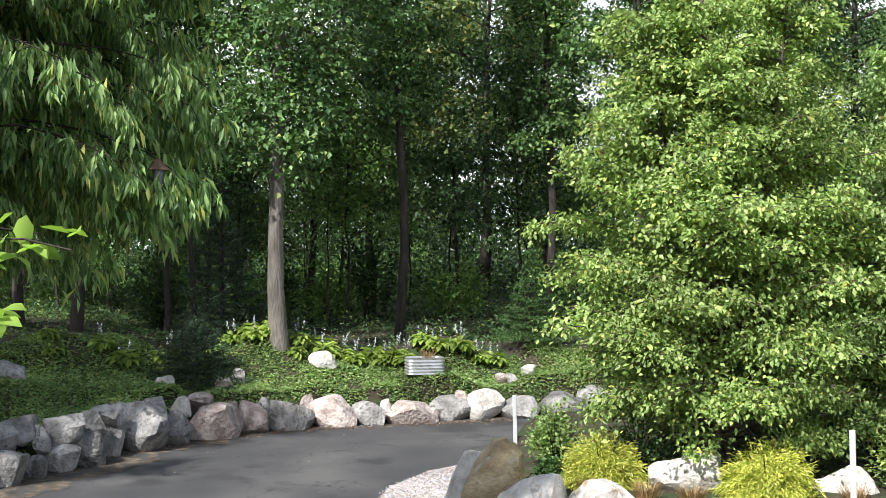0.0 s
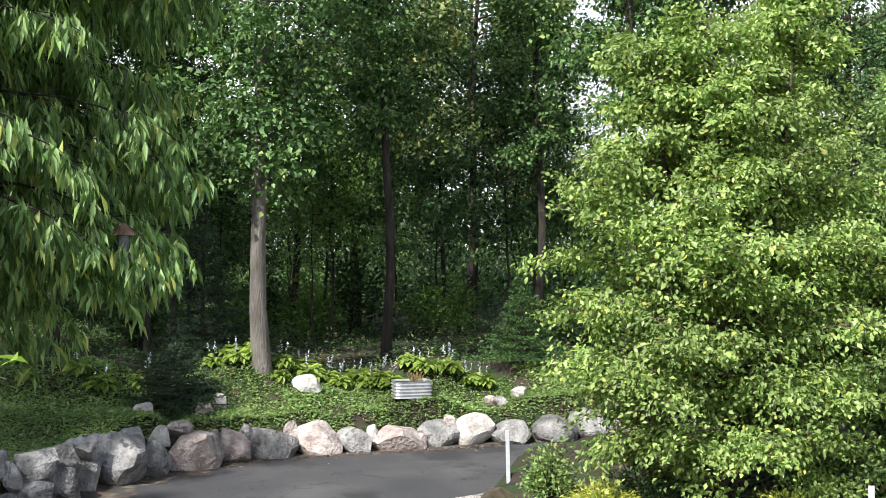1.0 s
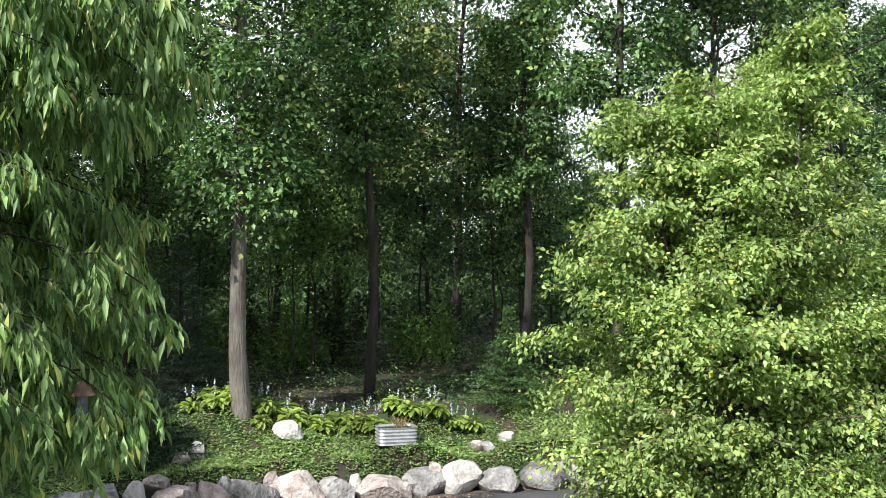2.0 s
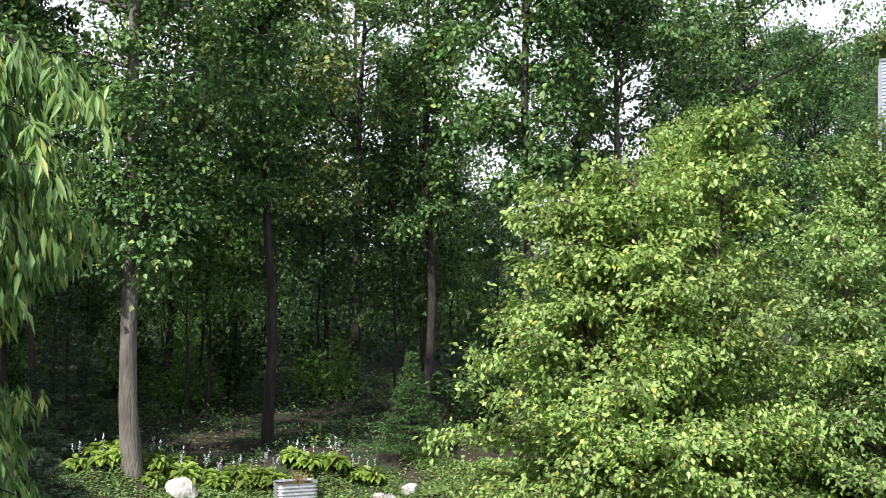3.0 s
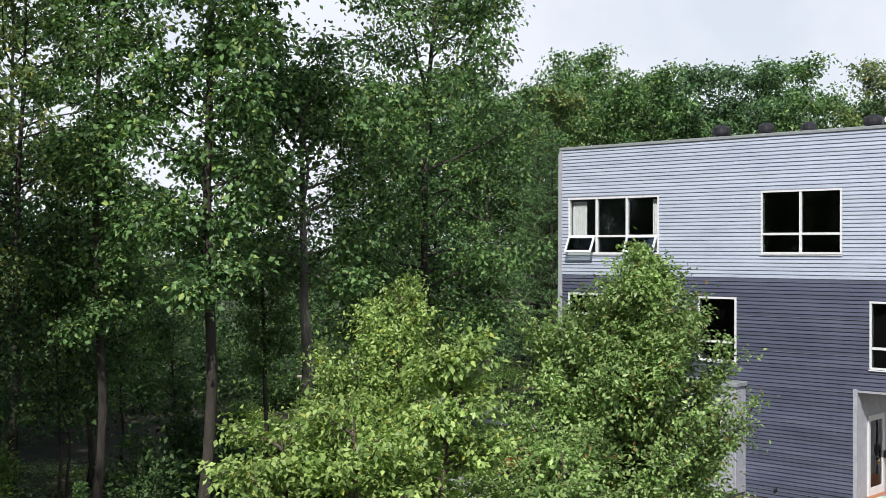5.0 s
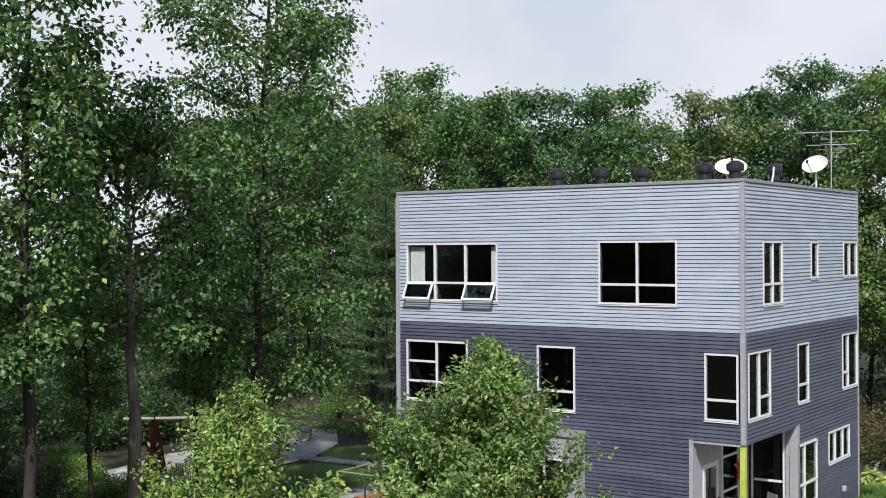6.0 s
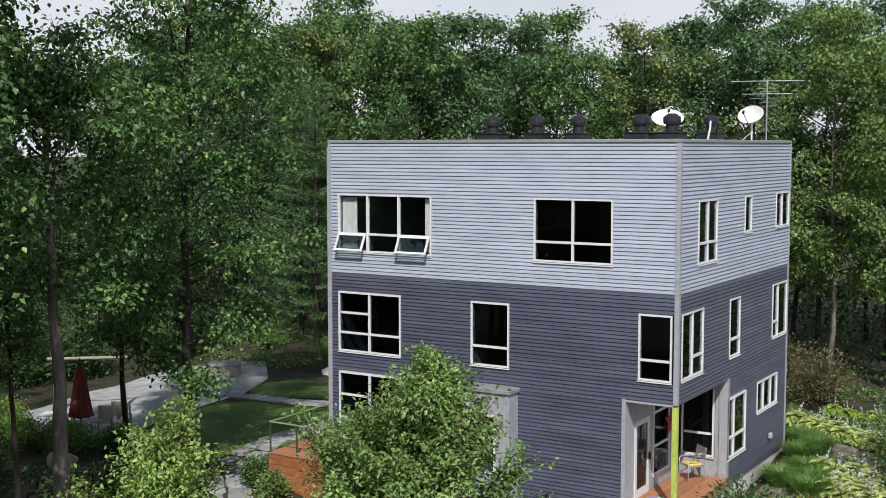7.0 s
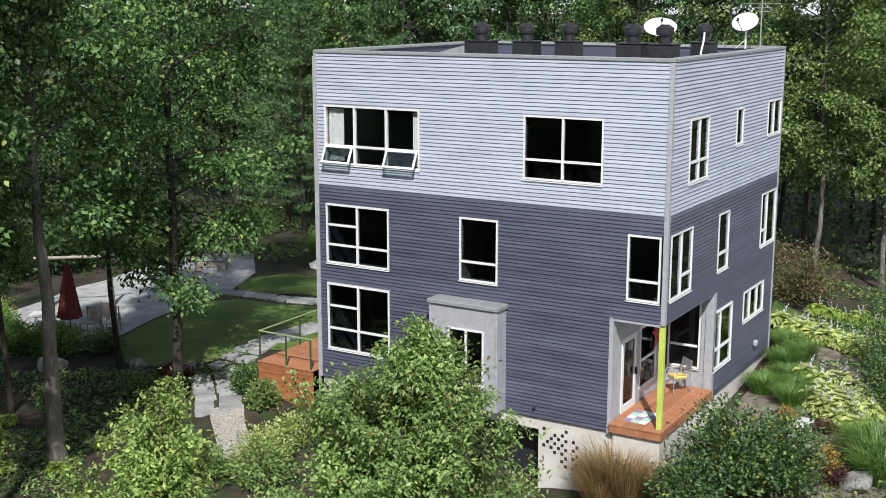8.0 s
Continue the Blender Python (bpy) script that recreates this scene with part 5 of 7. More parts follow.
WEEP = drape_meshes(36, 9.3, 3.4, 2.4, 0.14, 310, 15, 0.145, 4.3)
# three oaks out of view, added to shade the weeping tree and left bank
oak(3, on_site(-6.8, 1.9), 30, 0.6)
oak(3, on_site(-15.5, 20.5), 250, 1.0)
oak(3, on_site(-15.0, 14.0), 130, 0.9)
plant("weeping_tree", WEEP, (M_BARK_DARK, M_WEEP), standing(on_site(-4.75, 9.5), 0), "tree with drooping narrow green leaves overhanging the drive", "tree")

# a sapling whose leaves hang close by
rng = np.random.default_rng(8)
tb = Tubes()
stem = bend((0, 0, -0.1), (0.05, 0.05, 1), 4.4, 8, 0, rng, 0.03)
tb.add(stem, np.linspace(0.035, 0.012, 9), 6)
ats, outs = [], []
for k, (h, a, L) in enumerate(((4.05, 0.0, 1.25), (4.2, 0.5, 1.0), (3.75, -0.25, 1.05), (4.1, 2.4, 1.0), (3.6, 3.6, 1.1), (3.9, 5.0, 0.9))):
    b = bend((0, 0, h), (math.cos(a + radians(TURN)), math.sin(a + radians(TURN)), 0.25), L, 5, -0.5, rng, 0.05)
    tb.add(b, np.linspace(0.012, 0.004, 6), 4)
    g = 1.6 + rng.random(20) * 3.4
    ats.append(np.stack([np.interp(g, np.arange(6), b[:, j]) for j in range(3)], 1) + rng.normal(0, 0.05, (20, 3)))
    outs.append(unit(b[-1] - b[0]) * 0.7 + rng.normal(0, 0.5, (20, 3)) + np.array([0, 0, -0.25]))
ats, outs = np.concatenate(ats), np.concatenate(outs)
plant("sapling", (tb.mesh("trunk"), leaf_mesh("crown", ats, outs, rng.normal(0, 0.4, ats.shape) + [0, 0, 1], rng.uniform(0.11, 0.17, len(ats)), 0.62, 0.05, 0.12, fine=True)), (M_BARK_DARK, M_MAPLE), standing(on_site(-2.95, 5.7), 0), "thin sapling with large bright green leaves", "tree")

# ---- conifers ----
SPRUCE = conifer_meshes(41, 2.6, 1.05, 0.06, 20, 8, needle=0.09, sprays=18, per=10, power=1.15, open_top=0.03)
plant("spruce_tree", SPRUCE, (M_BARK_DARK, M_SPRUCE), standing(on_site(2.4, 32.6), 0), "young green spruce on the bank", "conifer", names=("trunk", "foliage"))
LOWSP = conifer_meshes(42, 1.5, 1.35, 0.06, 16, 10, needle=0.09, sprays=18, per=9, skirt=0.02)
plant("spruce_tree", LOWSP, (M_BARK_DARK, M_SPRUCE_SHADED), standing(on_site(-5.9, 28.9), 30), "low spruce, needles coloured darker for the wood's shade", "conifer", names=("trunk", "foliage"))
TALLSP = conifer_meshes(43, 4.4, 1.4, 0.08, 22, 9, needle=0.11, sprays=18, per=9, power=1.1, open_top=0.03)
plant("spruce_tree", TALLSP, (M_BARK_DARK, M_SPRUCE_SHADED), standing(on_site(-5.9, 32.2), 80), "spruce at the edge of the wood, needles coloured as shaded", "conifer", names=("trunk", "foliage"))
PINE = conifer_meshes(44, 15, 3.4, 0.16, 20, 6, needle=0.22, sprays=20, tilt=0.05, skirt=0.12, power=0.6, wide=0.2, per=13)
for x, y, s, t in ((-42.5, 50.5, 0.9, 0), (-45.6, 53.2, 1.0, 70), (-39.2, 53, 0.85, 140)):
    plant("pine_tree", PINE, (M_BARK_DARK, M_PINE), standing(on_ground(x, y), t, s), "white pine with soft layered green boughs", "conifer", "pines behind the house", names=("trunk", "foliage"))

# ---- shrubs, hostas, grasses ----
def shrub_meshes(seed, w, h, n, leaf, wide=0.6, clumps=26):
    rng = np.random.default_rng(seed)
    tb = Tubes()
    cs = []
    for i in range(clumps):
        a, q = i * 2.399, (i + 0.5) / clumps
        end = np.array([math.cos(a) * w / 2 * math.sqrt(q) * 0.85, math.sin(a) * w / 2 * math.sqrt(q) * 0.85, h * (0.95 - 0.6 * q ** 1.5) * rng.uniform(0.75, 1.05)])
        tb.add([(0, 0, -0.05), end * [0.35, 0.35, 0.5], end], [0.02, 0.013, 0.005], 4)
        cs += [end, end * [0.75, 0.75, 0.7], end * [0.5, 0.5, 0.42] + rng.normal(0, 0.1, 3)]
    cs = np.array(cs)
    c = cs[rng.integers(0, len(cs), n)]
    off = rng.normal(0, 1, (n, 3)) * np.array([w * 0.085, w * 0.085, h * 0.085])
    at = c + off
    at[:, 2] = np.maximum(at[:, 2], 0.03)
    out = unit(at * [1, 1, 0.4]) + rng.normal(0, 0.6, (n, 3))
    return tb.mesh("stems"), leaf_mesh("leaves", at, out, rng.normal(0, 0.5, (n, 3)) + [0, 0, 1], leaf * rng.uniform(0.6, 1.25, n), wide, 0.1, 0.15)


def blade_mesh(name, at, way, length, width, rng, curl=0.5):
    """Arching grass blades in three joints."""
    n = len(at)
    way = unit(way)
    side = unit(np.cross(way, np.tile([0, 0, 1.0], (n, 1)) + rng.normal(0, 0.05, (n, 3))))
    flat_way = unit(way * [1, 1, 0.0] + 1e-6)
    L = length[:, None]
    p1 = at + way * L * 0.4
    p2 = p1 + unit(way + flat_way * curl * 0.5) * L * 0.33
    p3 = p2 + unit(way + flat_way * curl * 1.6 - np.array([0, 0, curl * 0.8])) * L * 0.27
    w = width
    co = np.stack([at - side * w, at + side * w, p1 - side * w * 0.9, p1 + side * w * 0.9, p2 - side * w * 0.6, p2 + side * w * 0.6, p3], 1).reshape(-1, 3)
    f = np.array([[0, 1, 3, 2], [2, 3, 5, 4]])
    q = (np.arange(n)[:, None, None] * 7 + f).reshape(-1, 4)
    t = np.arange(n)[:, None] * 7 + np.array([[4, 5, 6, 6]])
    me = bpy.data.meshes.new(name)
    tri = t[:, :3]
    me.from_pydata(co.tolist(), [], q.tolist() + tri.tolist())
    return me


def grass_meshes(seed, w, h, n, width=0.008, curl=0.6, upright=2.2):
    rng = np.random.default_rng(seed)
    a, r = rng.random(n) * 6.283, np.sqrt(rng.random(n)) * w * 0.22
    at = np.stack([np.cos(a) * r, np.sin(a) * r, np.full(n, -0.02)], 1)
    way = np.stack([np.cos(a) * (0.3 + r * 2 / w), np.sin(a) * (0.3 + r * 2 / w), np.full(n, upright)], 1) + rng.normal(0, 0.25, (n, 3))
    return (blade_mesh("blades", at, way, h * rng.uniform(0.6, 1.15, n), width, rng, curl),)


def hosta_meshes(seed, w, h, n=44, spikes=4, spike_h=0.75):
    rng = np.random.default_rng(seed)
    a, q = np.arange(n) * 2.399, np.sqrt((np.arange(n) + 0.5) / n)
    at = np.stack([np.cos(a) * q * w * 0.24, np.sin(a) * q * w * 0.24, h * (1.0 - 0.55 * q)], 1) + rng.normal(0, 0.02, (n, 3))
    out = np.stack([np.cos(a), np.sin(a), 0.35 - 0.75 * q], 1) + rng.normal(0, 0.15, (n, 3))
    L = leaf_mesh("leaves", at, out, np.tile([0, 0, 1.0], (n, 1)) + rng.normal(0, 0.18, (n, 3)), w * 0.34 * rng.uniform(0.8, 1.2, n), 0.62, 0.06, 0.25, fine=True)
    tb = Tubes()
    for i in range(n):
        tb.add([(0, 0, -0.02), at[i] * [0.5, 0.5, 0.6], at[i]], [0.008, 0.007, 0.005], 3)
    fa, fo = [], []
    for s in range(spikes):
        b = rng.random() * 6.283
        top = np.array([math.cos(b) * w * 0.2, math.sin(b) * w * 0.2, spike_h * rng.uniform(0.8, 1.15)])
        tb.add([(0, 0, 0), top * [0.6, 0.6, 0.55], top], [0.006, 0.005, 0.003], 3)
        m = 14
        g = rng.uniform(0.68, 1.0, m)
        fa.append(top * g[:, None] * [1, 1, 1])
        fo.append(rng.normal(0, 0.8, (m, 3)) + [0, 0, -0.4])
    spike_meshes = [leaf_mesh("flower_spike", a_, o_, rng.normal(0, 1, a_.shape), rng.uniform(0.035, 0.06, len(a_)), 0.6, 0.02, 0.0) for a_, o_ in zip(fa, fo)]
    return tb.mesh("branching"), L, *spike_meshes


M_STEM = paint("green_stems", (0.10, 0.15, 0.04), 0.7)
hostas = [hosta_meshes(51, 0.85, 0.34, spikes=5), hosta_meshes(52, 0.95, 0.38, spikes=3), hosta_meshes(53, 0.7, 0.3, spikes=0)]


def hosta(kind, p, turn, scale=1.0, mat=None, label=None, group="hostas along the bank"):
    mats = (M_STEM, mat or M_HOSTA, *[M_FLOWER] * 6)
    return plant("hosta_plant", hostas[kind], mats, standing(p, turn, scale), label or ("green hosta clump with white flower spikes" if kind < 2 else "low green hosta clump"), "hosta", group, names=("branching", "foliage", *["flower_spike"] * 6), small="flower_spike")


hr = random.Random(3)
for u, v, k in ((-5.3, 30.3, 0), (-4.75, 30.05, 1), (-4.2, 30.15, 0), (-3.6, 30.5, 0), (-3.7, 29.95, 2), (-3.0, 30.6, 1), (-2.6, 30.95, 0), (-2.2, 30.6, 0), (-1.4, 31.0, 1), (-1.0, 30.9, 0), (-0.2, 31.2, 1), (0.4, 31.3, 0), (0.9, 31.35, 0), (1.4, 31.5, 1),
                (-8.2, 28.8, 0), (-7.6, 28.6, 1), (-9.2, 28.2, 2), (-6.9, 29.6, 0), (-9.6, 29.0, 2), (-3.3, 31.2, 1), (-1.9, 31.3, 1), (-5.0, 31.0, 1), (-4.4, 30.6, 1), (-0.6, 31.5, 1), (-1.2, 31.2, 0)):
    hosta(k, on_site(u + hr.uniform(-0.1, 0.1), v + 0.15), hr.uniform(0, 360), hr.uniform(0.68, 0.95))

# spreading groundcover on the bank
rng = np.random.default_rng(61)
uv = np.stack([rng.uniform(-12.5, 7.5, 330000), rng.uniform(21.5, 33.2, 330000)], 1)
xy = np.stack([uv[:, 0] * _c - uv[:, 1] * _s, uv[:, 0] * _s + uv[:, 1] * _c], 1)
OUT_LINE = np.array(OUTER, float)
wall_v = np.interp(uv[:, 0], OUT_LINE[:, 0], OUT_LINE[:, 1])
crest = np.interp(uv[:, 0], [-12, -9, -6, -4, 0, 3, 8], [28.6, 29.8, 30.5, 30.9, 31.6, 32.6, 33.0])
keep = (uv[:, 1] > wall_v + 0.16) & (uv[:, 1] < crest + 0.25 * np.sin(uv[:, 0] * 3)) & ~inside(xy, DRIVE_XY)
bare = np.sin(uv[:, 0] * 1.7 + 1) * np.sin(uv[:, 1] * 2.1 + 0.5) + 0.4 * np.sin(uv[:, 0] * 4.3 + uv[:, 1] * 3.1)
keep &= rng.random(len(uv)) < np.clip(1.0 - 0.7 * (bare > 1.0), 0, 1)
xy, uv = xy[keep], uv[keep]
z = heights(xy) + np.abs(rng.normal(0, 1, len(xy))) * 0.022 * (1.3 + np.sin(uv[:, 0] * 5) * np.cos(uv[:, 1] * 4.4)) + 0.01
n = len(xy)
cover = part("groundcover", leaf_mesh("groundcover", np.column_stack([xy, z]), rng.normal(0, 1, (n, 3)) * [1, 1, 0.35] + [0, 0, 0.15], rng.normal(0, 0.35, (n, 3)) + [0, 0, 1], rng.uniform(0.05, 0.10, n), 0.6, 0.1, 0.1, lean=True), M_COVER)
tagged(cover, "dense low green groundcover over the sloping bank", "groundcover", kind="stuff")

# leaf litter and twigs on drive and forest floor
uv = np.concatenate([np.stack([rng.uniform(-9, 4, 220), rng.uniform(20, 30, 220)], 1), np.stack([rng.uniform(-16, 8, 4000), rng.uniform(31.5, 46, 4000)], 1)])
edge = np.array(OUTER, float)
pick = rng.uniform(-8.5, 1.5, 2600)
uv = np.concatenate([uv, np.stack([pick + 0.25, np.interp(pick, edge[:, 0], edge[:, 1]) - 0.42 - np.abs(rng.normal(0, 0.28, 2600))], 1)])
xy = np.stack([uv[:, 0] * _c - uv[:, 1] * _s, uv[:, 0] * _s + uv[:, 1] * _c], 1)
n = len(xy)
small_bits = np.where(uv[:, 1] < 30, 0.45, 1.0)
litter = part("leaf_litter", leaf_mesh("leaf_litter", np.column_stack([xy, heights(xy) + 0.032]), rng.normal(0, 1, (n, 3)) * [1, 1, 0.1], rng.normal(0, 0.3, (n, 3)) + [0, 0, 1], rng.uniform(0.05, 0.14, n) * small_bits, 0.6, 0.05, 0.05), foliage("dead_leaves", (0.09, 0.058, 0.034), (0.26, 0.18, 0.11), (0.42, 0.37, 0.29), 0.08, gloss=0.8, thin=0.1))
tagged(litter, "scattered dry brown leaves on the drive and wood floor", "leaf litter", kind="stuff")

# golden thread-leaf shrubs on the island
def gold_meshes(seed, w, h, n=300):
    rng = np.random.default_rng(seed)
    a, e = rng.random(n) * 6.283, np.arccos(rng.random(n) ** 0.8)
    d = np.stack([np.sin(e) * np.cos(a), np.sin(e) * np.sin(a), np.cos(e)], 1)
    ats, outs = [], []
    for i in range(n):
        L = rng.uniform(0.55, 1.0)
        end = d[i] * [w / 2 * L, w / 2 * L, h * L]
        ln = bend(end * 0.55, d[i] + [0, 0, 0.4], 0.42 * w * 0.5 * L + 0.1, 5, -1.7, rng, 0.1)
        g = np.repeat(ln, 12, 0)
        ats.append(g + rng.normal(0, 0.03, g.shape))
        outs.append(np.tile(unit(ln[-1] - ln[1]), (len(g), 1)) + rng.normal(0, 0.45, g.shape) + [0, 0, -0.3])
    ats, outs = np.concatenate(ats), np.concatenate(outs)
    ats[:, 2] = np.maximum(ats[:, 2], 0.04)
    tb = Tubes()
    for k in range(7):
        b = k * 0.9
        tb.add([(0, 0, -0.05), (math.cos(b) * w * 0.12, math.sin(b) * w * 0.12, h * 0.4), (math.cos(b) * w * 0.2, math.sin(b) * w * 0.2, h * 0.7)], [0.02, 0.014, 0.006], 4)
    return tb.mesh("stems"), leaf_mesh("leaves", ats, outs, rng.normal(0, 1, ats.shape), rng.uniform(0.04, 0.085, len(ats)), 0.2, 0.01, 0.02)


for (u, v, w, h, seed) in ((2.15, 16.2, 1.2, 0.78, 71), (4.05, 15.0, 1.3, 0.82, 72)):
    plant("golden_cypress", gold_meshes(seed, w, h), (M_BARK_DARK, M_GOLD), standing(on_site(u, v), 0), "mounded shrub with drooping golden yellow threads", "shrub", "golden shrubs on the island", names=("branching", "foliage"))
for u, v, w, h, mat, lb in ((1.75, 18.8, 0.95, 0.9, M_PEAR, "small green leafy shrub beneath the birch"), (6.0, 15.2, 1.3, 0.9, M_BIRCH, "yellow-green shrub beside the birch"), (2.8, 17.0, 1.3, 1.0, M_DKSHRUB, "dark low shrub in the birch's shade"), (5.1, 16.9, 1.7, 1.1, M_DKSHRUB, "dark low shrub in the birch's shade"), (6.6, 18.4, 1.9, 1.5, M_DKSHRUB, "dark leafy shrub behind the birch"), (7.9, 19.0, 1.8, 1.4, M_DKSHRUB, "dark leafy shrub behind the birch"), (3.9, 17.6, 1.9, 1.35, M_DKSHRUB, "dark leafy shrub behind the birch"), (1.7, 17.4, 0.8, 0.35, M_SPRUCE, "low blue-grey juniper at the island's edge")):
    plant("shrub", shrub_meshes(int(u * 10), w, h, 1700, 0.075), (M_BARK_DARK, mat), standing(on_site(u, v), 0), lb, "shrub", "shrubs on the island", names=("branching", "foliage"))
for i, (u, v) in enumerate(((2.55, 15.1), (3.1, 15.0), (1.9, 15.4), (5.0, 14.6))):
    plant("grass_tuft", grass_meshes(80 + i, 0.6, 0.32, 260, 0.004), (M_TANGRASS,), standing(on_site(u, v), 0), "tuft of thin dry grass in the mulch", "grass", "tufts on the island", names=("foliage",))

# brush over the wood's floor
rng = np.random.default_rng(211)
uv = np.stack([rng.uniform(-16, 9, 52000), rng.uniform(31.8, 50, 52000)], 1)
thick = np.sin(uv[:, 0] * 0.9 + np.sin(uv[:, 1] * 0.8)) + np.cos(uv[:, 1] * 1.2 + 0.5 * uv[:, 0])
crest = np.interp(uv[:, 0], [-12, -9, -6, -4, 0, 3, 8], [27.4, 28.7, 30.2, 31.2, 32.4, 33.4, 34.0])
ok = (thick > -0.9) & (uv[:, 1] > crest)
uv, thick = uv[ok], thick[ok]
xy = np.stack([uv[:, 0] * _c - uv[:, 1] * _s, uv[:, 0] * _s + uv[:, 1] * _c], 1)
ok = ~((xy[:, 0] > -33) & (xy[:, 1] > 25) & (uv[:, 0] > 5)) & (np.hypot(xy[:, 0] + 31.2, xy[:, 1] - 23.6) > 2.6) & ((np.hypot(xy[:, 0] + 34.5, xy[:, 1] - 28.0) > 3.4) | (rng.random(len(xy)) < 0.3))
xy, thick = xy[ok], thick[ok]
n = len(xy)
z = heights(xy) + rng.random(n) * 0.6 * np.clip(0.4 + 0.5 * thick, 0.12, 1.2)
brush = part("forest_brush", leaf_mesh("forest_brush", np.column_stack([xy, z]), rng.normal(0, 1, (n, 3)) * [1, 1, 0.5] + [0, 0, 0.2], rng.normal(0, 0.4, (n, 3)) + [0, 0, 1], rng.uniform(0.06, 0.14, n), 0.5, 0.1, 0.15, lean=True), M_DKSHRUB)
tagged(brush, "low dark green brush over the wood's floor", "brush", kind="stuff")

# understory of the wood
us = random.Random(14)
UNDER = [shrub_meshes(91, 2.6, 2.4, 1000, 0.2, clumps=12), shrub_meshes(92, 2.0, 3.2, 1000, 0.2, clumps=12), shrub_meshes(93, 3.0, 1.5, 1000, 0.19, clumps=12)]
for i in range(64):
    while True:
        u, v = (us.uniform(-17, 11), us.uniform(37, 50)) if i < 24 else (us.uniform(-26, 20), us.uniform(58, 88))
        p = site(u, v)
        if not (p.x > -33 and p.y > 24 and u > 6) and not (-6 < u < 3 and v < 37):
            break
    k = us.randrange(3)
    # some shrubs keep the sunlit leaf colour, the rest take the shade-darkened one
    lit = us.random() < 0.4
    plant("understory_shrub", UNDER[k], (M_BARK_DARK, M_UNDER if lit and v > 38 else M_WOOD_SHADED), standing(on_site(u, v), us.uniform(0, 360), us.uniform(0.6, 1.25)), "leafy understory shrub beneath the tall trees", "shrub", "understory shrubs", names=("branching", "foliage"))
POLE = [tree_meshes(95, 9, 3.5, 2.5, 0.06, limbs=18, per=32, leaf=0.155, spread=(0.36, 0.2), twigs=3, far=True), tree_meshes(96, 7.5, 2.8, 2.2, 0.05, limbs=18, per=32, leaf=0.155, spread=(0.36, 0.2), twigs=3, far=True)]
for i in range(26):
    while True:
        u, v = us.uniform(-15, 8), us.uniform(39, 64)
        p = site(u, v)
        if not (p.x > -33 and p.y > 24 and u > 6):
            break
    plant("young_tree", POLE[i % 2], (M_BARK_DARK, M_WOOD_SHADED if i % 4 else M_UNDER), standing(on_site(u, v), us.uniform(0, 360), us.uniform(0.7, 1.2)), "thin young tree with a dark stem in the wood", "tree", "young trees of the wood")

# the wood beyond: undergrowth too far to tell apart
rng = np.random.default_rng(171)
cl = []
while len(cl) < 3600:
    if rng.random() < 0.6:
        u, v = rng.uniform(-44, 26), rng.uniform(55, 100)
        p = site(u, v)
        x, y = p.x, p.y
    else:
        x, y = rng.uniform(-80, 0), rng.uniform(54, 95)
    if rng.random() < 0.1:
        x, y = rng.uniform(-66, -48.5), rng.uniform(20, 46)
    elif x > -50 and 26 < y < 53:
        continue
    cl.append((x, y, rng.uniform(0, 1) ** 1.6 * (7.5 if rng.random() < 0.42 else 2.4)))
for _ in range(900):
    p = site(rng.uniform(-70, 45), rng.uniform(98, 116))
    cl.append((p.x, p.y, rng.uniform(0, 9)))
cl = np.array(cl)
cl[:, 2] += heights(cl[:, :2])
n = 38
c = np.repeat(cl, n, 0)
off = rng.normal(0, 1, c.shape) * [0.8, 0.8, 0.55]
# leaf colour here carries the wood's shade too
far_wood = part("far_undergrowth", leaf_mesh("far_undergrowth", c + off, rng.normal(0, 1, c.shape) + unit(off), rng.normal(0, 0.6, c.shape) + [0, 0, 1], rng.uniform(0.18, 0.32, len(c)) * np.where(np.arange(len(c)) < 3600 * n, 1.0, 2.4), 0.65, 0.1, 0.1, lean=True), M_WOOD_SHADED)
tagged(far_wood, "dense green undergrowth deep in the wood", "undergrowth", kind="stuff")

# loose pebbles over the gravel strip
rng = np.random.default_rng(301)
g_left, g_right = np.array([(-1.6, 14), (-1.15, 19.2), (-0.92, 20.9), (-0.25, 22.4), (0.6, 23.3)], float), np.array(GRAVEL, float)
v = rng.uniform(15.5, 23.2, 9000)
lo, hi = np.interp(v, g_left[:, 1], g_left[:, 0]), np.interp(v, g_right[:, 1], g_right[:, 0])
u = lo + (hi - lo) * rng.random(len(v)) + rng.normal(0, 0.04, len(v))
base = np.column_stack([u * _c - v * _s, u * _s + v * _c, np.full(len(v), DRIVE_Z + 0.03)])
r = rng.uniform(0.009, 0.024, (len(v), 1, 1))
octa = np.array([(1, 0, 0), (0, 1, 0), (-1, 0, 0), (0, -1, 0), (0, 0, 0.75), (0, 0, -0.3)], float)
co = base[:, None] + octa[None] * r * rng.uniform(0.6, 1.3, (len(v), 6, 1))
tri = np.array([(0, 1, 4), (1, 2, 4), (2, 3, 4), (3, 0, 4)])
pebbles = part("pebbles", raw_mesh("pebbles", co.reshape(-1, 3), (np.arange(len(v))[:, None, None] * 6 + tri).reshape(-1, 3)), foliage("pebble_stone", (0.16, 0.145, 0.125), (0.62, 0.58, 0.52), (0.30, 0.2, 0.13), 0.1, gloss=0.8, thin=0.0))
tagged(pebbles, "loose pale pebbles of the gravel strip", "gravel", kind="stuff")

# ---- things on the bank and island ----
M_GALV = paint("galvanised_steel", (0.55, 0.56, 0.58), 0.35, metal=0.7)
M_POST = paint("white_marker_plastic", (0.50, 0.52, 0.55), 0.5)


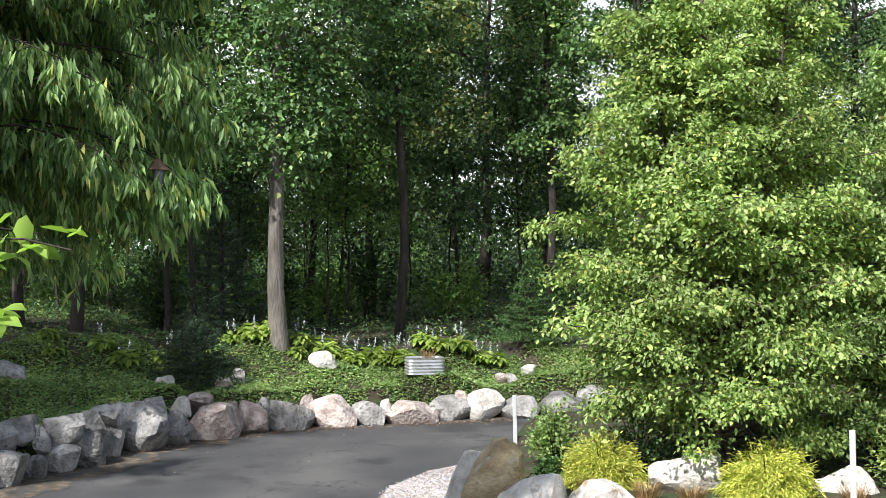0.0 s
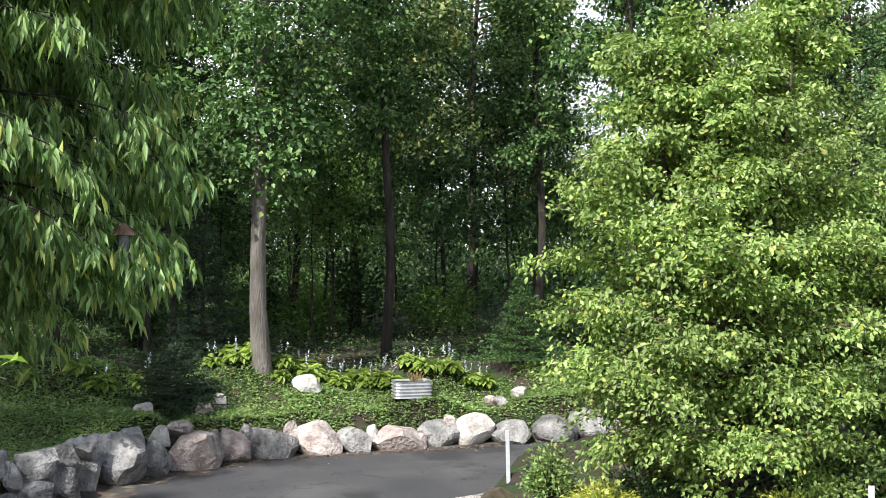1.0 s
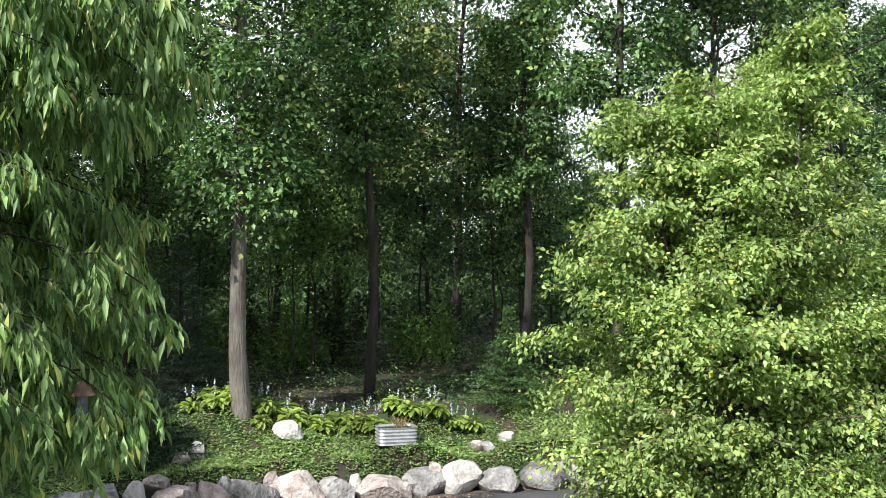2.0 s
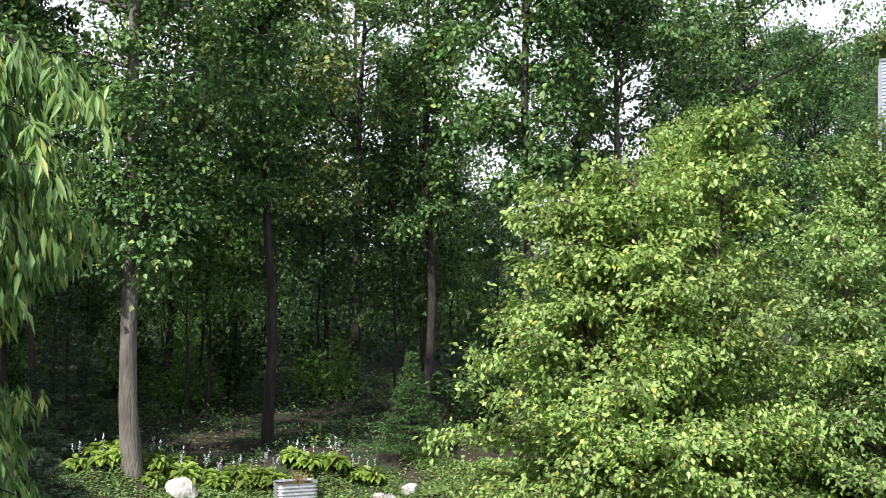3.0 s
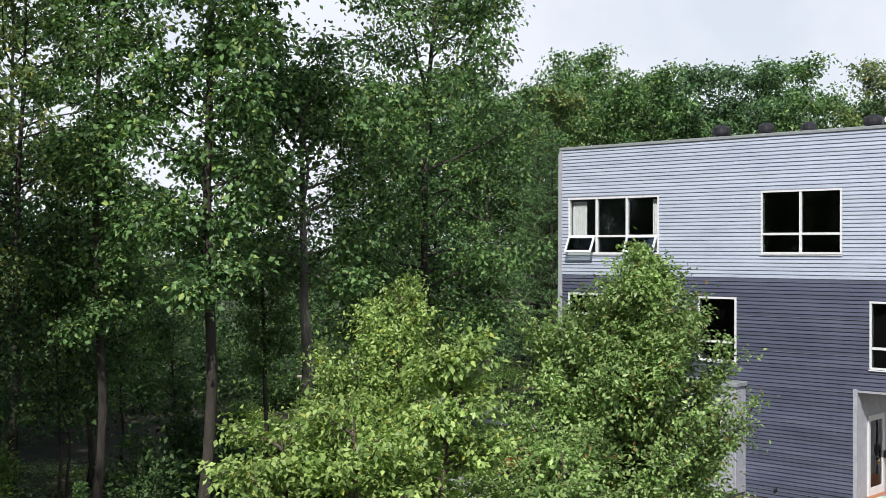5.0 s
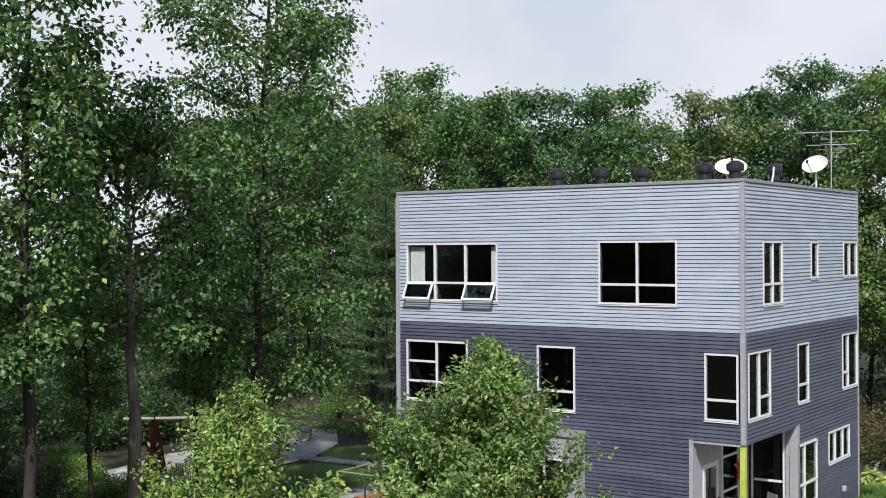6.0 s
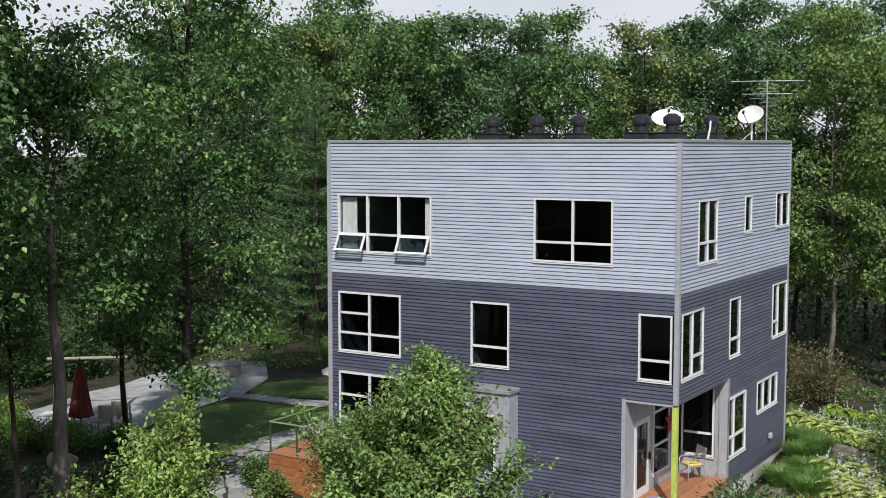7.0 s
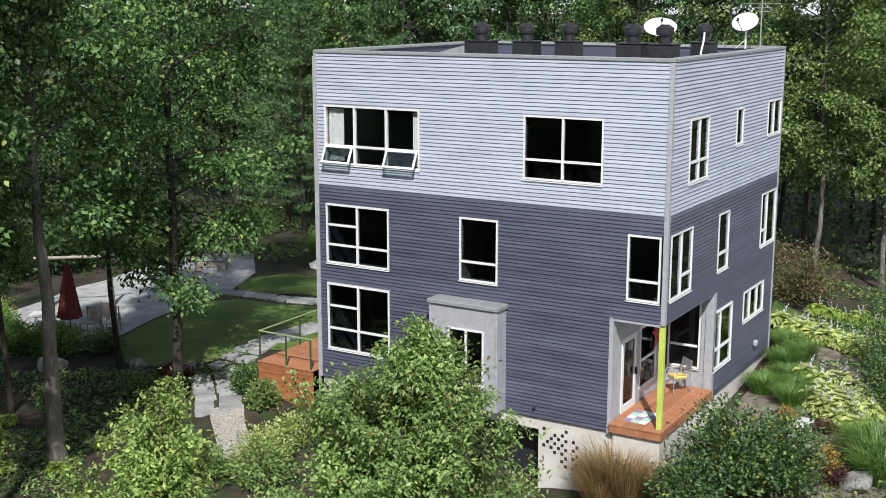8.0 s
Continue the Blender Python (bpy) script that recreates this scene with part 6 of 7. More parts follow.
def corrugated(width, depth, height, ribs=5):
    """A raised bed of corrugated sheet with rounded corners."""
    bm = bmesh.new()
    rows, r = ribs * 6 + 1, 0.12
    outline = []
    for cx, cy, a0 in ((width / 2 - r, depth / 2 - r, 0), (-width / 2 + r, depth / 2 - r, 90), (-width / 2 + r, -depth / 2 + r, 180), (width / 2 - r, -depth / 2 + r, 270)):
        for k in range(5):
            a = radians(a0 + k * 22.5)
            outline.append((cx, cy, math.cos(a), math.sin(a)))
    def wall(sgn, inset):
        rings = []
        for i in range(rows):
            bump = 0.018 * math.cos(i * 2 * math.pi / 6) - inset
            rings.append([bm.verts.new((cx + nx * (r + bump), cy + ny * (r + bump), height * i / (rows - 1))) for cx, cy, nx, ny in outline])
        k = len(outline)
        for a, b in zip(rings, rings[1:]):
            for j in range(k):
                f = [a[j], a[(j + 1) % k], b[(j + 1) % k], b[j]]
                bm.faces.new(f if sgn > 0 else f[::-1])
        return rings
    o, i = wall(1, 0.0), wall(-1, 0.03)
    k = len(outline)
    for j in range(k):
        bm.faces.new([o[-1][j], o[-1][(j + 1) % k], i[-1][(j + 1) % k], i[-1][j]])
    soil = bmesh.new()
    vs = [soil.verts.new((cx + nx * (r - 0.05), cy + ny * (r - 0.05), height - 0.06)) for cx, cy, nx, ny in outline]
    soil.faces.new(vs)
    return bm, soil


bed = base_empty("raised_bed", standing(on_site(-0.47, 30.0, 0.0), TURN + 12), "corrugated galvanised raised bed with withered stalks", "planter")
metal_bm, soil_bm = corrugated(0.92, 0.62, 0.4)
part("sheet_wall", metal_bm, M_GALV, bed)
part("soil", soil_bm, M_SOIL, bed)
part("withered_stalks", grass_meshes(97, 0.6, 0.42, 60, 0.006)[0], M_TANGRASS, bed).matrix_basis = Matrix.Translation((0.1, 0, 0.33))

for u, v, h, t, dz in ((1.27, 21.0, 1.15, 5, -0.4), (4.75, 13.9, 1.24, -8, -0.1)):
    ob = base_empty("marker_post", standing(on_site(u, v, dz), TURN + t, 1.0, 1.5), "white upright marker post beside the drive", "post", "marker posts")
    part("stake", box_mesh((-0.034, 0.034, -0.012, 0.012, 0, h), bevel=0.006), M_POST, ob)
    part("stake", box_mesh((0.022, 0.034, 0.0125, 0.05, 0, h - 0.02), bevel=0.004), M_POST, ob)

# the bird feeder that hangs in the weeping tree
fp = site(-2.13, 9.0, 3.66)
feeder = base_empty("bird_feeder", Matrix.Translation(fp) @ Matrix.Rotation(radians(TURN + 20), 4, "Z") @ Matrix.Diagonal((0.75, 0.75, 0.9, 1)), "hanging bird feeder with a rust-brown roof", "bird feeder")
bm = bmesh.new()
bmesh.ops.create_cone(bm, cap_ends=True, segments=14, radius1=0.11, radius2=0.02, depth=0.09, matrix=Matrix.Translation((0, 0, 0.3)))
part("feeder_roof", bm, paint("rusty_tin", (0.13, 0.075, 0.05), 0.7), feeder)
bm = bmesh.new()
bmesh.ops.create_cone(bm, cap_ends=True, segments=14, radius1=0.055, radius2=0.055, depth=0.2, matrix=Matrix.Translation((0, 0, 0.155)))
part("seed_tube", bm, paint("cloudy_plastic", (0.11, 0.12, 0.13), 0.25), feeder)
bm = bmesh.new()
bmesh.ops.create_cone(bm, cap_ends=True, segments=14, radius1=0.09, radius2=0.08, depth=0.035, matrix=Matrix.Translation((0, 0, 0.035)))
part("feeder_tray", bm, paint("tan_wood", (0.3, 0.2, 0.11), 0.7), feeder)
tb = Tubes()
tb.add([(0, 0, 0.34), (0, 0, 0.9), (0.03, 0.02, 1.5)], [0.004, 0.004, 0.004], 4)
tb.add([(-0.17, 0, 0.08), (0, 0, 0.08), (0.17, 0, 0.08)], [0.006, 0.006, 0.006], 4)
part("wire", tb.mesh("wire"), M_BLACK, feeder)

# ---- on the roof ----
def vent(x, y, s=1.0, z=11.2):
    ob = base_empty("roof_vent", standing(Vector((x, y, z)), 0), "black boxed roof vent with a round cap", "roof vent", "vents on the flat roof")
    part("vent_box", box_mesh((-0.36 * s, 0.36 * s, -0.36 * s, 0.36 * s, 0, 0.7), bevel=0.015), M_BLACK, ob)
    part("vent_lid", box_mesh((-0.39 * s, 0.39 * s, -0.39 * s, 0.39 * s, 0.7, 0.74), bevel=0.01), M_BLACK, ob)
    bm = bmesh.new()
    for r1, r2, z0, z1 in ((0.19, 0.19, 0.74, 1.04), (0.25, 0.27, 0.96, 1.04), (0.27, 0.27, 1.04, 1.16), (0.27, 0.12, 1.16, 1.26)):
        bmesh.ops.create_cone(bm, cap_ends=True, segments=18, radius1=r1 * s, radius2=r2 * s, depth=z1 - z0, matrix=Matrix.Translation((0, 0, (z0 + z1) / 2)))
    part("vent_cap", bm, M_BLACK, ob)


for x, y, s in ((-23.75, 35.2, 1.05), (-22.3, 35.4, 0.9), (-21.2, 36.0, 0.9), (-18.95, 35.5, 1.05), (-17.95, 35.35, 0.95), (-17.45, 37.2, 0.85)):
    vent(x, y, s)
hatch = base_empty("roof_hatch", Matrix.Translation((-25.2, 36.6, 11.2)), "low grey roof hatch with a sloping lid", "roof hatch")
bm = bmesh.new()
vs = add_box(bm, -0.6, 0.7, -0.5, 0.5, 0, 0.62)
for i in (4, 7):
    vs[i].co.z = 0.3
part("hatch_lid", bm, M_CAP, hatch)
part("hatch_curb", box_mesh((-0.64, 0.74, -0.54, 0.54, 0.0, 0.16)), M_BLACK, hatch)
M_DISH = paint("white_dish_enamel", (0.8, 0.8, 0.8), 0.4, vary=0.04)


def dish(p, aim, tilt, wide, high, mast):
    ob = base_empty("satellite_dish", Matrix.Translation(p), "white satellite dish on a short mast", "satellite dish", "dishes on the roof")
    m = Matrix.Translation((0, 0, mast)) @ Matrix.Rotation(radians(aim), 4, "Z") @ Matrix.Rotation(radians(90 - tilt), 4, "X")
    bm = bmesh.new()
    rings, k = [], 28
    for side in (1, -1):
        for i in range(8) if side > 0 else range(7, -1, -1):
            r = i / 7
            rings.append([bm.verts.new(m @ Vector((math.cos(a) * r * wide / 2, math.sin(a) * r * high / 2, 0.1 * r * r - (0.012 if side < 0 else 0)))) for a in (j * 2 * math.pi / k for j in range(k))] if r > 0 else [bm.verts.new(m @ Vector((0, 0, -0.012 if side < 0 else 0)))])
    for a, b in zip(rings, rings[1:]):
        for j in range(k):
            if len(a) == 1:
                bm.faces.new([a[0], b[j], b[(j + 1) % k]])
            elif len(b) == 1:
                bm.faces.new([a[j], b[0], a[(j + 1) % k]])
            else:
                bm.faces.new([a[j], b[j], b[(j + 1) % k], a[(j + 1) % k]])
    part("reflector", bm, M_DISH, ob)
    tb = Tubes()
    tb.add([(0, 0, 0), (0, 0, mast * 0.6), tuple(m @ Vector((0, 0, -0.05)))], [0.03, 0.03, 0.03], 6)
    tb.add([(-0.3, 0, 0), (0, 0, mast * 0.35)], [0.014, 0.014], 5)
    part("mast", tb.mesh("mast"), M_DISH, ob)
    tb = Tubes()
    tip = m @ Vector((0, -0.2, 0.5))
    tb.add([tuple(m @ Vector((0, -high / 2, 0.08))), tuple(tip)], [0.012, 0.012], 5)
    tb.add([tuple(tip), tuple(tip + Vector((0.0, 0.05, 0.07)))], [0.045, 0.03], 8)
    part("feed_arm", tb.mesh("feed_arm"), M_BLACK, ob)


dish(Vector((-18.5, 36.4, 11.2)), 25, 48, 0.95, 0.75, 1.1)
dish(Vector((-16.75, 38.9, 11.7)), -12, 30, 0.86, 0.62, 0.75)
aerial = base_empty("aerial", Matrix.Translation((-16.6, 39.9, 11.7)), "thin metal television aerial with many rods", "aerial")
tb = Tubes()
tb.add([(0, 0, 0), (0, 0, 1.9)], [0.022, 0.022], 6)
part("mast", tb.mesh("mast"), M_GALV, aerial)
for z, a, L, n in ((1.85, 0, 2.2, 0), (1.45, 0, 1.5, 6)):
    tb = Tubes()
    d = np.array([math.cos(0.25), math.sin(0.25), 0.0])
    e = np.array([-d[1], d[0], 0])
    tb.add([d * -L / 2 + [0, 0, z], d * L / 2 + [0, 0, z]], [0.014, 0.014], 5)
    part("boom", tb.mesh("boom"), M_GALV, aerial)
for i, (z, w) in enumerate(((1.62, 0.7), (1.52, 0.5), (1.32, 1.1), (1.2, 0.5), (1.08, 0.42))):
    tb = Tubes()
    tb.add([(-w / 2, 0.05 * i, z), (w / 2, 0.05 * i, z)], [0.009, 0.009], 4)
    part("rod", tb.mesh("rod"), M_GALV, aerial)
for x, y in ((-17.0, 35.6), (-19.9, 40.5)):
    ob = base_empty("vent_pipe", Matrix.Translation((x, y, 11.2)), "white bent plastic vent pipe on the roof", "pipe")
    tb = Tubes()
    tb.add([(0, 0, 0), (0.02, 0, 0.5), (0.09, 0, 0.85), (0.1, 0, 1.05)], [0.03, 0.03, 0.03, 0.028], 8)
    part("pipe", tb.mesh("pipe"), M_DISH, ob)

# ---- side deck, path and garden ----
DX0, DX1, DY0, DY1, DZ = -29.45, -27.3, 31.1, 35.5, 2.0
deck = base_empty("garden_deck", Matrix.Identity(4), "raised orange cedar deck with a thin metal railing", "deck")
n = 15
for i in range(n):
    a = DY0 + i * (DY1 - DY0) / n
    part("deck_board", box_mesh((DX0, DX1, a, a + (DY1 - DY0) / n - 0.008, DZ - 0.035, DZ)), M_DECK, deck)
for i in range(9):
    z = DZ - 0.05 - 0.15 * (i + 1)
    part("skirt_board", box_mesh((DX0 + 0.02, DX1, DY0 + 0.02, DY0 + 0.05, z, z + 0.142)), M_CEDAR, deck)
    part("skirt_board", box_mesh((DX0 + 0.02, DX0 + 0.05, DY0 + 0.051, DY1, z, z + 0.142)), M_CEDAR, deck)
M_RAIL = paint("dark_green_rail", (0.05, 0.085, 0.04), 0.45, vary=0.2)
M_RAILTOP = paint("pale_green_rail", (0.25, 0.33, 0.17), 0.4)
for x, y in ((DX0 + 0.06, DY0 + 0.06), (DX0 + 1.1, DY0 + 0.06), (DX1 - 0.1, DY0 + 0.06), (DX0 + 0.06, DY0 + 2.1), (DX0 + 0.06, DY1 - 0.1)):
    part("rail_post", box_mesh((x - 0.022, x + 0.022, y - 0.022, y + 0.022, DZ + 0.002, DZ + 0.95)), M_RAIL, deck)
part("handrail", box_mesh((DX0 + 0.03, DX1 + 0.05, DY0 + 0.03, DY0 + 0.09, DZ + 0.951, DZ + 0.99), bevel=0.008), M_RAILTOP, deck)
part("handrail", box_mesh((DX0 + 0.03, DX0 + 0.09, DY0 + 0.092, DY1, DZ + 0.951, DZ + 0.99), bevel=0.008), M_RAILTOP, deck)

ribbon("lawn", [(-38.0, 33.3), (-38.05, 36.4), (-38.4, 38.1), (-37.2, 39.2), (-35.6, 39.5), (-33, 40.1), (-28.4, 40.6)], [(-35.9, 31.7), (-33.6, 31.9), (-32.8, 32.6), (-31.6, 34.2), (-30.4, 35.5), (-28.2, 36.9)], 0.03, M_LAWN, "close-mown green lawn beside the house", "lawn")
ribbon("lawn", [(-39.6, 42.0), (-38.4, 43.8), (-35, 44.6), (-29, 45.2)], [(-38.2, 40.4), (-36.6, 40.8), (-34, 41.3), (-28.4, 41.6)], 0.03, M_LAWN, "strip of lawn beyond the stone walk", "lawn")
ribbon("patio", [(-44, 32.4), (-45, 38), (-44.6, 43), (-43.6, 45.6), (-42.4, 46.4)], [(-41.6, 32.0), (-38.1, 33.3), (-38.1, 36.4), (-38.5, 38.2), (-38.5, 40.2), (-39.6, 43.2)], 0.045, M_PAVER, "grey paved terrace behind the lawn", "patio")
path = base_empty("stone_path", Matrix.Identity(4), "irregular bluestone garden path", "path", kind="structure")
pr = random.Random(9)


def flagstone(x, y, w, d, turn):
    bm = bmesh.new()
    k = 8
    corners = ((0.4, -0.5), (0.5, -0.38), (0.5, 0.4), (0.38, 0.5), (-0.41, 0.5), (-0.5, 0.38), (-0.5, -0.4), (-0.4, -0.5))
    ring = [(a * w * pr.uniform(0.92, 1.02), b * d * pr.uniform(0.92, 1.02)) for a, b in corners]
    lo, hi = [bm.verts.new((a, b, -0.05)) for a, b in ring], [bm.verts.new((a * 0.98, b * 0.98, 0.05)) for a, b in ring]
    bm.faces.new(hi)
    for j in range(k):
        bm.faces.new([lo[j], lo[(j + 1) % k], hi[(j + 1) % k], hi[j]])
    ob = part("flagstone", bm, M_PAVER, path)
    ob.matrix_basis = standing(on_ground(x, y, 0.01), turn)


def stones_along(line, width, step):
    line = np.array(line, float)
    s = np.concatenate([[0], np.cumsum(np.linalg.norm(np.diff(line, axis=0), axis=1))])
    for t in np.arange(0, s[-1], step):
        x, y = np.interp(t, s, line[:, 0]), np.interp(t, s, line[:, 1])
        x2, y2 = np.interp(t + 0.1, s, line[:, 0]), np.interp(t + 0.1, s, line[:, 1])
        a = math.atan2(y2 - y, x2 - x)
        for j in (-0.5, 0.5) if width > 1 else (0,):
            flagstone(x - math.sin(a) * j * width * 0.5 + pr.uniform(-0.05, 0.05), y + math.cos(a) * j * width * 0.5, step * 0.97, width * (0.49 if width > 1 else 1.0), math.degrees(a) + pr.uniform(-4, 4))


stones_along([(-29.9, 29.7), (-30.8, 30.7), (-32.2, 32.0)], 1.5, 0.62)
stones_along([(-32.1, 32.6), (-32.2, 34.6), (-32.2, 36.9), (-32.1, 38.0)], 1.15, 0.72)
stones_along([(-38.6, 40.0), (-35.6, 40.3), (-32, 40.7), (-28.4, 41.1)], 0.8, 0.7)

ribbon("lawn", [(-17.6, 46.4), (-15.8, 45.7), (-14.2, 44.9), (-12.8, 44.2)], [(-18.0, 48.4), (-16.4, 47.2), (-14.8, 46.6), (-13.2, 45.6)], 0.03, M_LAWN, "narrow lawn strip behind the hosta bed", "lawn")
ribbon("garden_path", [(-27.5, 26.5), (-28.2, 27.7), (-29.4, 28.8), (-30.2, 29.6)], [(-27.0, 27.1), (-27.6, 28.5), (-28.6, 29.4), (-29.3, 30.2)], 0.03, M_GRAVEL, "pale gravel landing below the deck", "path")
ribbon("garden_bed", [(-16.0, 32.2), (-15.9, 36), (-15.9, 40), (-16.0, 43), (-16.6, 45.6)], [(-11.0, 31.6), (-10.8, 36), (-11.0, 40), (-11.4, 43), (-12.6, 45.0)], 0.022, M_MULCH, "greyish brown mulched bed beside the house", "garden bed")
M_MAROON_CLOTH = paint("maroon_canvas", (0.16, 0.03, 0.025), 0.85)
umb = base_empty("patio_umbrella", standing(on_ground(-40.15, 33.1), 0), "closed maroon canvas umbrella on a pole", "umbrella")
bm = bmesh.new()
k = 16
prof = [(0.06, 2.65), (0.16, 2.3), (0.26, 1.6), (0.36, 0.95), (0.42, 0.6)]
rings = [[bm.verts.new((math.cos(a) * r * (1 + 0.12 * math.cos(a * 8)), math.sin(a) * r * (1 + 0.12 * math.cos(a * 8)), z)) for a in (j * 2 * math.pi / k for j in range(k))] for r, z in prof]
for a, b in zip(rings, rings[1:]):
    for j in range(k):
        bm.faces.new([a[j], a[(j + 1) % k], b[(j + 1) % k], b[j]])
bm.faces.new(rings[0][::-1])
part("canopy", bm, M_MAROON_CLOTH, umb)
tb = Tubes()
tb.add([(0, 0, -0.02), (0, 0, 2.8)], [0.025, 0.025], 8)
part("pole", tb.mesh("pole"), M_BLACK, umb)
table = base_empty("patio_table", standing(on_ground(-41.15, 33.0), 30, 0.8), "white rectangular patio table", "table")
part("tabletop", box_mesh((-0.9, 0.9, -0.5, 0.5, 0.7, 0.75), bevel=0.01), M_WHITE, table)
for x in (-0.82, 0.82):
    for y in (-0.42, 0.42):
        part("leg", box_mesh((x - 0.03, x + 0.03, y - 0.03, y + 0.03, 0.04, 0.7)), M_WHITE, table)
M_GREYWOOD = surface("weathered_wood", [(0.3, (0.22, 0.19, 0.15)), (0.7, (0.42, 0.38, 0.32))], scale=4, rough=0.85, bump=0.3, stretch=(1, 1, 5))
swing = base_empty("swing_frame", standing(on_ground(-42.0, 35.2), 40), "weathered wooden swing frame with braced legs", "swing")
for x in (-1.3, 1.3):
    for y in (-0.6, 0.6):
        tb = Tubes()
        tb.add([(x, y, 0.03), (x * 0.96, y * 0.08, 2.1)], [0.06, 0.055], 4)
        part("leg", tb.mesh("leg"), M_GREYWOOD, swing)
tb = Tubes()
tb.add([(-1.6, 0, 2.12), (1.6, 0, 2.12)], [0.07, 0.07], 4)
part("crossbeam", tb.mesh("crossbeam"), M_GREYWOOD, swing)
for i, (x, y, t) in enumerate(((-39.35, 33.35, 20), (-38.65, 33.75, 35), (-39.3, 34.3, 190))):
    ch = base_empty("patio_chair", standing(on_ground(x, y, 0.05), t), "slatted grey garden chair on the terrace", "chair", "garden chairs")
    part("seat", box_mesh((-0.28, 0.28, -0.26, 0.26, 0.38, 0.42), bevel=0.008), M_GREYWOOD, ch)
    for j in range(6):
        part("back_slat", box_mesh((-0.26 + j * 0.09, -0.2 + j * 0.09, 0.24, 0.265, 0.42, 0.95)), M_GREYWOOD, ch)
    for sx_ in (-0.26, 0.26):
        for sy in (-0.24, 0.24):
            part("leg", box_mesh((sx_ - 0.02, sx_ + 0.02, sy - 0.02, sy + 0.02, 0, 0.38)), M_GREYWOOD, ch)
tub = base_empty("hot_tub", standing(on_ground(-41.6, 42.6, 0.04), 35, 0.62), "grey covered hot tub on the terrace", "hot tub")
part("tub_body", box_mesh((-1.1, 1.1, -1.1, 1.1, 0.0, 0.75), bevel=0.06), M_GREYWOOD, tub)
part("tub_cover", box_mesh((-1.15, 1.15, -1.15, 1.15, 0.75, 0.87), bevel=0.04), M_ROOF, tub)
part("tub_step", box_mesh((-0.5, 0.5, -1.55, -1.18, 0.0, 0.3), bevel=0.02), M_WHITE, tub)

# garden planting left of the house
GR = [grass_meshes(101, 1.8, 1.7, 900, 0.012, curl=0.7), grass_meshes(102, 1.2, 1.0, 700, 0.008, curl=0.8)]
for x, y, k, mat, s, lb in ((-38.2, 46.5, 0, M_GRASS, 1.1, "tall arching ornamental grass clump"), (-36.8, 47.2, 0, M_GRASS, 0.95, "tall arching ornamental grass clump"), (-45.0, 32.6, 1, M_GRASS, 1.2, "soft green grass clump by the terrace"), (-46.5, 33.8, 1, M_GRASS, 1.2, "soft green grass clump by the terrace")):
    plant("ornamental_grass", GR[k], (mat,), standing(on_ground(x, y), 0, s), lb, "grass", "garden grasses", names=("foliage",))
# feathery and yellow-green terrace shrubs: brighter leaf colours stand in for sunlight
for x, y, w, h, mat, seed, lb in ((-34.2, 47.0, 1.6, 1.2, M_PEAR, 111, "rounded green garden shrub"), (-31.8, 46.6, 1.8, 1.4, M_UNDER, 112, "bright green garden shrub"), (-38.6, 31.2, 2.4, 1.1, M_UNDER, 113, "feathery green shrub by the terrace, leaf colour brightened as sunlit"), (-40.4, 31.0, 2.0, 1.0, M_UNDER, 114, "feathery green shrub by the terrace, leaf colour brightened as sunlit"),
                                  (-41.6, 31.2, 1.8, 1.0, M_UNDER, 124, "feathery green shrub by the terrace, leaf colour brightened as sunlit"), (-39.4, 31.6, 1.6, 1.1, M_HOSTA, 125, "feathery green shrub by the terrace, leaf colour brightened as sunlit"), (-42.9, 31.9, 1.8, 1.2, M_HOSTA, 126, "yellow-green shrub by the terrace, leaf colour brightened as sunlit"), (-37.4, 32.2, 1.3, 0.8, M_DKSHRUB, 127, "low dark shrub beneath the oaks"), (-33.6, 29.8, 1.6, 0.7, M_DKSHRUB, 115, "low dark shrub beneath the oaks"), (-30.0, 31.2, 1.2, 0.9, M_OAK, 116, "rounded green shrub beside the deck"), (-33.0, 31.2, 1.1, 0.6, M_MAROON, 117, "low maroon-leaved plant by the path"), (-28.7, 30.4, 1.0, 0.8, M_PEAR, 118, "green shrub in front of the deck"),
                                  (-29.1, 30.9, 0.9, 0.5, M_MAROON, 119, "low bronze-leaved plant by the path"), (-26.4, 28.9, 1.5, 0.9, M_HOSTA_PALE, 120, "pale leaved shrub in front of the deck"), (-26.1, 27.2, 1.8, 1.2, M_HOSTA_PALE, 128, "pale leaved shrub in front of the deck"), (-25.2, 26.2, 1.9, 1.3, M_PEAR, 129, "rounded green shrub by the gravel path"), (-26.9, 25.9, 1.5, 0.8, M_PEAR, 130, "rounded green shrub by the gravel path"), (-28.6, 26.6, 1.3, 0.6, M_HOSTA, 150, "yellow-green shrub by the gravel path"), (-44.3, 48.8, 2.4, 1.8, M_UNDER, 121, "bright green shrub behind the terrace"), (-47, 44, 2.6, 2.0, M_UNDER, 122, "bright green shrub behind the terrace"), (-48, 41, 2.2, 1.6, M_OAK, 123, "green shrub behind the terrace")):
    plant("shrub", shrub_meshes(seed, w, h, 2000, 0.1), (M_BARK_DARK, mat), standing(on_ground(x, y), 0), lb, "shrub", "garden shrubs", names=("branching", "foliage"))
for x, y, s in ((-32.6, 23.4, 1.1), (-31.5, 23.0, 1.0), (-30.2, 23.6, 1.0), (-33.5, 24.4, 1.1), (-30.6, 25.6, 0.9), (-29.2, 24.8, 0.9), (-34.6, 25.6, 1.0), (-28.4, 26.6, 0.8)):
    hosta(2, on_ground(x, y), 70 * x, s, M_HOSTA, "yellow-green hosta clump under the oak", "hostas under the oak")
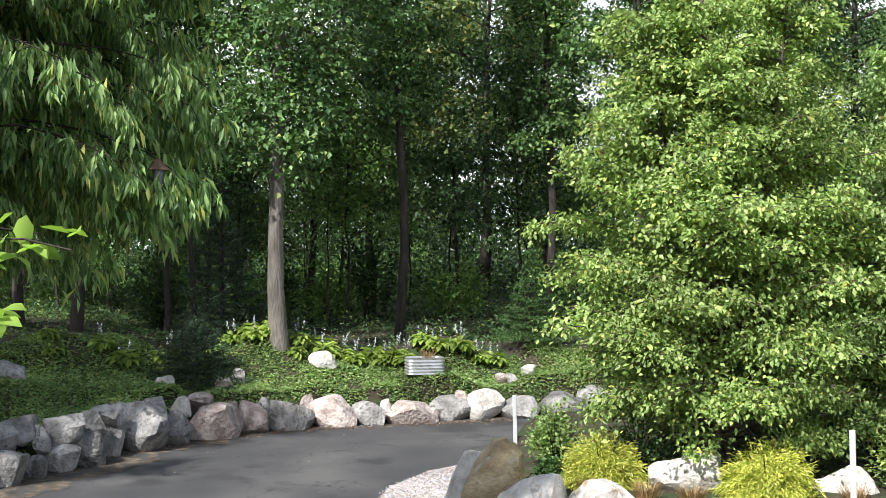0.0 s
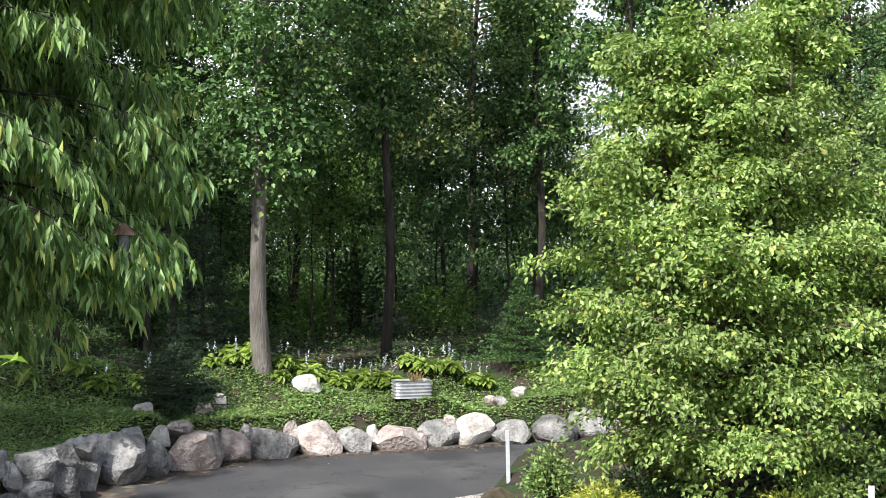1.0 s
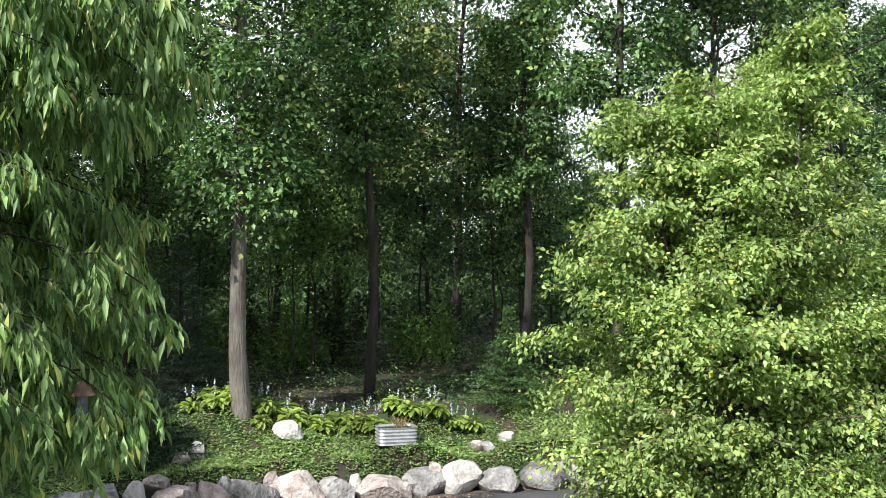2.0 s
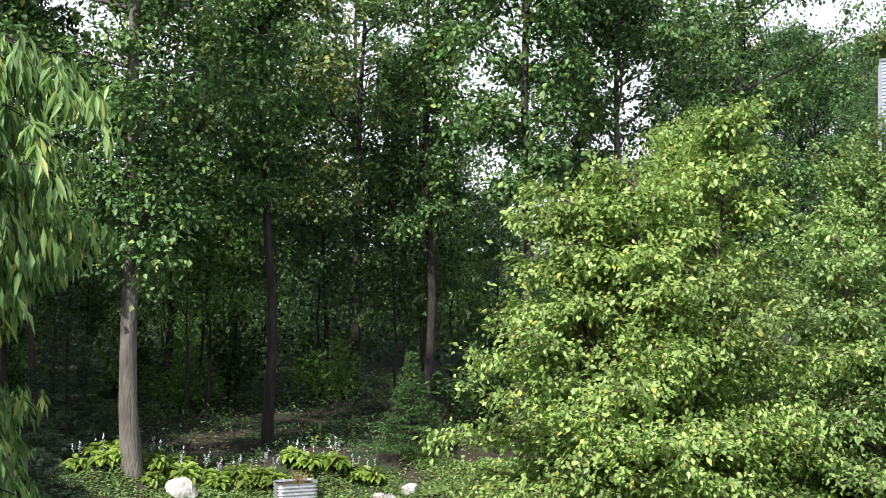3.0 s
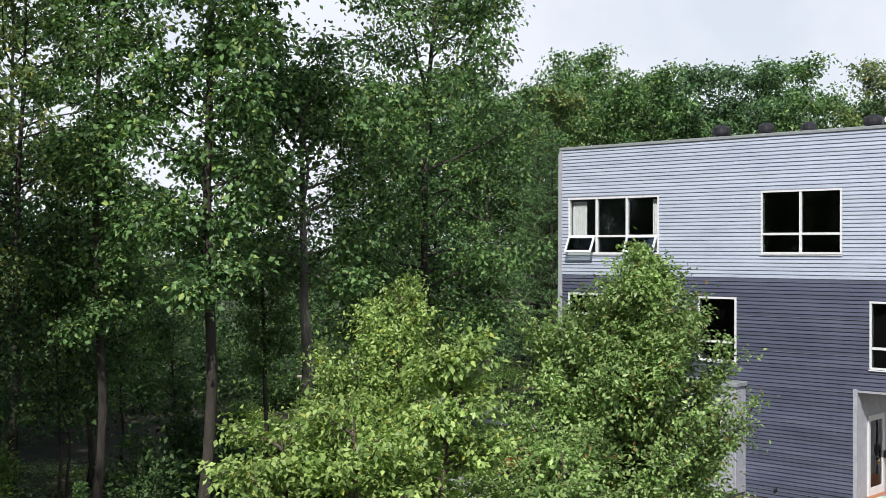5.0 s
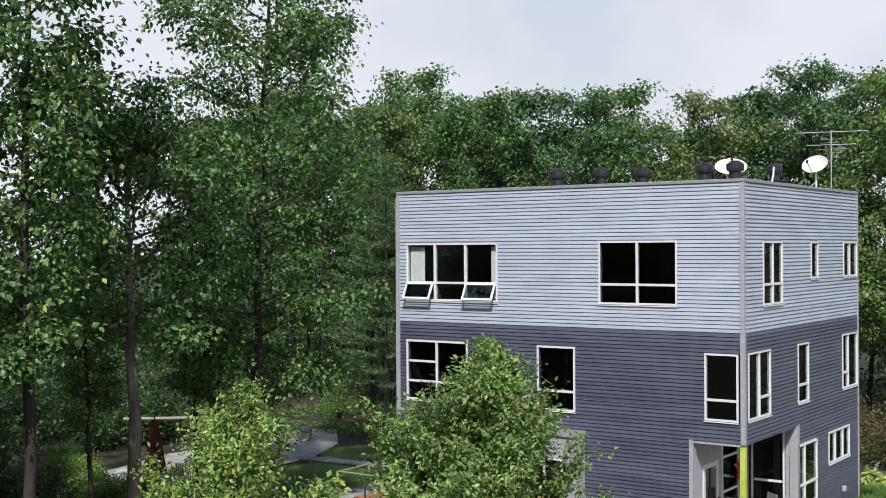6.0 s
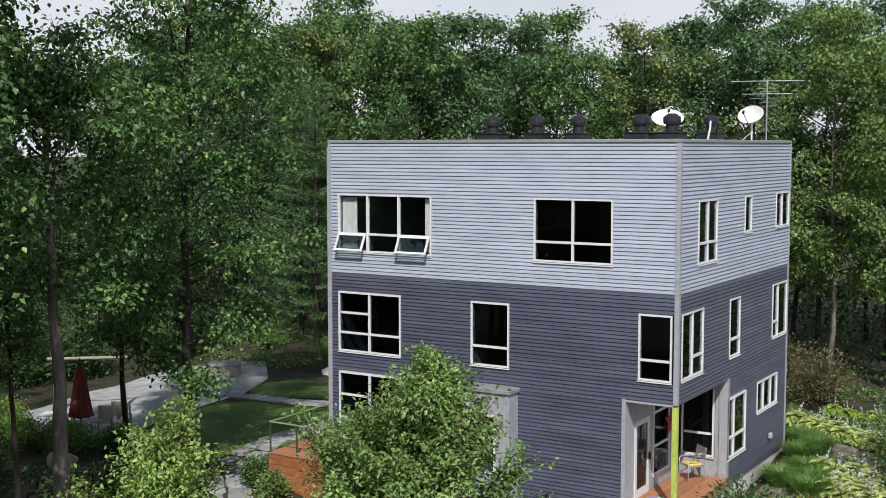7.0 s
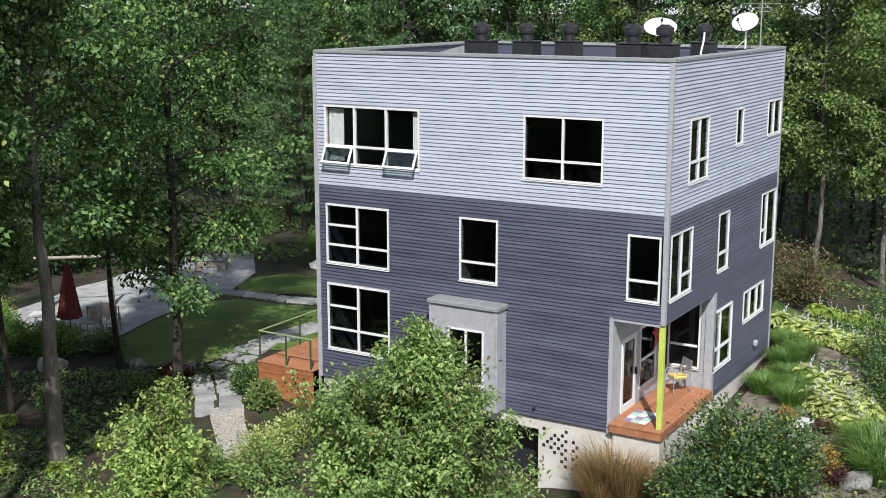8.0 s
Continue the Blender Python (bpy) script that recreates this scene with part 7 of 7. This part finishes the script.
for x, y, w, h, (mt, lb) in ((-37.6, 30.0, 0.8, 0.6, WHITE_R), (-33.1, 31.6, 0.75, 0.5, GREY), (-38.0, 45.6, 0.7, 0.5, WHITE_R), (-30.4, 45.8, 0.7, 0.5, PINK), (-29.2, 46.0, 0.6, 0.4, WHITE_R), (-35.2, 31.6, 0.6, 0.4, GREY)):
    q = inv @ Vector((x, y, 0))
    boulder(q.x, q.y, w, h, mt, lb + " among garden plants", "rocks in the garden")

# garden right of the porch
SHRUB_BIG = shrub_meshes(131, 2.6, 2.3, 5200, 0.135, clumps=30)
for x, y, s, t in ((-14.5, 31.6, 1.05, 0), (-13.2, 32.2, 0.9, 90), (-15.0, 30.2, 0.8, 200)):
    plant("shrub", SHRUB_BIG, (M_BARK_DARK, M_DKSHRUB), standing(on_ground(x, y), t, s), "large dark green shrub below the porch", "shrub", "shrubs by the porch", names=("branching", "foliage"))
TAN = grass_meshes(132, 1.3, 1.5, 800, 0.007, curl=0.5, upright=2.6)
for x, y, s in ((-17.2, 30.85, 1.3), (-17.8, 30.9, 1.05), (-16.7, 30.6, 1.2), (-17.3, 30.2, 1.0), (-16.1, 30.8, 1.05)):
    plant("ornamental_grass", TAN, (M_TANGRASS,), standing(on_ground(x, y), x * 50, s), "tan feathery ornamental grass below the porch", "grass", "grasses by the porch", names=("foliage",))
FINE = grass_meshes(133, 1.5, 0.7, 1500, 0.0065, curl=0.9, upright=1.9)
for x, y, s, mat, lb in ((-18.0, 29.5, 0.8, M_GRASS, "bright green grass mound in front of the porch"), (-17.0, 28.9, 0.75, M_GRASS, "bright green grass mound in front of the porch"), (-15.0, 39.4, 1.1, M_MOUND, "fine green grass mound along the house"), (-15.1, 41.2, 1.1, M_MOUND, "fine green grass mound along the house"), (-14.4, 37.6, 1.1, M_MOUND, "fine green grass mound along the house"), (-15.4, 40.3, 1.1, M_MOUND, "fine green grass mound along the house"), (-15.45, 38.3, 1.1, M_MOUND, "fine green grass mound along the house"), (-15.7, 42.1, 1.0, M_MOUND, "fine green grass mound along the house"), (-16.1, 42.7, 0.9, M_MOUND, "fine green grass mound along the house"), (-14.6, 38.6, 1.1, M_MOUND, "fine green grass mound along the house"), (-11.5, 35.6, 1.9, M_GRASS, "tall soft grass at the garden's edge"), (-11.0, 34.4, 1.8, M_GRASS, "tall soft grass at the garden's edge")):
    plant("ornamental_grass", FINE, (mat,), standing(on_ground(x, y), y * 40, s), lb, "grass", "grasses by the porch", names=("foliage",))
hostas.append(hosta_meshes(54, 1.0, 0.42, n=90, spikes=4, spike_h=0.8))
beds_of = [(M_HOSTA_PALE, 1.0, ((-13.7, 38.6), (-13.3, 37.2), (-14.1, 39.3), (-13.0, 38.0), (-12.6, 37.3), (-13.0, 39.1), (-13.9, 37.9), (-13.6, 37.6), (-12.9, 36.7), (-12.3, 36.6), (-13.5, 39.6), (-14.5, 39.6), (-12.5, 38.4), (-13.3, 38.4), (-12.2, 37.6), (-12.8, 37.6))),
           (M_HOSTA_PALE, 0.95, ((-16.9, 45.4), (-16.4, 44.9), (-15.9, 44.4), (-15.4, 43.9), (-14.9, 43.6), (-14.3, 43.3), (-13.7, 42.9), (-15.3, 44.6), (-14.7, 44.1), (-14.0, 43.8), (-16.1, 45.3), (-13.4, 43.5), (-13.0, 42.7))),
           (M_HOSTA, 0.8, ((-16.2, 47.7), (-15.6, 47.4), (-15.0, 47.3), (-14.4, 47.1), (-13.8, 46.7), (-13.2, 46.2), (-12.7, 45.6), (-14.6, 47.8), (-13.6, 47.3), (-12.4, 44.8), (-12.2, 44.0)))]
for mat, s, x, y in [(mat, s, x, y) for mat, s, spots in beds_of for x, y in spots]:
    hosta(3, on_ground(x, y), x * 77 + y * 31, s * (0.9 + 0.25 * abs(math.sin(x * 9))), mat, "broad pale variegated hosta clump in the side garden", "hostas in the side garden")
for x, y, w, h, n, leaf, mat, seed, lb in ((-12.5, 34.0, 0.8, 0.8, 1300, 0.06, M_ORANGE, 141, "small orange-leaved shrub in the side garden"), (-14.1, 35.9, 0.7, 0.7, 900, 0.06, M_ORANGE, 150, "small orange-leaved shrub in the side garden"), (-12.1, 35.1, 1.1, 0.6, 1300, 0.06, M_MAROON, 142, "low maroon barberry shrub"), (-13.05, 36.1, 0.8, 0.4, 1000, 0.06, M_MAROON, 143, "low maroon barberry shrub"), (-12.1, 33.5, 0.9, 0.5, 1000, 0.06, M_MAROON, 153, "low maroon barberry shrub"), (-12.6, 41.3, 2.0, 2.3, 2600, 0.09, M_DKSHRUB, 154, "tall dark shrub behind the hostas"), (-12.1, 39.9, 1.6, 1.6, 2000, 0.09, M_DKSHRUB, 155, "tall dark shrub behind the hostas"), (-11.6, 38.6, 2.2, 1.7, 2600, 0.1, M_DKSHRUB, 144, "bushy dark green shrub in the side garden"),
                                           (-11.3, 41.0, 2.2, 1.6, 2600, 0.1, M_OAK, 145, "bushy green shrub in the side garden"), (-17.0, 48.6, 3.0, 2.2, 3200, 0.12, M_PINKMAPLE, 146, "low bronze-pink maple at the wood's edge"), (-19.2, 51.5, 3.0, 1.8, 2600, 0.12, M_PINKMAPLE, 147, "low bronze-pink maple at the wood's edge"), (-13.0, 48.5, 3.2, 2.0, 3000, 0.12, M_DKSHRUB, 148, "dark green shrub at the wood's edge"), (-13.4, 33.6, 0.8, 0.9, 900, 0.07, M_HOSTA_PALE, 149, "yellowish young shrub in the side garden")):
    plant("shrub", shrub_meshes(seed, w, h, n, leaf), (M_BARK_DARK, mat), standing(on_ground(x, y), 0), lb, "shrub", "side garden shrubs", names=("branching", "foliage"))
q = inv @ Vector((-11.6, 33.5, 0))
boulder(q.x, q.y, 0.8, 0.55, M_ROCK_GREY, "grey boulder among maroon shrubs", "rocks in the garden")
bench = base_empty("stone_bench", standing(on_ground(-13.6, 35.5), 82), "low pale stone bench in the side garden", "bench")
part("bench_top", box_mesh((-0.55, 0.55, -0.2, 0.2, 0.36, 0.46), bevel=0.015), M_CONC, bench)
for x in (-0.4, 0.4):
    part("bench_leg", box_mesh((x - 0.08, x + 0.08, -0.16, 0.16, -0.05, 0.36), bevel=0.01), M_CONC, bench)

# pale slabs beside the porch
walkway = base_empty("slab_path", Matrix.Identity(4), "pale concrete slabs laid beside the porch", "path", kind="structure")
for i, (x, y) in enumerate(((-15.55, 31.9), (-15.5, 32.75), (-15.5, 33.6), (-15.45, 34.45), (-15.4, 35.3), (-14.75, 34.6), (-14.7, 33.8))):
    slab = part("slab", box_mesh((-0.36, 0.36, -0.4, 0.4, -0.06, 0.06), bevel=0.012), M_CONC, walkway)
    slab.matrix_basis = standing(on_ground(x, y, 0.03), 4 * math.sin(i * 2.3))

# porch furniture
M_CHROME = paint("bare_aluminium", (0.6, 0.61, 0.63), 0.3, metal=0.8)
chair = base_empty("porch_chair", standing(Vector((-16.95, 34.75, 2.1)), -40), "tubular metal porch chair with a yellow cushion", "chair")
for x in (-0.26, 0.26):
    tb = Tubes()
    tb.add([(x, -0.28, 0.015), (x, -0.28, 0.58), (x, -0.2, 0.64), (x, 0.22, 0.62), (x, 0.26, 0.6), (x, 0.27, 0.015)], [0.016] * 6, 6)
    part("arm_leg", tb.mesh("arm_leg"), M_CHROME, chair)
    tb = Tubes()
    tb.add([(x, 0.2, 0.4), (x * 0.95, 0.3, 0.95)], [0.014, 0.014], 6)
    part("back_post", tb.mesh("back_post"), M_CHROME, chair)
part("seat", box_mesh((-0.24, 0.24, -0.25, 0.24, 0.4, 0.43), bevel=0.01), M_CHROME, chair)
part("backrest", box_mesh((-0.24, 0.24, 0.27, 0.295, 0.62, 0.95), bevel=0.01), M_CHROME, chair)
part("cushion", box_mesh((-0.2, 0.2, -0.22, 0.2, 0.43, 0.5), bevel=0.025), paint("yellow_cushion", (0.7, 0.5, 0.12), 0.85), chair)
mat_ob = base_empty("door_mat", Matrix.Translation((-17.0, 32.1, 2.1)), "patchwork door mat in white, mint and violet", "mat")
cols = [paint("mat_violet", (0.3, 0.22, 0.36), 0.9), paint("mat_mint", (0.36, 0.56, 0.46), 0.9), paint("mat_white", (0.66, 0.66, 0.62), 0.9)]
for i in range(3):
    for j in range(4):
        part("patch", box_mesh((-0.33 + i * 0.22, -0.115 + i * 0.22, -0.5 + j * 0.25, -0.255 + j * 0.25, 0.004, 0.018)), cols[(i + 2 * j) % 3], mat_ob)
star = base_empty("wall_star", Matrix.Translation((-17.56, 34.65, 3.75)), "large faded red metal star on the porch wall", "decoration")
bm = bmesh.new()
ring = []
for i in range(10):
    r = 0.55 if i % 2 == 0 else 0.22
    a = math.pi / 2 + i * math.pi / 5
    ring.append(bm.verts.new((0.0, math.cos(a) * r, math.sin(a) * r)))
tip, back = bm.verts.new((0.1, 0, 0)), bm.verts.new((-0.02, 0, 0))
for i in range(10):
    bm.faces.new([ring[i], ring[(i + 1) % 10], tip])
    bm.faces.new([ring[(i + 1) % 10], ring[i], back])
part("star_sheet", bm, paint("faded_red_metal", (0.36, 0.05, 0.05), 0.5), star)
# a bed of red blooms below the opening
rng = np.random.default_rng(151)
n = 420
a, r = rng.random(n) * 6.283, np.sqrt(rng.random(n))
at = np.stack([np.cos(a) * r * 0.75, np.sin(a) * r * 0.5, 0.22 + 0.1 * rng.random(n)], 1)
fl = plant("flower_bed", (shrub_meshes(152, 1.5, 0.3, 700, 0.07)[1], leaf_mesh("blooms", at, rng.normal(0, 1, (n, 3)) + [0, 0, 0.3], rng.normal(0, 0.4, (n, 3)) + [0, 0, 1], rng.uniform(0.08, 0.14, n), 0.9, 0.05, 0.0)), (M_UNDER, foliage("red_blooms", (0.35, 0.07, 0.06), (0.5, 0.2, 0.17), (0.62, 0.56, 0.5), 0.25)), standing(on_ground(-19.4, 29.6), 0), "patch of red and white blooms by the drive", "flowers", names=("foliage", "bloom_carpet"))

rng = np.random.default_rng(181)
pt = np.concatenate([np.stack([rng.uniform(-27, -8, 26000), rng.uniform(41.5, 57, 26000)], 1), np.stack([rng.uniform(-16, -8, 9000), rng.uniform(29, 42, 9000)], 1), np.stack([rng.uniform(-50, -27.5, 26000), rng.uniform(45, 56, 26000)], 1), np.stack([rng.uniform(-42, -26, 26000), rng.uniform(22, 33, 26000)], 1)])
patch = np.sin(pt[:, 0] * 0.9 + 1.3 * np.sin(pt[:, 1] * 0.7)) + np.cos(pt[:, 1] * 1.1 + 0.8 * np.sin(pt[:, 0] * 0.6))
keep = (patch > -0.5) & ~((pt[:, 0] > HX0 - 0.3) & (pt[:, 0] < HX1 + 0.2) & (pt[:, 1] > HY0) & (pt[:, 1] < HY1 + 0.2)) & ~inside(pt, np.array([(-34.0, 31.6), (-39.5, 33.6), (-40, 47), (-27.5, 46.5), (-27.5, 35.5)]))
keep &= edge_distance(pt, DRIVE_XY) > 0.6
keep &= ~((np.abs(pt[:, 0] + 30.2) < 1.3) & (np.abs(pt[:, 1] - 30) < 3.4)) & ~((np.abs(pt[:, 0] + 28.0) < 1.3) & (np.abs(pt[:, 1] - 28.5) < 1.9))
pt, patch = pt[keep], patch[keep]
n = len(pt)
z = heights(pt) + 0.02 + rng.random(n) ** 1.5 * 0.22 * (0.6 + np.clip(patch, 0, 1.5))
beds = part("bed_planting", leaf_mesh("bed_planting", np.column_stack([pt, z]), rng.normal(0, 1, (n, 3)) * [1, 1, 0.5] + [0, 0, 0.2], rng.normal(0, 0.4, (n, 3)) + [0, 0, 1], rng.uniform(0.08, 0.2, n), 0.5, 0.1, 0.15, lean=True), M_BED)
tagged(beds, "low mixed green planting over the garden beds", "planting", kind="stuff")
